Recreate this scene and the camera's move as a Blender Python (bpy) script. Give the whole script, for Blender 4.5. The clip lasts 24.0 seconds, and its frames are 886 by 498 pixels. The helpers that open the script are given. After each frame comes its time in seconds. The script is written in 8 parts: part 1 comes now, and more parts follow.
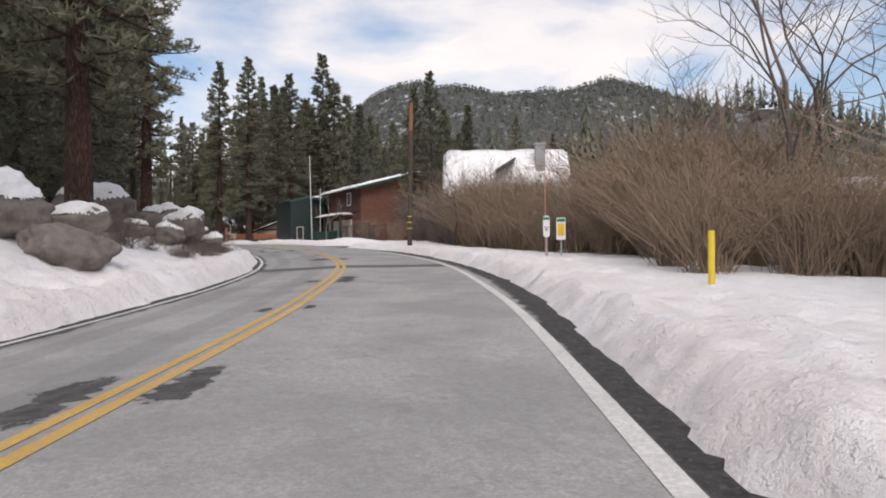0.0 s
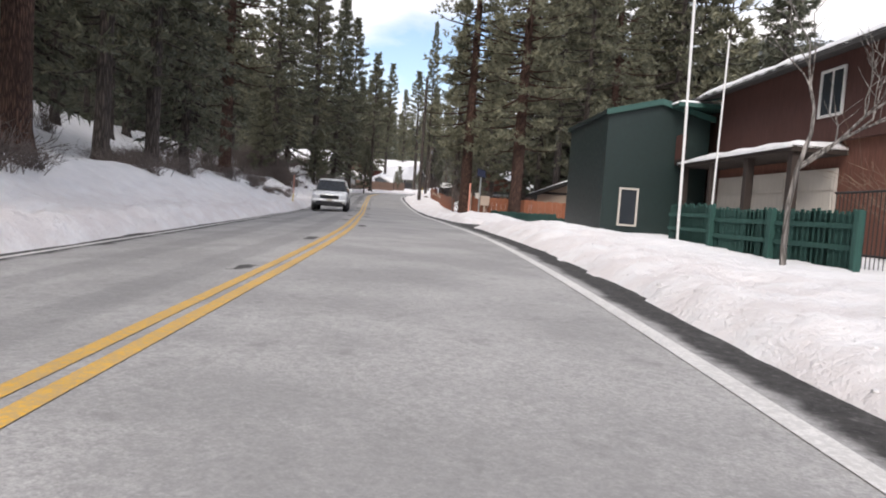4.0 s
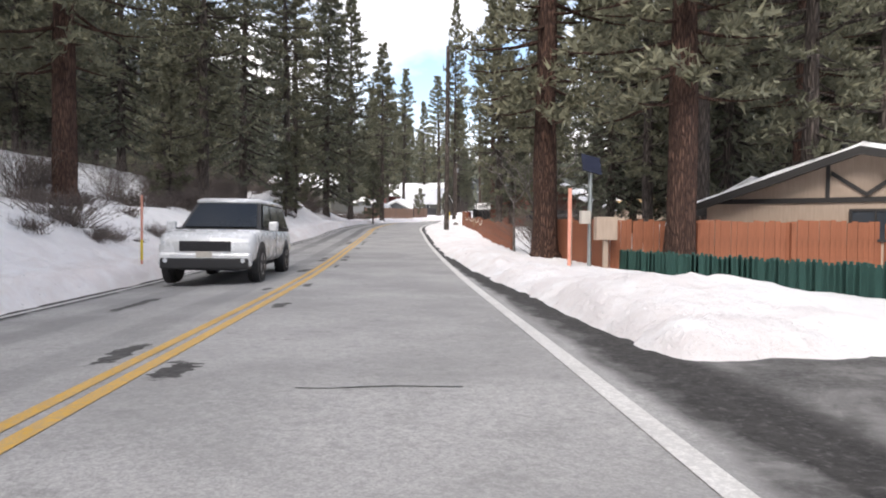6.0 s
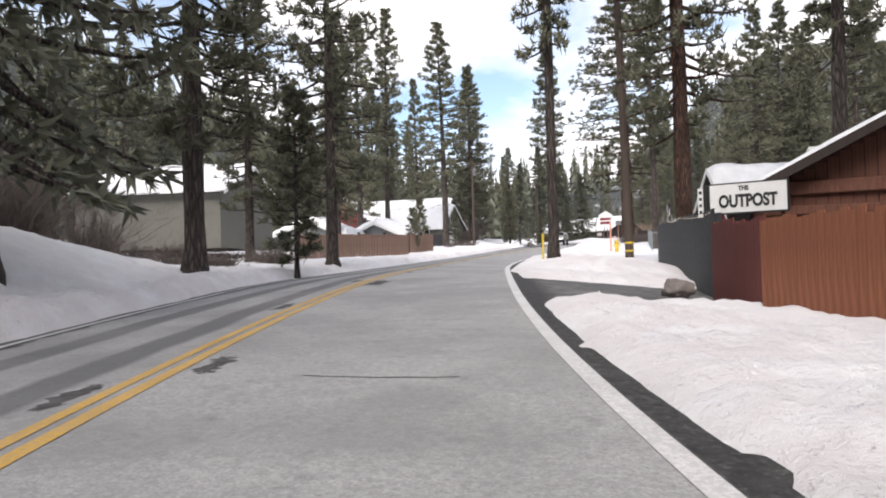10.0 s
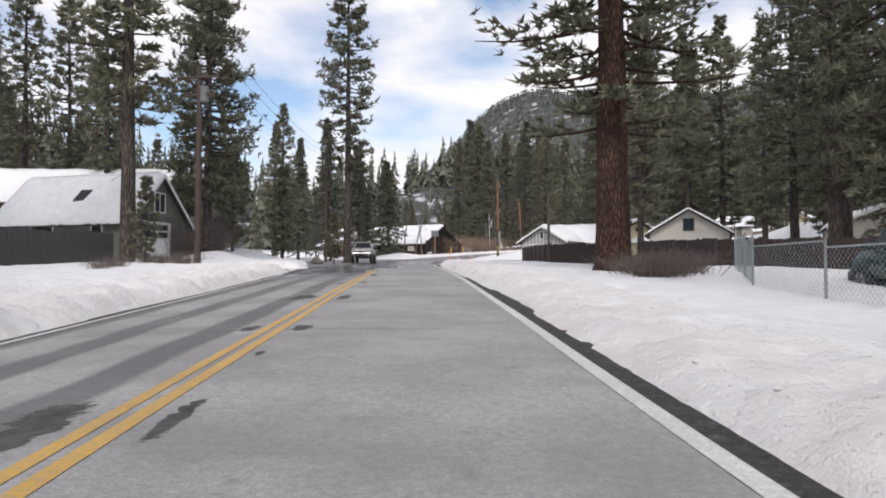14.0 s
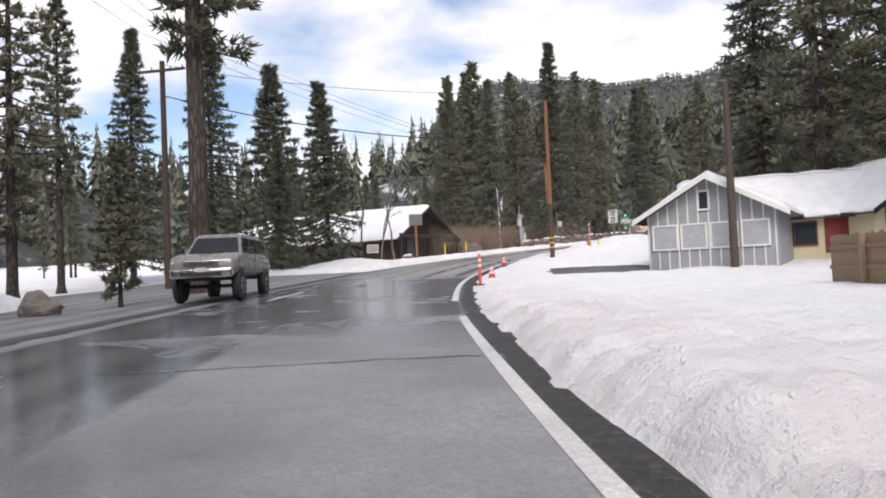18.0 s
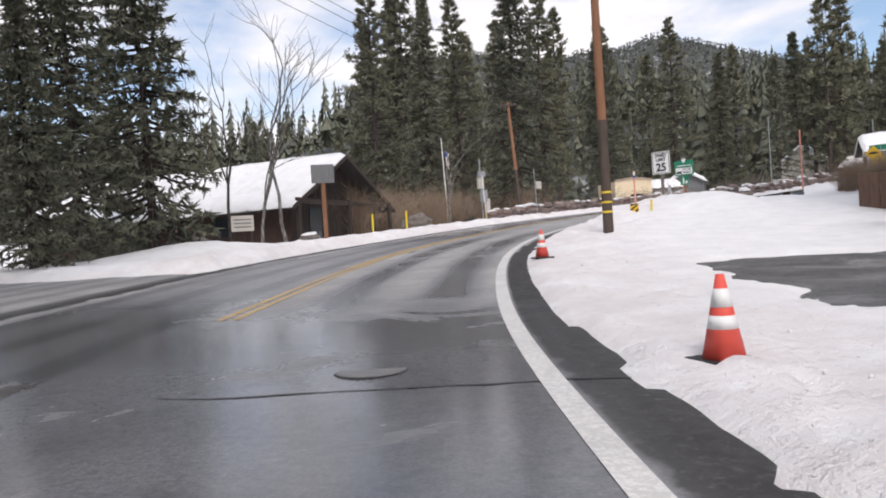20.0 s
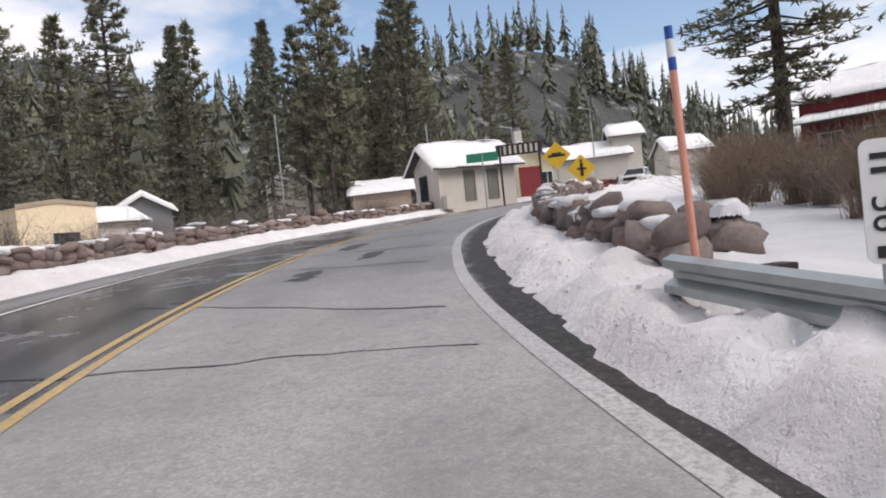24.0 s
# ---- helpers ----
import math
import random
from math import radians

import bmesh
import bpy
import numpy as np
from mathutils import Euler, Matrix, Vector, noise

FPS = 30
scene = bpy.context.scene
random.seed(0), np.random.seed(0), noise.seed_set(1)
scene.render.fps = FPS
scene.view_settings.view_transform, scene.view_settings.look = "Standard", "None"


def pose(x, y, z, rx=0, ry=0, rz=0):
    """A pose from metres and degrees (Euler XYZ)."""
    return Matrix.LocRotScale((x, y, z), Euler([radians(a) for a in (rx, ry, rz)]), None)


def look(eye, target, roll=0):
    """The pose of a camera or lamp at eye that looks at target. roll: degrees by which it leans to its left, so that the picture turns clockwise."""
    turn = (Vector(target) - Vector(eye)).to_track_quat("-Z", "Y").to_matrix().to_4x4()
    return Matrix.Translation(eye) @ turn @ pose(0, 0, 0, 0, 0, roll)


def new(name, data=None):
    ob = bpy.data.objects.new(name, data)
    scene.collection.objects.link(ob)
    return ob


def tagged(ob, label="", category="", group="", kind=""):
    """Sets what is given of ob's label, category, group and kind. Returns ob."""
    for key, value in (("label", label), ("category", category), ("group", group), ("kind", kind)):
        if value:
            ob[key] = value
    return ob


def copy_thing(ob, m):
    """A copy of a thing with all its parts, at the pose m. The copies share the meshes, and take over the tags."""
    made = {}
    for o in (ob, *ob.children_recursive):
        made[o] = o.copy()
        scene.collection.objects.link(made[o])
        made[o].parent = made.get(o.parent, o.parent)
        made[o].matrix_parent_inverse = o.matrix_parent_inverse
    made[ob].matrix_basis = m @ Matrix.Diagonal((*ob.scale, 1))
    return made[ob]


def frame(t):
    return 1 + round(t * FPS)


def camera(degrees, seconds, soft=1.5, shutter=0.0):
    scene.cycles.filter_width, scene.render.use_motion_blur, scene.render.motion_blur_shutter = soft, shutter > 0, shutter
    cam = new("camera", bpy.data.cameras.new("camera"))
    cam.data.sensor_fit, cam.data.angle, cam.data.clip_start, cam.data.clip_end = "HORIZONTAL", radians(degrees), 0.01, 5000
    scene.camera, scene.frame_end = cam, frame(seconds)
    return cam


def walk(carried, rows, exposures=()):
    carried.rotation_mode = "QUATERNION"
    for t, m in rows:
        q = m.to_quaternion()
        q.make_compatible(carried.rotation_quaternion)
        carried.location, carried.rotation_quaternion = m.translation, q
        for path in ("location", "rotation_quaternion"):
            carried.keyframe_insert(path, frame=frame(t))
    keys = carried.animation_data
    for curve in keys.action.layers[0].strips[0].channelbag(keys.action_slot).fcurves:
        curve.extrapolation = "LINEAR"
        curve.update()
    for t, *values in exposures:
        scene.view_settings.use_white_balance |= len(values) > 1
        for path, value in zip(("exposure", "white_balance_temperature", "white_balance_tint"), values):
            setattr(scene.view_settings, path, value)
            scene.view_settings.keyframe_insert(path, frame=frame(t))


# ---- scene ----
cam = camera(65.3, 24.0, 1.9)
PATH = [
    (0, (-1.608, 6.894, 1.545), (-1.771, 8.888, 1.546), -0.55),
    (0.5, (-2.337, 13.306, 1.755), (-2.552, 15.294, 1.745), 1.08),
    (1, (-3.134, 19.766, 1.936), (-3.425, 21.745, 1.908), 2.88),
    (1.5, (-4.232, 26.090, 2.145), (-4.624, 28.050, 2.089), 4.55),
    (2, (-5.731, 32.382, 2.322), (-6.250, 34.311, 2.238), 6.11),
    (2.5, (-7.716, 38.411, 2.439), (-8.384, 40.293, 2.326), 7.04),
    (3, (-10.067, 44.082, 2.619), (-10.880, 45.904, 2.478), 7.24),
    (3.5, (-13.042, 49.547, 2.737), (-13.985, 51.305, 2.589), 6.14),
    (5.5, (-25.983, 70.961, 3.326), (-27.039, 72.659, 3.287), 1.01),
    (6, (-29.617, 76.051, 3.402), (-30.692, 77.737, 3.356), 0.57),
    (6.5, (-33.393, 81.294, 3.416), (-34.482, 82.971, 3.359), 0.48),
    (7, (-37.323, 86.861, 3.494), (-38.421, 88.531, 3.438), -0.14),
    (7.5, (-41.334, 92.349, 3.613), (-42.441, 94.014, 3.579), -0.42),
    (8, (-45.313, 97.744, 3.778), (-46.431, 99.402, 3.780), -0.54),
    (8.5, (-49.103, 102.935, 3.987), (-50.228, 104.588, 4.020), -0.62),
    (9, (-52.956, 108.124, 4.222), (-54.078, 109.778, 4.277), -0.64),
    (9.5, (-56.561, 113.159, 4.467), (-57.661, 114.828, 4.525), -1.05),
    (10, (-59.935, 118.007, 4.756), (-60.974, 119.716, 4.799), -1.49),
    (10.5, (-63.028, 123.098, 5.075), (-63.982, 124.856, 5.092), -2.03),
    (11, (-65.767, 128.213, 5.365), (-66.621, 130.022, 5.350), -3.17),
    (11.5, (-68.158, 133.192, 5.625), (-68.915, 135.042, 5.568), -4.07),
    (13.5, (-77.330, 152.396, 6.012), (-77.803, 154.339, 6.052), -0.55),
    (14, (-79.010, 157.606, 6.241), (-79.448, 159.557, 6.313), 0.00),
    (14.5, (-80.491, 162.935, 6.490), (-80.900, 164.891, 6.565), 0.32),
    (15, (-81.886, 168.326, 6.699), (-82.275, 170.287, 6.763), 0.24),
    (15.5, (-83.400, 173.887, 7.052), (-83.774, 175.851, 7.104), -0.21),
    (16, (-84.795, 179.594, 7.373), (-85.170, 181.558, 7.422), -0.54),
    (16.5, (-86.278, 185.332, 7.589), (-86.649, 187.297, 7.645), -1.04),
    (17, (-87.717, 191.097, 7.786), (-88.085, 193.062, 7.852), -1.70),
    (17.5, (-89.126, 196.675, 7.845), (-89.491, 198.640, 7.915), -2.41),
    (19.5, (-94.366, 219.400, 8.274), (-94.605, 221.386, 8.285), -2.49),
    (20, (-95.124, 224.730, 8.412), (-95.246, 226.726, 8.403), -3.57),
    (20.5, (-95.643, 229.866, 8.490), (-95.607, 231.866, 8.470), -4.60),
    (21, (-95.787, 234.742, 8.726), (-95.567, 236.729, 8.691), -5.12),
    (21.5, (-95.631, 239.275, 9.050), (-95.193, 241.226, 9.011), -5.19),
    (22, (-95.268, 243.554, 9.344), (-94.601, 245.439, 9.312), -5.11),
    (22.5, (-94.131, 248.206, 9.646), (-93.258, 250.005, 9.621), -5.36),
    (23, (-92.703, 252.578, 9.964), (-91.645, 254.275, 9.939), -5.61),
    (23.5, (-91.172, 256.517, 10.289), (-89.944, 258.095, 10.254), -6.08),
    (24, (-89.363, 260.183, 10.609), (-87.992, 261.638, 10.561), -6.14),
]
EXPOSURE = [(0.0, 0.26, 6600, 13), (1.0, 0.37, 6600, 13), (2.0, 0.54, 6600, 13), (3.0, 0.57, 6560, 13), (6.0, 1.10, 6500, 12), (8.0, 1.10, 6480, 12), (10.0, 0.90, 6480, 12), (11.0, 0.77, 6480, 12), (14.0, 0.39, 6400, 12), (16.0, 0.5, 6400, 13), (17.0, 0.54, 6420, 14), (20.0, 0.44, 6440, 13), (22.0, 0.54, 6560, 13), (24.0, 0.48, 6560, 13)]
walk(cam, [(t, look(eye, target, roll)) for t, eye, target, roll in PATH], EXPOSURE)

# ---- world, sun ----
world = bpy.data.worlds.new("winter_sky")
scene.world = world
world.use_nodes = True
wt = world.node_tree
wt.nodes.clear()


def wnode(kind, **kw):
    n = wt.nodes.new(kind)
    for k, v in kw.items():
        n.inputs[k].default_value = v
    return n


SUN_EL, SUN_AZ = radians(44), radians(168)
sky = wnode("ShaderNodeTexSky")
sky.sky_type, sky.sun_disc = "NISHITA", False
sky.sun_elevation, sky.sun_rotation = SUN_EL, SUN_AZ
coord = wnode("ShaderNodeTexCoord")
stretch = wnode("ShaderNodeMapping", Scale=(1.0, 1.0, 2.4))
wt.links.new(coord.outputs["Generated"], stretch.inputs["Vector"])
puffs = wnode("ShaderNodeTexNoise", Scale=2.6, Detail=7.0, Roughness=0.52, Distortion=0.25)
wt.links.new(stretch.outputs[0], puffs.inputs["Vector"])
cover = wnode("ShaderNodeValToRGB")
cover.color_ramp.elements[0].position, cover.color_ramp.elements[1].position = 0.40, 0.57
wt.links.new(puffs.outputs["Fac"], cover.inputs["Fac"])
tone = wnode("ShaderNodeTexNoise", Scale=4.2, Detail=5.0, Roughness=0.55)
wt.links.new(stretch.outputs[0], tone.inputs["Vector"])
cloud = wnode("ShaderNodeValToRGB")
cloud.color_ramp.elements[0].position, cloud.color_ramp.elements[0].color = 0.3, (0.80, 0.79, 0.83, 1)
cloud.color_ramp.elements[1].position, cloud.color_ramp.elements[1].color = 0.62, (0.98, 0.95, 0.93, 1)
wt.links.new(tone.outputs["Fac"], cloud.inputs["Fac"])
blue = wnode("ShaderNodeMix")
blue.data_type = "RGBA"
blue.blend_type = "MULTIPLY"
blue.inputs[0].default_value = 1.0
wt.links.new(sky.outputs[0], blue.inputs[6])
blue.inputs[7].default_value = (0.15, 0.145, 0.14, 1)
both = wnode("ShaderNodeMix")
both.data_type = "RGBA"
wt.links.new(cover.outputs[0], both.inputs[0])
wt.links.new(blue.outputs[2], both.inputs[6])
wt.links.new(cloud.outputs[0], both.inputs[7])
back = wnode("ShaderNodeBackground", Strength=0.88)
wt.links.new(both.outputs[2], back.inputs["Color"])
out = wnode("ShaderNodeOutputWorld")
wt.links.new(back.outputs[0], out.inputs["Surface"])
sun = new("sun", bpy.data.lights.new("sun", "SUN"))
sun.data.energy, sun.data.angle, sun.data.color = 1.55, radians(28), (1.0, 0.95, 0.88)
sun.matrix_world = look((0, 0, 60), (60 * math.sin(SUN_AZ) * -1, 60 * math.cos(SUN_AZ) * -1, 60 - 60 * math.tan(SUN_EL)))


# ---- materials ----
class Mat:
    """A node material with a principled surface and a few ways to vary it."""

    def __init__(self, name, rough=0.8, metal=0.0, spec=0.5):
        self.m = bpy.data.materials.new(name)
        self.m.use_nodes = True
        self.t = self.m.node_tree
        self.p = self.t.nodes["Principled BSDF"]
        self.p.inputs["Roughness"].default_value = rough
        self.p.inputs["Metallic"].default_value = metal
        self.p.inputs["Specular IOR Level"].default_value = spec
        self.height = None

    def node(self, kind, **kw):
        n = self.t.nodes.new(kind)
        for k, v in kw.items():
            n.inputs[k].default_value = v
        return n

    def link(self, a, b):
        self.t.links.new(a, b)

    def place(self, scale=(1, 1, 1), world=True):
        if world:
            g = self.node("ShaderNodeNewGeometry").outputs["Position"]
        else:
            g = self.node("ShaderNodeTexCoord").outputs["Object"]
        m = self.node("ShaderNodeMapping", Scale=scale)
        self.link(g, m.inputs["Vector"])
        return m.outputs[0]

    def noise(self, scale, vec, detail=5.0, rough=0.6, distortion=0.0):
        n = self.node("ShaderNodeTexNoise", Scale=scale, Detail=detail, Roughness=rough, Distortion=distortion)
        self.link(vec, n.inputs["Vector"])
        return n.outputs["Fac"]

    def ramp(self, fac, *stops):
        r = self.node("ShaderNodeValToRGB")
        e = r.color_ramp.elements
        while len(e) < len(stops):
            e.new(0.5)
        for one, (pos, col) in zip(e, stops):
            one.position = pos
            one.color = (*col, 1) if not isinstance(col, (int, float)) else (col, col, col, 1)
        self.link(fac, r.inputs["Fac"])
        return r.outputs["Color"]

    def mix(self, fac, a, b, mode="MIX"):
        n = self.node("ShaderNodeMix")
        n.data_type, n.blend_type = "RGBA", mode
        for v, k in ((fac, 0), (a, 6), (b, 7)):
            if hasattr(v, "is_linked"):
                self.link(v, n.inputs[k])
            elif k:
                n.inputs[k].default_value = (*v, 1) if not isinstance(v, (int, float)) else (v, v, v, 1)
            else:
                n.inputs[k].default_value = v
        return n.outputs[2]

    def sums(self, a, b, op="ADD"):
        n = self.node("ShaderNodeMath")
        n.operation = op
        for v, k in ((a, 0), (b, 1)):
            if hasattr(v, "is_linked"):
                self.link(v, n.inputs[k])
            else:
                n.inputs[k].default_value = v
        return n.outputs[0]

    def colour(self, c):
        if hasattr(c, "is_linked"):
            self.link(c, self.p.inputs["Base Color"])
        else:
            self.p.inputs["Base Color"].default_value = (*c, 1)
        return self

    def rough(self, fac):
        self.link(fac, self.p.inputs["Roughness"])
        return self

    def bump(self, fac, strength=0.4, dist=0.02):
        b = self.node("ShaderNodeBump", Strength=strength, Distance=dist)
        self.link(fac, b.inputs["Height"])
        if self.height is not None:
            self.link(self.height, b.inputs["Normal"])
        self.height = b.outputs[0]
        self.link(self.height, self.p.inputs["Normal"])
        return self


def plain(name, col, rough=0.6, metal=0.0, vary=0.25, scale=6.0, bump=0.0, bscale=40.0, spec=0.5, stretch=(1, 1, 1)):
    """A painted, wooden or stony surface with mottling at two sizes."""
    m = Mat(name, rough, metal, spec)
    v = m.place(stretch, world=False)
    big = m.noise(scale * 0.2, v, 4)
    fine = m.noise(scale, v, 6, 0.65)
    dark = tuple(c * (1 - vary) for c in col)
    light = tuple(min(1, c * (1 + vary * 0.7)) for c in col)
    c = m.ramp(fine, (0.3, dark), (0.7, light))
    c = m.mix(m.ramp(big, (0.35, 0.0), (0.7, 0.55)), c, tuple(x * (1 - vary * 0.8) for x in col))
    rnd = m.node("ShaderNodeObjectInfo").outputs["Random"]
    c = m.mix(0.5 * vary, c, m.ramp(rnd, (0.0, tuple(x * 0.6 for x in col)), (1.0, tuple(min(1, x * 1.25) for x in col))))
    m.colour(c)
    m.rough(m.ramp(fine, (0.2, max(0.03, rough - 0.12)), (0.8, min(1, rough + 0.1))))
    if bump:
        m.bump(m.noise(bscale, v, 5), bump, 0.02)
    return m.m


def snow_material(name="snow", dirt=0.5):
    m = Mat(name, 0.62, 0, 0.3)
    v = m.place()
    lump = m.noise(1.6, v, 6, 0.6)
    grain = m.noise(26, v, 4, 0.7)
    specks = m.noise(9, v, 8, 0.75)
    c = m.ramp(lump, (0.25, (0.82, 0.82, 0.83)), (0.6, (0.93, 0.925, 0.93)))
    near = m.node("ShaderNodeAttribute")
    near.attribute_name = "grit"
    amount = m.sums(near.outputs["Fac"], m.ramp(m.noise(0.9, v, 6, 0.7), (0.30, 0.0), (0.56, 1.0)), "MULTIPLY")
    c = m.mix(m.sums(amount, 0.50, "MULTIPLY"), c, (0.66, 0.575, 0.55))
    c = m.mix(m.sums(m.ramp(specks, (0.61, 0.0), (0.68, 1.0)), m.sums(near.outputs["Fac"], dirt, "MULTIPLY"), "MULTIPLY"), c, (0.12, 0.105, 0.095))
    m.colour(c)
    m.p.inputs["Subsurface Weight"].default_value = 0.0
    m.bump(lump, 0.6, 0.12).bump(m.noise(4.2, v, 7, 0.70), 0.75, 0.12).bump(m.noise(13, v, 5, 0.7), 0.45, 0.03).bump(grain, 0.22, 0.012)
    return m.m


def asphalt_material():
    """Worn grey chip-seal: paler wheel paths, darker shoulder, wet patches and sealed joints."""
    m = Mat("asphalt", 0.85, 0, 0.35)
    v = m.place()
    a = m.node("ShaderNodeAttribute")
    a.attribute_name = "lane"
    d = a.outputs["Fac"]
    w = m.node("ShaderNodeAttribute")
    w.attribute_name = "wet"
    streak = m.noise(1.0, m.place((0.35, 0.35, 0.35)), 4, 0.6)
    base = m.ramp(m.noise(48, v, 5, 0.8), (0.28, (0.235, 0.232, 0.23)), (0.72, (0.55, 0.54, 0.527)))
    base = m.mix(m.ramp(m.noise(0.55, v, 5, 0.6), (0.38, 0.0), (0.62, 0.62)), base, (0.225, 0.222, 0.22))
    wob = m.sums(d, m.sums(m.sums(m.noise(0.6, v, 4), 0.5, "SUBTRACT"), 0.5, "MULTIPLY"))
    # the shoulder is a darker, newer strip
    base = m.mix(m.ramp(m.sums(m.sums(wob, -3.80), 7.0, "MULTIPLY"), (0.0, 0.0), (1.0, 0.95)), base, m.ramp(m.noise(1.1, v, 7, 0.68, 0.7), (0.36, (0.032, 0.031, 0.031)), (0.52, (0.085, 0.082, 0.08)), (0.66, (0.21, 0.205, 0.20))))
    base = m.mix(m.ramp(m.noise(15, v, 5, 0.8), (0.42, 0.0), (0.62, 0.42)), base, (0.19, 0.188, 0.186))
    # black, damp strip of newer asphalt along the foot of the snow
    g = m.node("ShaderNodeAttribute")
    g.attribute_name = "verge"
    black = m.ramp(m.sums(m.sums(g.outputs["Fac"], m.sums(m.sums(m.noise(1.4, v, 7, 0.66), 0.5, "SUBTRACT"), 0.7, "MULTIPLY")), 1.0), (0.60, 0.0), (0.72, 1.0))
    black = m.sums(black, m.ramp(m.sums(g.outputs["Fac"], 0.3), (0.55, 1.0), (0.85, 0.0)), "MULTIPLY")
    beyond = m.sums(m.ramp(m.sums(d, -3.0), (0.67, 0.0), (0.72, 1.0)), m.ramp(m.sums(m.sums(d, -1.0, "MULTIPLY"), -2.0), (0.5, 0.0), (0.6, 1.0)))
    black = m.sums(black, beyond, "MULTIPLY")
    base = m.mix(black, base, m.ramp(m.noise(9, v, 6, 0.7), (0.35, (0.022, 0.021, 0.021)), (0.7, (0.060, 0.057, 0.055))))
    # dark wheel tracks
    amp = m.node("ShaderNodeAttribute")
    amp.attribute_name = "bands"
    lane = m.node("ShaderNodeMath")
    lane.operation = "PINGPONG"
    m.link(m.sums(m.sums(d, m.sums(m.sums(m.noise(0.4, v, 4), 0.5, "SUBTRACT"), 0.35, "MULTIPLY")), 0.8 + 13.0), lane.inputs[0])
    lane.inputs[1].default_value = 0.65
    base = m.mix(m.sums(m.sums(m.ramp(lane.outputs[0], (0.20, 0.95), (0.32, 0.0)), amp.outputs["Fac"], "MULTIPLY"), m.ramp(streak, (0.28, 0.7), (0.55, 1.0)), "MULTIPLY"), base, (0.125, 0.125, 0.128))
    # tar stains and oil spots
    base = m.mix(m.ramp(m.noise(3.2, v, 8, 0.72), (0.56, 0.0), (0.72, 0.5)), base, (0.15, 0.148, 0.145))
    base = m.mix(m.ramp(m.noise(17, v, 6, 0.75), (0.30, 0.16), (0.46, 0.0)), base, (0.60, 0.59, 0.57))
    wet = m.sums(w.outputs["Fac"], m.ramp(m.noise(0.42, m.place((1, 1, 1)), 6, 0.62, 0.6), (0.24, 0.0), (0.44, 1.0)), "MULTIPLY")
    base = m.mix(wet, base, m.mix(1.0, base, (0.42, 0.43, 0.465), "MULTIPLY"))
    m.colour(base)
    m.rough(m.ramp(wet, (0.0, 0.86), (1.0, 0.17)))
    m.bump(m.noise(70, v, 4, 0.7), 0.35, 0.006)
    grain = m.height.node
    m.link(m.sums(0.36, m.sums(wet, 0.34, "MULTIPLY"), "SUBTRACT"), grain.inputs["Strength"])
    m.bump(m.noise(1.3, v, 4), 0.05, 0.02)
    return m.m


def paint_material(name, col, wear=0.5):
    m = Mat(name, 0.6, 0, 0.4)
    v = m.place()
    worn = m.ramp(m.noise(23, v, 8, 0.80), (0.5 - 0.1 * wear, 1.0), (0.62 - 0.08 * wear, 0.0))
    c = m.mix(m.sums(worn, wear, "MULTIPLY"), m.ramp(m.noise(1.2, v, 4), (0.3, tuple(x * 0.78 for x in col)), (0.7, col)), (0.27, 0.265, 0.26))
    m.colour(c).bump(m.noise(60, v, 4), 0.25, 0.005)
    return m.m


def bark_material(name, dark, light, scale=1.0):
    m = Mat(name, 0.92, 0, 0.2)
    v = m.place((1, 1, 0.16), world=False)
    cells = m.node("ShaderNodeTexVoronoi", Scale=11.0 * scale)
    cells.feature = "DISTANCE_TO_EDGE"
    warp = m.node("ShaderNodeMix")
    warp.data_type = "VECTOR"
    warp.inputs[0].default_value = 0.12
    n = m.node("ShaderNodeTexNoise", Scale=3.0, Detail=4.0)
    m.link(v, n.inputs["Vector"])
    m.link(v, warp.inputs[4])
    m.link(n.outputs["Color"], warp.inputs[5])
    m.link(warp.outputs[1], cells.inputs["Vector"])
    plates = m.ramp(cells.outputs["Distance"], (0.0, 0.0), (0.30, 1.0))
    c = m.mix(plates, tuple(x * 0.5 for x in dark), m.ramp(m.noise(7, v, 6, 0.7), (0.3, dark), (0.72, light)))
    m.colour(c).bump(plates, 0.9, 0.06).bump(m.noise(16, v, 5), 0.4, 0.02)
    return m.m


def leaf_material(name, dark, light, tip):
    m = Mat(name, 0.75, 0, 0.25)
    g = m.node("ShaderNodeNewGeometry")
    rnd = m.node("ShaderNodeObjectInfo").outputs["Random"]
    c = m.ramp(g.outputs["Random Per Island"], (0.0, dark), (0.62, light), (1.0, tip))
    v = m.place((1, 1, 1), world=False)
    c = m.mix(m.ramp(m.noise(0.7, v, 3), (0.35, 0.0), (0.7, 0.6)), c, dark)
    c = m.mix(0.28, c, m.ramp(rnd, (0.0, tuple(x * 0.6 for x in dark)), (1.0, tip)))
    m.colour(c)
    m.p.inputs["Transmission Weight"].default_value = 0.0
    return m.m


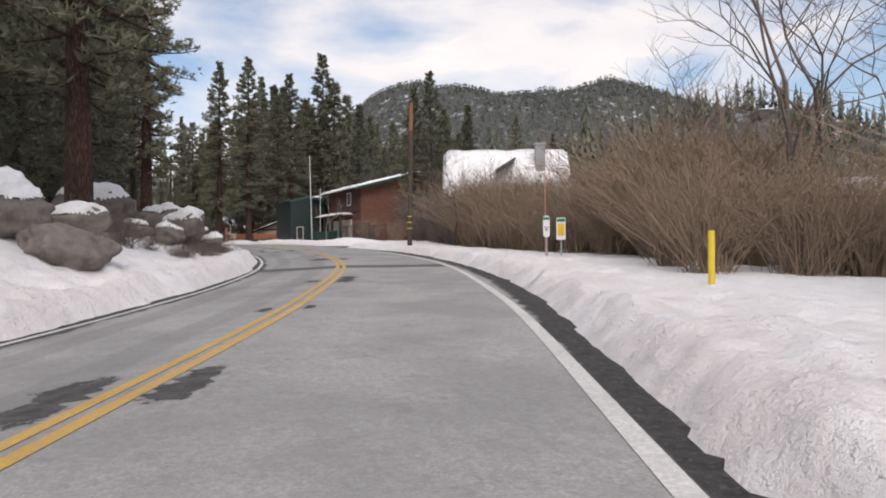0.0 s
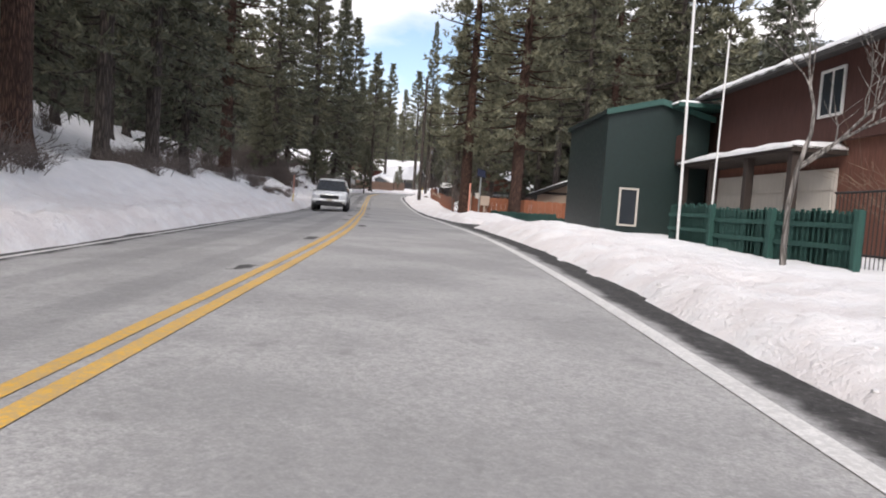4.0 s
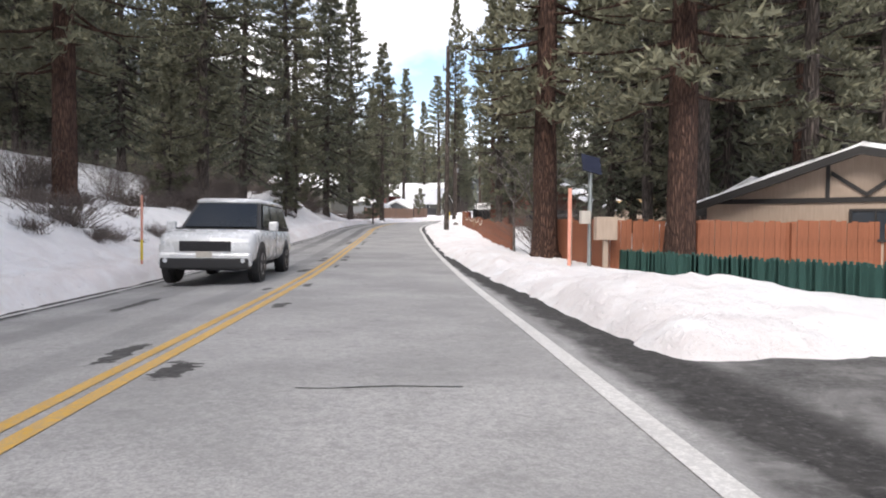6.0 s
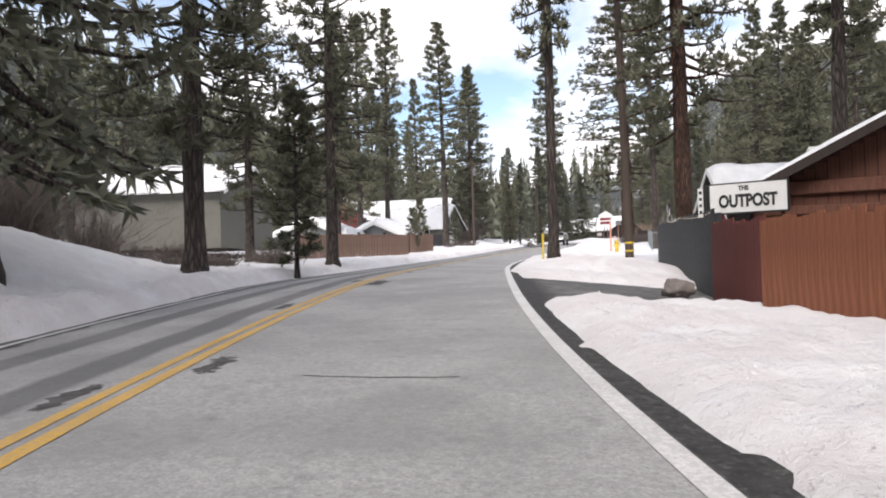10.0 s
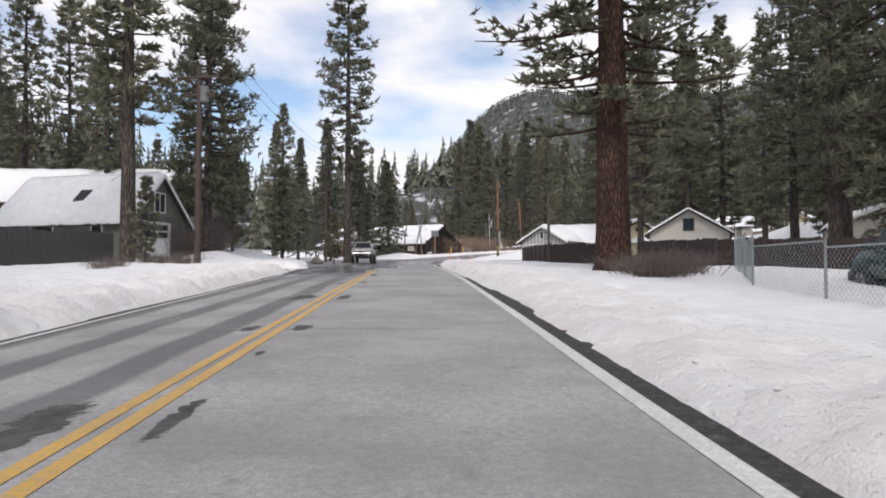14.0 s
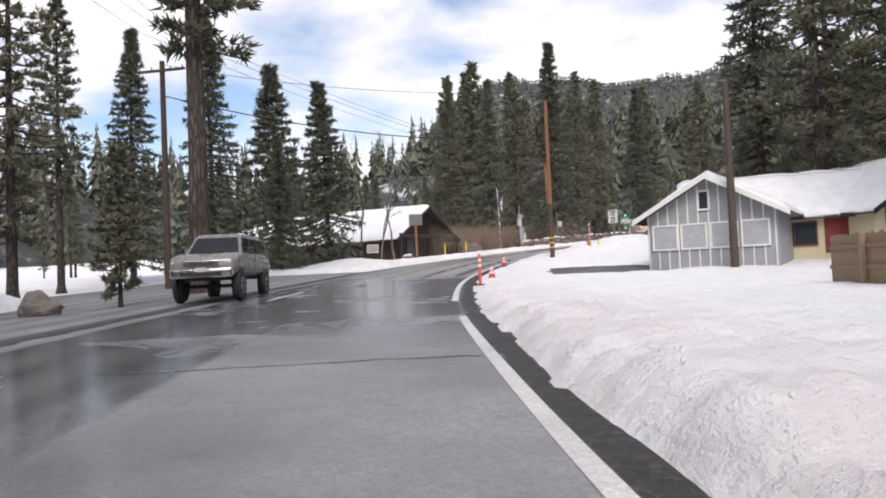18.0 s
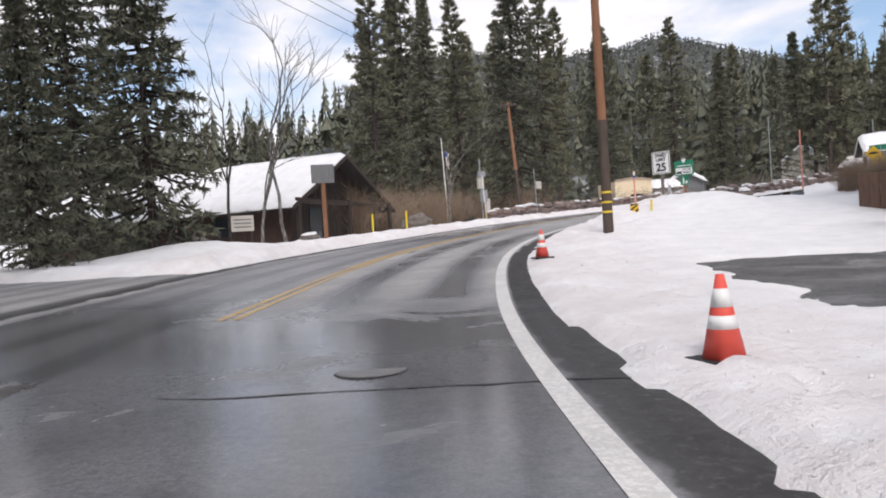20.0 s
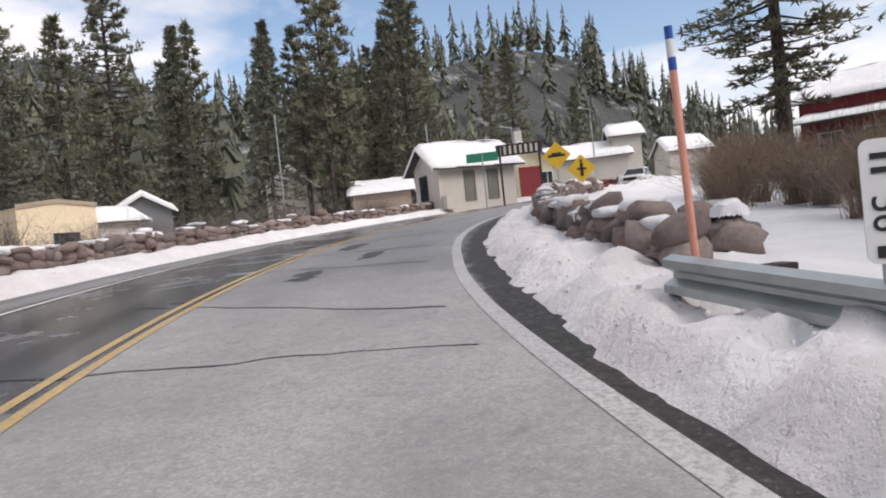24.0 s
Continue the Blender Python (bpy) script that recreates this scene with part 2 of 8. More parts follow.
SNOW = snow_material()
ROOF_SNOW = snow_material("roof_snow", 0.0)
ASPHALT = asphalt_material()
YELLOW_WORN = paint_material("faded_yellow_paint", (0.62, 0.40, 0.12), 0.9)
YELLOW = paint_material("yellow_paint", (0.72, 0.42, 0.06), 0.45)
WHITE = paint_material("white_paint", (0.78, 0.765, 0.74), 0.38)
TAR = plain("tar_sealant", (0.03, 0.03, 0.032), 0.6, vary=0.3, scale=12)
def worn_patch():
    m = Mat("dark_patch", 0.85, 0, 0.3)
    v = m.place()
    c = m.mix(m.ramp(m.noise(5.0, v, 8, 0.75), (0.36, 0.0), (0.74, 1.0)), (0.048, 0.046, 0.045), (0.15, 0.147, 0.145))
    m.colour(c).bump(m.noise(70, v, 4), 0.3, 0.006)
    g = m.node("ShaderNodeAttribute")
    g.attribute_name = "core"
    frayed = m.sums(g.outputs["Fac"], m.sums(m.sums(m.noise(6.5, v, 7, 0.72), 0.5, "SUBTRACT"), 2.4, "MULTIPLY"))
    m.link(m.ramp(frayed, (0.30, 0.0), (0.62, 0.92)), m.p.inputs["Alpha"])
    return m.m


PATCH = worn_patch()
BAND = plain("newer_asphalt", (0.115, 0.113, 0.112), 0.85, vary=0.35, scale=14, bump=0.3, bscale=60)
BARK = bark_material("ponderosa_bark", (0.085, 0.052, 0.042), (0.20, 0.115, 0.085), 1.7)
BARK_DARK = bark_material("dark_bark", (0.095, 0.08, 0.072), (0.19, 0.155, 0.135))
BARK_PALE = bark_material("pale_bark", (0.25, 0.23, 0.21), (0.46, 0.43, 0.40))
NEEDLE = leaf_material("pine_needles", (0.115, 0.118, 0.086), (0.18, 0.182, 0.124), (0.275, 0.262, 0.17))
NEEDLE_FIR = leaf_material("fir_needles", (0.10, 0.108, 0.084), (0.158, 0.166, 0.122), (0.235, 0.232, 0.16))
TWIG = plain("willow_twigs", (0.28, 0.205, 0.145), 0.85, vary=0.4, scale=3)
TWIG_GREY = plain("grey_twigs", (0.16, 0.13, 0.115), 0.85, vary=0.35, scale=3)
ROCK = plain("granite", (0.23, 0.20, 0.18), 0.9, vary=0.7, scale=5, bump=1.0, bscale=7)


def mountain_material():
    """Dark forest and rock with snow showing through in flecks."""
    m = Mat("mountain_side", 0.9, 0, 0.2)
    v = m.place()
    woods = m.noise(0.055, v, 8, 0.75)
    c = m.ramp(woods, (0.42, (0.075, 0.082, 0.078)), (0.56, (0.10, 0.105, 0.10)), (0.62, (0.60, 0.61, 0.63)))
    c = m.mix(m.ramp(m.noise(0.006, v, 5, 0.6), (0.42, 0.75), (0.6, 0.0)), c, (0.085, 0.09, 0.085))
    m.colour(c).bump(m.noise(0.12, v, 6, 0.7), 0.8, 4.0)
    return m.m


MOUNTAIN = mountain_material()


# ---- the road's line and the lie of the land ----
# The yellow centre line, every thirteen metres or so.
ROAD = [
    (0.67, -33.03, -0.55), (-0.90, -19.92, -0.29), (-2.47, -6.82, -0.00), (-4.04, 6.30, 0.30),
    (-5.21, 19.46, 0.67), (-7.60, 32.46, 1.07), (-12.23, 44.84, 1.50), (-18.95, 56.24, 1.91),
    (-26.05, 67.36, 2.17), (-33.75, 78.09, 2.28), (-41.53, 88.75, 2.38), (-49.33, 99.39, 2.73),
    (-57.05, 110.10, 3.23), (-64.62, 120.92, 3.82), (-70.99, 132.50, 4.38), (-76.59, 144.49, 4.68),
    (-80.79, 157.02, 5.09), (-84.27, 169.77, 5.63), (-87.71, 182.51, 6.15), (-91.28, 195.21, 6.56),
    (-94.64, 207.96, 6.85), (-97.26, 220.88, 7.16), (-98.50, 234.00, 7.65), (-97.27, 247.09, 8.39),
    (-92.29, 259.27, 9.25), (-84.82, 270.17, 10.04), (-74.83, 278.74, 10.83), (-62.52, 283.42, 11.60),
    (-49.36, 283.78, 12.23), (-36.19, 282.91, 12.38), (-23.02, 282.03, 12.51), (-9.85, 281.16, 12.64),
    (3.32, 280.29, 12.78),
]


def _spline(knots, n=44):
    k = np.array(knots, float)
    k = np.vstack([2 * k[0] - k[1], k, 2 * k[-1] - k[-2]])
    u = np.linspace(0, 1, n, endpoint=False)[:, None]
    some = []
    for i in range(1, len(k) - 2):
        a, b, c, d = k[i - 1 : i + 3]
        some.append(0.5 * (2 * b + (c - a) * u + (2 * a - 5 * b + 4 * c - d) * u**2 + (3 * b - a - 3 * c + d) * u**3))
    return np.vstack(some + [k[-2:-1]])


LINE = _spline(ROAD)
STA = np.r_[0, np.cumsum(np.hypot(*np.diff(LINE[:, :2], axis=0).T))] - 40.0
ALONG = np.gradient(LINE[:, :2], axis=0)
ALONG /= np.hypot(*ALONG.T)[:, None]
S_MIN, S_MAX = float(STA[0]), float(STA[-1])


def on_line(s):
    """Centre line points and their sideways directions (to the right) at stations s."""
    p = np.array([np.interp(s, STA, LINE[:, i]) for i in range(3)]).T
    t = np.array([np.interp(s, STA, ALONG[:, i]) for i in range(2)]).T
    t /= np.linalg.norm(t, axis=-1, keepdims=True)
    return p, np.stack([t[..., 1], -t[..., 0]], -1)


def spot(s, d, up=0.0):
    """The place at station s, d metres to the right of the centre line, up above the ground there."""
    p, r = on_line(np.array([float(s)]))
    x, y = p[0, :2] + r[0] * d
    return Vector((x, y, ground_at(x, y) + up))


def heading(s):
    """The turn about z that faces along the road at station s (0 faces +y)."""
    _, r = on_line(np.array([float(s)]))
    return math.degrees(math.atan2(r[0, 1], r[0, 0]))


def station(x, y):
    x, y = np.atleast_1d(x), np.atleast_1d(y)
    s, d, z = np.empty(len(x)), np.empty(len(x)), np.empty(len(x))
    for a in range(0, len(x), 4000):
        dx, dy = x[a : a + 4000, None] - LINE[::4, 0], y[a : a + 4000, None] - LINE[::4, 1]
        k = (dx * dx + dy * dy).argmin(1)
        rows = np.arange(len(k))
        near, t = LINE[::4][k], ALONG[::4][k]
        ox, oy = dx[rows, k], dy[rows, k]
        s[a : a + 4000] = STA[::4][k] + ox * t[:, 0] + oy * t[:, 1]
        d[a : a + 4000] = ox * t[:, 1] - oy * t[:, 0]
        z[a : a + 4000] = np.interp(s[a : a + 4000], STA, LINE[:, 2])
    return s, d, z


def lattice(x, y, seed):
    """Cheap smooth noise, -1 to 1, on arrays."""
    rng = np.random.RandomState(seed)
    tab = rng.rand(128, 128) * 2 - 1
    xi, yi = np.floor(x).astype(int), np.floor(y).astype(int)
    u, v = x - xi, y - yi
    u, v = u * u * (3 - 2 * u), v * v * (3 - 2 * v)
    g = lambda i, j: tab[i % 128, j % 128]  # noqa: E731
    return (g(xi, yi) * (1 - u) + g(xi + 1, yi) * u) * (1 - v) + (g(xi, yi + 1) * (1 - u) + g(xi + 1, yi + 1) * u) * v


def step(x, a, b):
    u = np.clip((x - a) / (b - a), 0, 1)
    return u * u * (3 - 2 * u)


# Right of the road, by station: where the snow begins, the bank's height, the field behind it, the land at 25 m and at 60 m.
RIGHT = [(-40, 3.9, 0.34, 0.30, -1.2, -1), (5, 3.92, 0.35, 0.30, -1.1, -1), (17, 4.30, 0.36, 0.30, -0.9, -1), (24, 4.2, 0.36, 0.30, -0.8, -1), (31, 4.42, 0.36, 0.28, -0.6, 0), (38, 4.48, 0.32, 0.28, -0.2, 0), (43, 4.2, 0.28, 0.30, 0.3, 1), (48, 4.1, 0.28, 0.30, 0.5, 1), (62, 4.2, 0.28, 0.28, 0.4, 1),
         (76, 4.4, 0.32, 0.26, 0.3, 1), (85, 4.4, 0.28, 0.16, 0.2, 1), (92, 4.1, 0.28, 0.10, 0.2, 1), (97, 4.0, 0.28, 0.10, 0.2, 1), (101, 3.8, 0.22, 0.05, 0.2, 1), (108, 3.78, 0.20, 0.05, 0.2, 1), (118, 3.82, 0.18, 0.14, 0.3, 1), (130, 3.87, 0.17, 0.16, 0.3, 1), (135, 3.76, 0.15, 0.18, 0.3, 1), (150, 3.8, 0.18, 0.22, 0.2, 1),
         (158, 4.1, 0.30, 0.25, 0.2, 1), (166, 4.0, 0.22, 0.02, -0.2, 1), (175, 3.84, 0.20, -0.02, -0.3, 1), (186, 3.95, 0.22, 0.08, -0.2, 1), (192, 3.82, 0.32, 0.32, 0.4, 1), (197, 3.76, 0.36, 0.34, 0.5, 1), (204, 3.74, 0.38, 0.34, 0.5, 1), (211, 3.78, 0.40, 0.36, 0.5, 1), (219, 3.92, 0.40, 0.36, 0.5, 1), (228, 3.98, 0.36, 0.36, 0.5, 1), (236, 4.05, 0.16, 0.12, 0.2, 1), (246, 4.05, 0.11, 0.08, 0.1, 1), (254, 3.93, 0.10, 0.08, 0.0, 1), (258, 4.0, 0.12, 0.12, -0.2, 0), (264, 4.15, 0.20, 0.13, -0.8, -1),
         (270, 4.08, 0.24, 0.10, -1.2, -1), (274, 3.95, 0.42, 0.30, -1.2, -1), (277.5, 3.86, 0.52, 0.42, -1.3, -1), (281, 3.80, 0.36, 0.12, -1.6, -1), (284, 3.92, 0.26, 0.0, -1.6, -1), (288, 4.2, 0.24, -0.05, -1.5, -1), (296, 4.4, 0.24, -0.05, -1.4, 0), (312, 4.5, 0.25, 0.1, -0.4, 1), (330, 5.0, 0.25, 0.2, 0.2, 1), (400, 5.0, 0.25, 0.2, 0.5, 2)]
LEFT = [(-40, 3.3, 0.5, 1.3, 4.5, 16), (8, 3.25, 0.5, 1.5, 4.7, 16), (16, 2.95, 0.5, 1.6, 4.8, 16), (30, 3.2, 0.45, 1.2, 4.5, 16), (44, 3.5, 0.4, 0.9, 4.6, 15), (74, 3.6, 0.4, 1.6, 6.2, 17),
        (98, 3.7, 0.45, 1.8, 6.2, 16), (110, 3.5, 0.45, 1.9, 5.6, 14), (120, 3.2, 0.5, 2.2, 5.4, 12), (130, 3.2, 0.5, 2.4, 5.2, 10), (142, 3.6, 0.45, 1.8, 3.6, 6), (150, 4.2, 0.4, 0.6, 1.3, 4), (158, 3.95, 0.4, 0.6, 1.3, 4), (180, 3.7, 0.4, 0.5, 1.2, 3), (195, 3.95, 0.4, 0.5, 1.2, 3),
        (230, 4.6, 0.4, 0.5, 0.8, 2), (262, 4.4, 0.35, 0.3, 0.3, 1), (275, 4.2, 0.3, 0.2, -1.5, 0), (290, 5.2, 0.25, 0.2, -1.5, 0), (302, 6.6, 0.25, 0.2, -1.2, 0), (314, 9.0, 0.25, 0.2, -1.0, 0), (330, 9.0, 0.3, 0.2, -1.0, 1), (400, 4.2, 0.3, 0.2, 0.5, 2)]
# Bare ground kept clear of snow (drives and side roads): stations, and how far they reach from the centre line, on each side.
CLEAR = [(46.6, 51.0, 2.6, 17), (75.5, 81.0, 2.6, 11), (138.2, 144.0, 2.6, 12.0), (206.0, 212.0, -16, -4), (214.0, 228.0, -6.8, -4), (226.0, 237.0, -8.5, -4), (234.0, 259.0, -11.8, -4),
         (243.0, 258.0, -40, -4), (248.2, 254.2, 7.2, 13.0), (325.0, 372.0, 4, 30)]
# Ploughed heaps: station, offset, radius, height.
HEAPS = [(55.5, 8.0, 3.2, 0.25), (66, 6.8, 2.6, 0.12), (72.5, 7.0, 2.4, 0.15), (149.0, 7.0, 3.8, 0.40), (147.2, 6.2, 1.5, 0.14), (150.8, 6.0, 1.3, 0.16), (276.5, 7.2, 3.0, 0.35), (274.6, 8.6, 2.2, 0.36), (84.5, 6.4, 2.6, 0.25),
         (233.5, -14.0, 4.0, 0.8), (228, -14.5, 3.5, 0.6), (216, -10.5, 2.6, 0.45), (238, -16, 5, 0.9), (264.5, -9.5, 3.5, 0.4), (44.0, 8.5, 2.6, 0.2), (130, -8, 5, 0.7)]


def crown(s, d):
    """The uphill lane falls away from the centre line."""
    return -0.045 * np.clip(-d, 0, 4.5) * (1 - step(s, 190, 225))


def fall(s, d):
    """The drive by the tavern drops away from the road."""
    return -0.10 * step(s, 132, 141) * (1 - step(s, 153, 163)) * np.clip(d - 4.2, 0, 9)


def land(s, d):
    """Height above the road at (s, d), and how dirty the snow is there."""
    a = np.abs(d)
    h, grit = np.zeros_like(s), np.zeros_like(s)
    wob = lattice(s * 0.9, d * 0.9, 1) * 0.30 + lattice(s * 2.7, d * 2.7, 2) * 0.22 + lattice(s * 6.1, d * 6.1, 9) * 0.10 + lattice(s * 0.22, d * 0.1, 5) * 0.4
    lump = lattice(s * 1.5, d * 1.5, 3) * 0.5 + lattice(s * 3.4, d * 3.4, 4) * 0.28 + lattice(s * 7.5, d * 7.5, 6) * 0.22
    for table, side in ((RIGHT, d > 0), (LEFT, d <= 0)):
        tab = np.array(table, float)
        e, hb, hf, h25, h60 = (np.interp(s, tab[:, 0], tab[:, i]) for i in range(1, 6))
        x = a - e - wob * 0.20
        bank = hb * step(x, -0.08, 0.6) * (1 + 0.45 * lump)
        rest = hf + (h25 - hf) * step(a, 9, 25) + (h60 - h25) * np.clip((a - 25) / 35, 0, 8)
        mixup = step(x, 0.9, 4.5)
        one = bank * (1 - mixup) + (rest + 0.05 * lump) * mixup
        one = np.where(x < -0.1, -0.12, one - 0.06 * (x < 0.1))
        h = np.where(side, one, h)
        grit = np.where(side, (1 - step(x, 0.5, 4.0)) * 0.85 + 0.1, grit)
    for s0, s1, d0, d1 in CLEAR:
        w = step(s + wob, s0 - 0.8, s0 + 0.4) * (1 - step(s + wob, s1 - 0.4, s1 + 0.8)) * step(d + wob, d0 - 0.6, d0 + 0.5) * (1 - step(d + wob, d1 - 1.2, d1 + 0.6))
        slush = -0.12
        h = h * (1 - w) + slush * w
        grit = np.maximum(grit, w)
    for s0, d0, r, top in HEAPS:
        q = np.hypot(s - s0, d - d0) / r
        h = h + top * (1 - step(q + 0.25 * lump, 0.1, 1.1)) * (1 + 0.5 * lump)
    rough_ = 0.055 * lattice(s * 5.5, d * 5.5, 18) * (0.35 + 0.65 * step(s, 262, 270)) * (1 - step(a, 7.5, 9.5))
    grit = np.maximum(grit, 0.95 * (step(s, 142, 145) * (1 - step(s, 150, 154))) * (d > 0) * (1 - step(d, 8, 11)))
    clod = lattice(s * 4.2, d * 4.2, 14) * 0.05 + lattice(s * 1.9, d * 1.9, 15) * 0.025 - 0.06 * step(lattice(s * 2.6, d * 2.6, 16), 0.5, 0.8)
    clod = clod * (1 - 0.75 * step(a, 5.5, 8.0))
    clod = clod * (1 + 0.5 * step(s, 281, 284)) + 0.06 * lattice(s * 4.3, d * 4.3, 17) * step(s, 281, 284)
    h = h + fall(s, d) + np.where((h > 0.1) & (a < 12), clod + rough_, 0.0)
    return h, np.clip(grit, 0, 1)


def ground_at(x, y):
    s, d, z = station(np.array([float(x)]), np.array([float(y)]))
    return float(z[0] + crown(s, d)[0] + max(land(s, d)[0][0], 0.0))


def sheet(name, cols, rows, where, mat, attrs=(), label="", category="", kind="structure"):
    """One mesh from a grid of places (rows x cols x 3)."""
    me = bpy.data.meshes.new(name)
    v = where.reshape(-1, 3)
    i = (np.arange(rows - 1)[:, None] * cols + np.arange(cols - 1)).ravel()
    f = np.stack([i, i + cols, i + cols + 1, i + 1], 1)
    me.vertices.add(len(v))
    me.vertices.foreach_set("co", v.ravel())
    me.loops.add(f.size)
    me.loops.foreach_set("vertex_index", f.ravel())
    me.polygons.add(len(f))
    me.polygons.foreach_set("loop_start", np.arange(len(f)) * 4)
    me.polygons.foreach_set("use_smooth", np.ones(len(f), bool))
    for key, values in attrs:
        me.attributes.new(key, "FLOAT", "POINT").data.foreach_set("value", np.asarray(values, float).ravel())
    me.update(calc_edges=True)
    me.validate()
    me.materials.append(mat)
    ob = new(name, me)
    return tagged(ob, label, category, kind=kind)


# asphalt: the carriageway with its shoulders, and the drives that lie under the snow
s_ = np.arange(S_MIN + 1, S_MAX - 1, 0.8)
d_ = np.r_[-42, -26, -16, -10, -7, -5, np.arange(-4.4, 4.5, 0.2), 5, 6, 8, 11, 16, 20]
gs, gd = np.meshgrid(s_, d_, indexing="ij")
p_, r_ = on_line(s_)
grid = np.empty((*gs.shape, 3))
grid[..., :2] = p_[:, None, :2] + r_[:, None, :] * gd[..., None]
grid[..., 2] = p_[:, None, 2] - np.where(np.abs(gd) > 16, 0.25, 0.0) - np.where((np.abs(gd) > 20), 0.4, 0.0) + fall(gs, gd) + crown(gs, gd)
bare_ = np.zeros(gs.shape, bool)
for s0, s1, d0, d1 in CLEAR:
    bare_ |= (gs > s0 - 1.5) & (gs < s1 + 1.5) & (gd > d0 - 1.5) & (gd < d1 + 1.5)
grid[..., 2] += np.where((np.abs(gd) > 6.5) & ~bare_, np.minimum(land(gs, gd)[0], 0) - 0.3, 0.0)
left_wet = step(gs, 190, 206) * (1 - 0.5 * step(gs, 250, 256) * (1 - step(gs, 266, 272)))
tracks_ = np.exp(-(np.abs(gd - 1.12) / 0.46) ** 4) + np.exp(-(np.abs(gd - 2.80) / 0.46) ** 4)
right_wet = (0.30 * step(gs, 207, 212) + 0.65 * step(gs, 211.8, 213) * (1 - step(gd, 0.7, 2.2)) * (1 - step(gs, 221, 226)) + 0.70 * step(gs, 222, 234)) * (1 - (1 - 0.9 * tracks_) * step(gs, 249, 253)) * (1 - 0.88 * step(gs, 265, 272)) + 0.45 * step(gs, 286, 292)
wet_ = np.where(gd < 0.1, left_wet, right_wet) * (1 - 0.6 * step(np.abs(gd), 3.5, 4.0))
edges_ = [np.array(tab, float) for tab in (RIGHT, LEFT)]
verge_ = np.where(gd > 0, gd - np.interp(gs, edges_[0][:, 0], edges_[0][:, 1]), 0.06 - gd - np.interp(gs, edges_[1][:, 0], edges_[1][:, 1]))
bands_ = np.where(gd < 0.2, 0.30 + 0.6 * step(gs, 92, 122) * (1 - 0.6 * step(gs, 192, 206)), 0.0)
sheet("road", len(d_), len(s_), grid, ASPHALT, (("lane", gd), ("wet", wet_), ("bands", bands_), ("verge", verge_)), "grey worn asphalt road with damp wheel tracks between snow banks", "road")

# snow on both sides, from the road's edges outwards
out_ = np.concatenate([np.arange(2.6, 7.2, 0.14), np.arange(7.2, 12, 0.4), np.arange(12, 20, 0.8), np.arange(20, 30, 2.5)])
for side in (1, -1):
    s_ = np.arange(S_MIN + 1, S_MAX - 1, 0.19)
    d_ = out_ if side > 0 else -out_[::-1]
    gs, gd = np.meshgrid(s_, d_, indexing="ij")
    p_, r_ = on_line(s_)
    grid = np.empty((*gs.shape, 3))
    h_, g_ = land(gs, gd)
    grid[..., :2] = p_[:, None, :2] + r_[:, None, :] * gd[..., None]
    grid[..., 2] = p_[:, None, 2] + h_ + crown(gs, gd)
    sheet("snow_ground", len(d_), len(s_), grid, SNOW, (("grit", g_),), "dirty ploughed snow bank and field beside the road", "snow")

# the land beyond, out to the hills
def far_land(x, y):
    s, d, z = station(x, y)
    h, _ = land(s, d)
    far = np.clip((np.abs(d) - 60) / 400, 0, 1)
    h = np.clip(h, -3, 26 + 0 * h)
    hill = lattice(x / 90, y / 90, 8) * 6 * far
    return z + h + hill - 0.5 * (1 - step(np.abs(d), 20, 28)) - 1.5 * (1 - step(np.abs(d), 14, 22))


gx, gy = np.meshgrid(np.r_[np.arange(-900, -260, 40), np.arange(-260, 160, 4), np.arange(160, 901, 40)], np.r_[np.arange(-500, -80, 40), np.arange(-80, 430, 4), np.arange(430, 900, 40)], indexing="ij")
gz = far_land(gx.ravel(), gy.ravel()).reshape(gx.shape)
FAR_GRIT = np.full(gx.shape, 0.12)
sheet("ground", gx.shape[1], gx.shape[0], np.stack([gx, gy, gz], -1)[:, ::-1], SNOW, (("grit", FAR_GRIT),), "snow-covered forest floor and valley land", "ground")


# ---- helpers for things ----
def raw(name, verts, faces, mat, smooth=False):
    me = bpy.data.meshes.new(name)
    me.from_pydata([tuple(v) for v in verts], [], [tuple(f) for f in faces])
    if smooth:
        me.polygons.foreach_set("use_smooth", np.ones(len(me.polygons), bool))
    me.materials.append(mat)
    me.update()
    return me


def tris(name, v, mat):
    """A mesh of loose triangles from an (n, 3, 3) array."""
    me = bpy.data.meshes.new(name)
    n = len(v)
    me.vertices.add(n * 3)
    me.vertices.foreach_set("co", np.asarray(v, float).ravel())
    me.loops.add(n * 3)
    me.loops.foreach_set("vertex_index", np.arange(n * 3))
    me.polygons.add(n)
    me.polygons.foreach_set("loop_start", np.arange(n) * 3)
    me.update(calc_edges=True)
    me.materials.append(mat)
    return me


def thing(name, label, category, at=(0, 0, 0), turn=0.0, group="", kind=""):
    ob = tagged(new(name), label, category, group, kind)
    ob.empty_display_size = 0.2
    ob.matrix_basis = pose(*at, 0, 0, turn)
    return ob


def part(name, bm, mat, parent, label="", smooth=False):
    """Links a bmesh (or a finished mesh) as one mesh object under a thing or a part."""
    if isinstance(bm, bpy.types.Mesh):
        me = bm
    else:
        me = bpy.data.meshes.new(name)
        if smooth:
            for f in bm.faces:
                f.smooth = True
        bm.to_mesh(me)
        bm.free()
        me.materials.append(mat)
    ob = new(name, me)
    ob.parent = parent
    if label:
        ob["label"] = label
    return ob


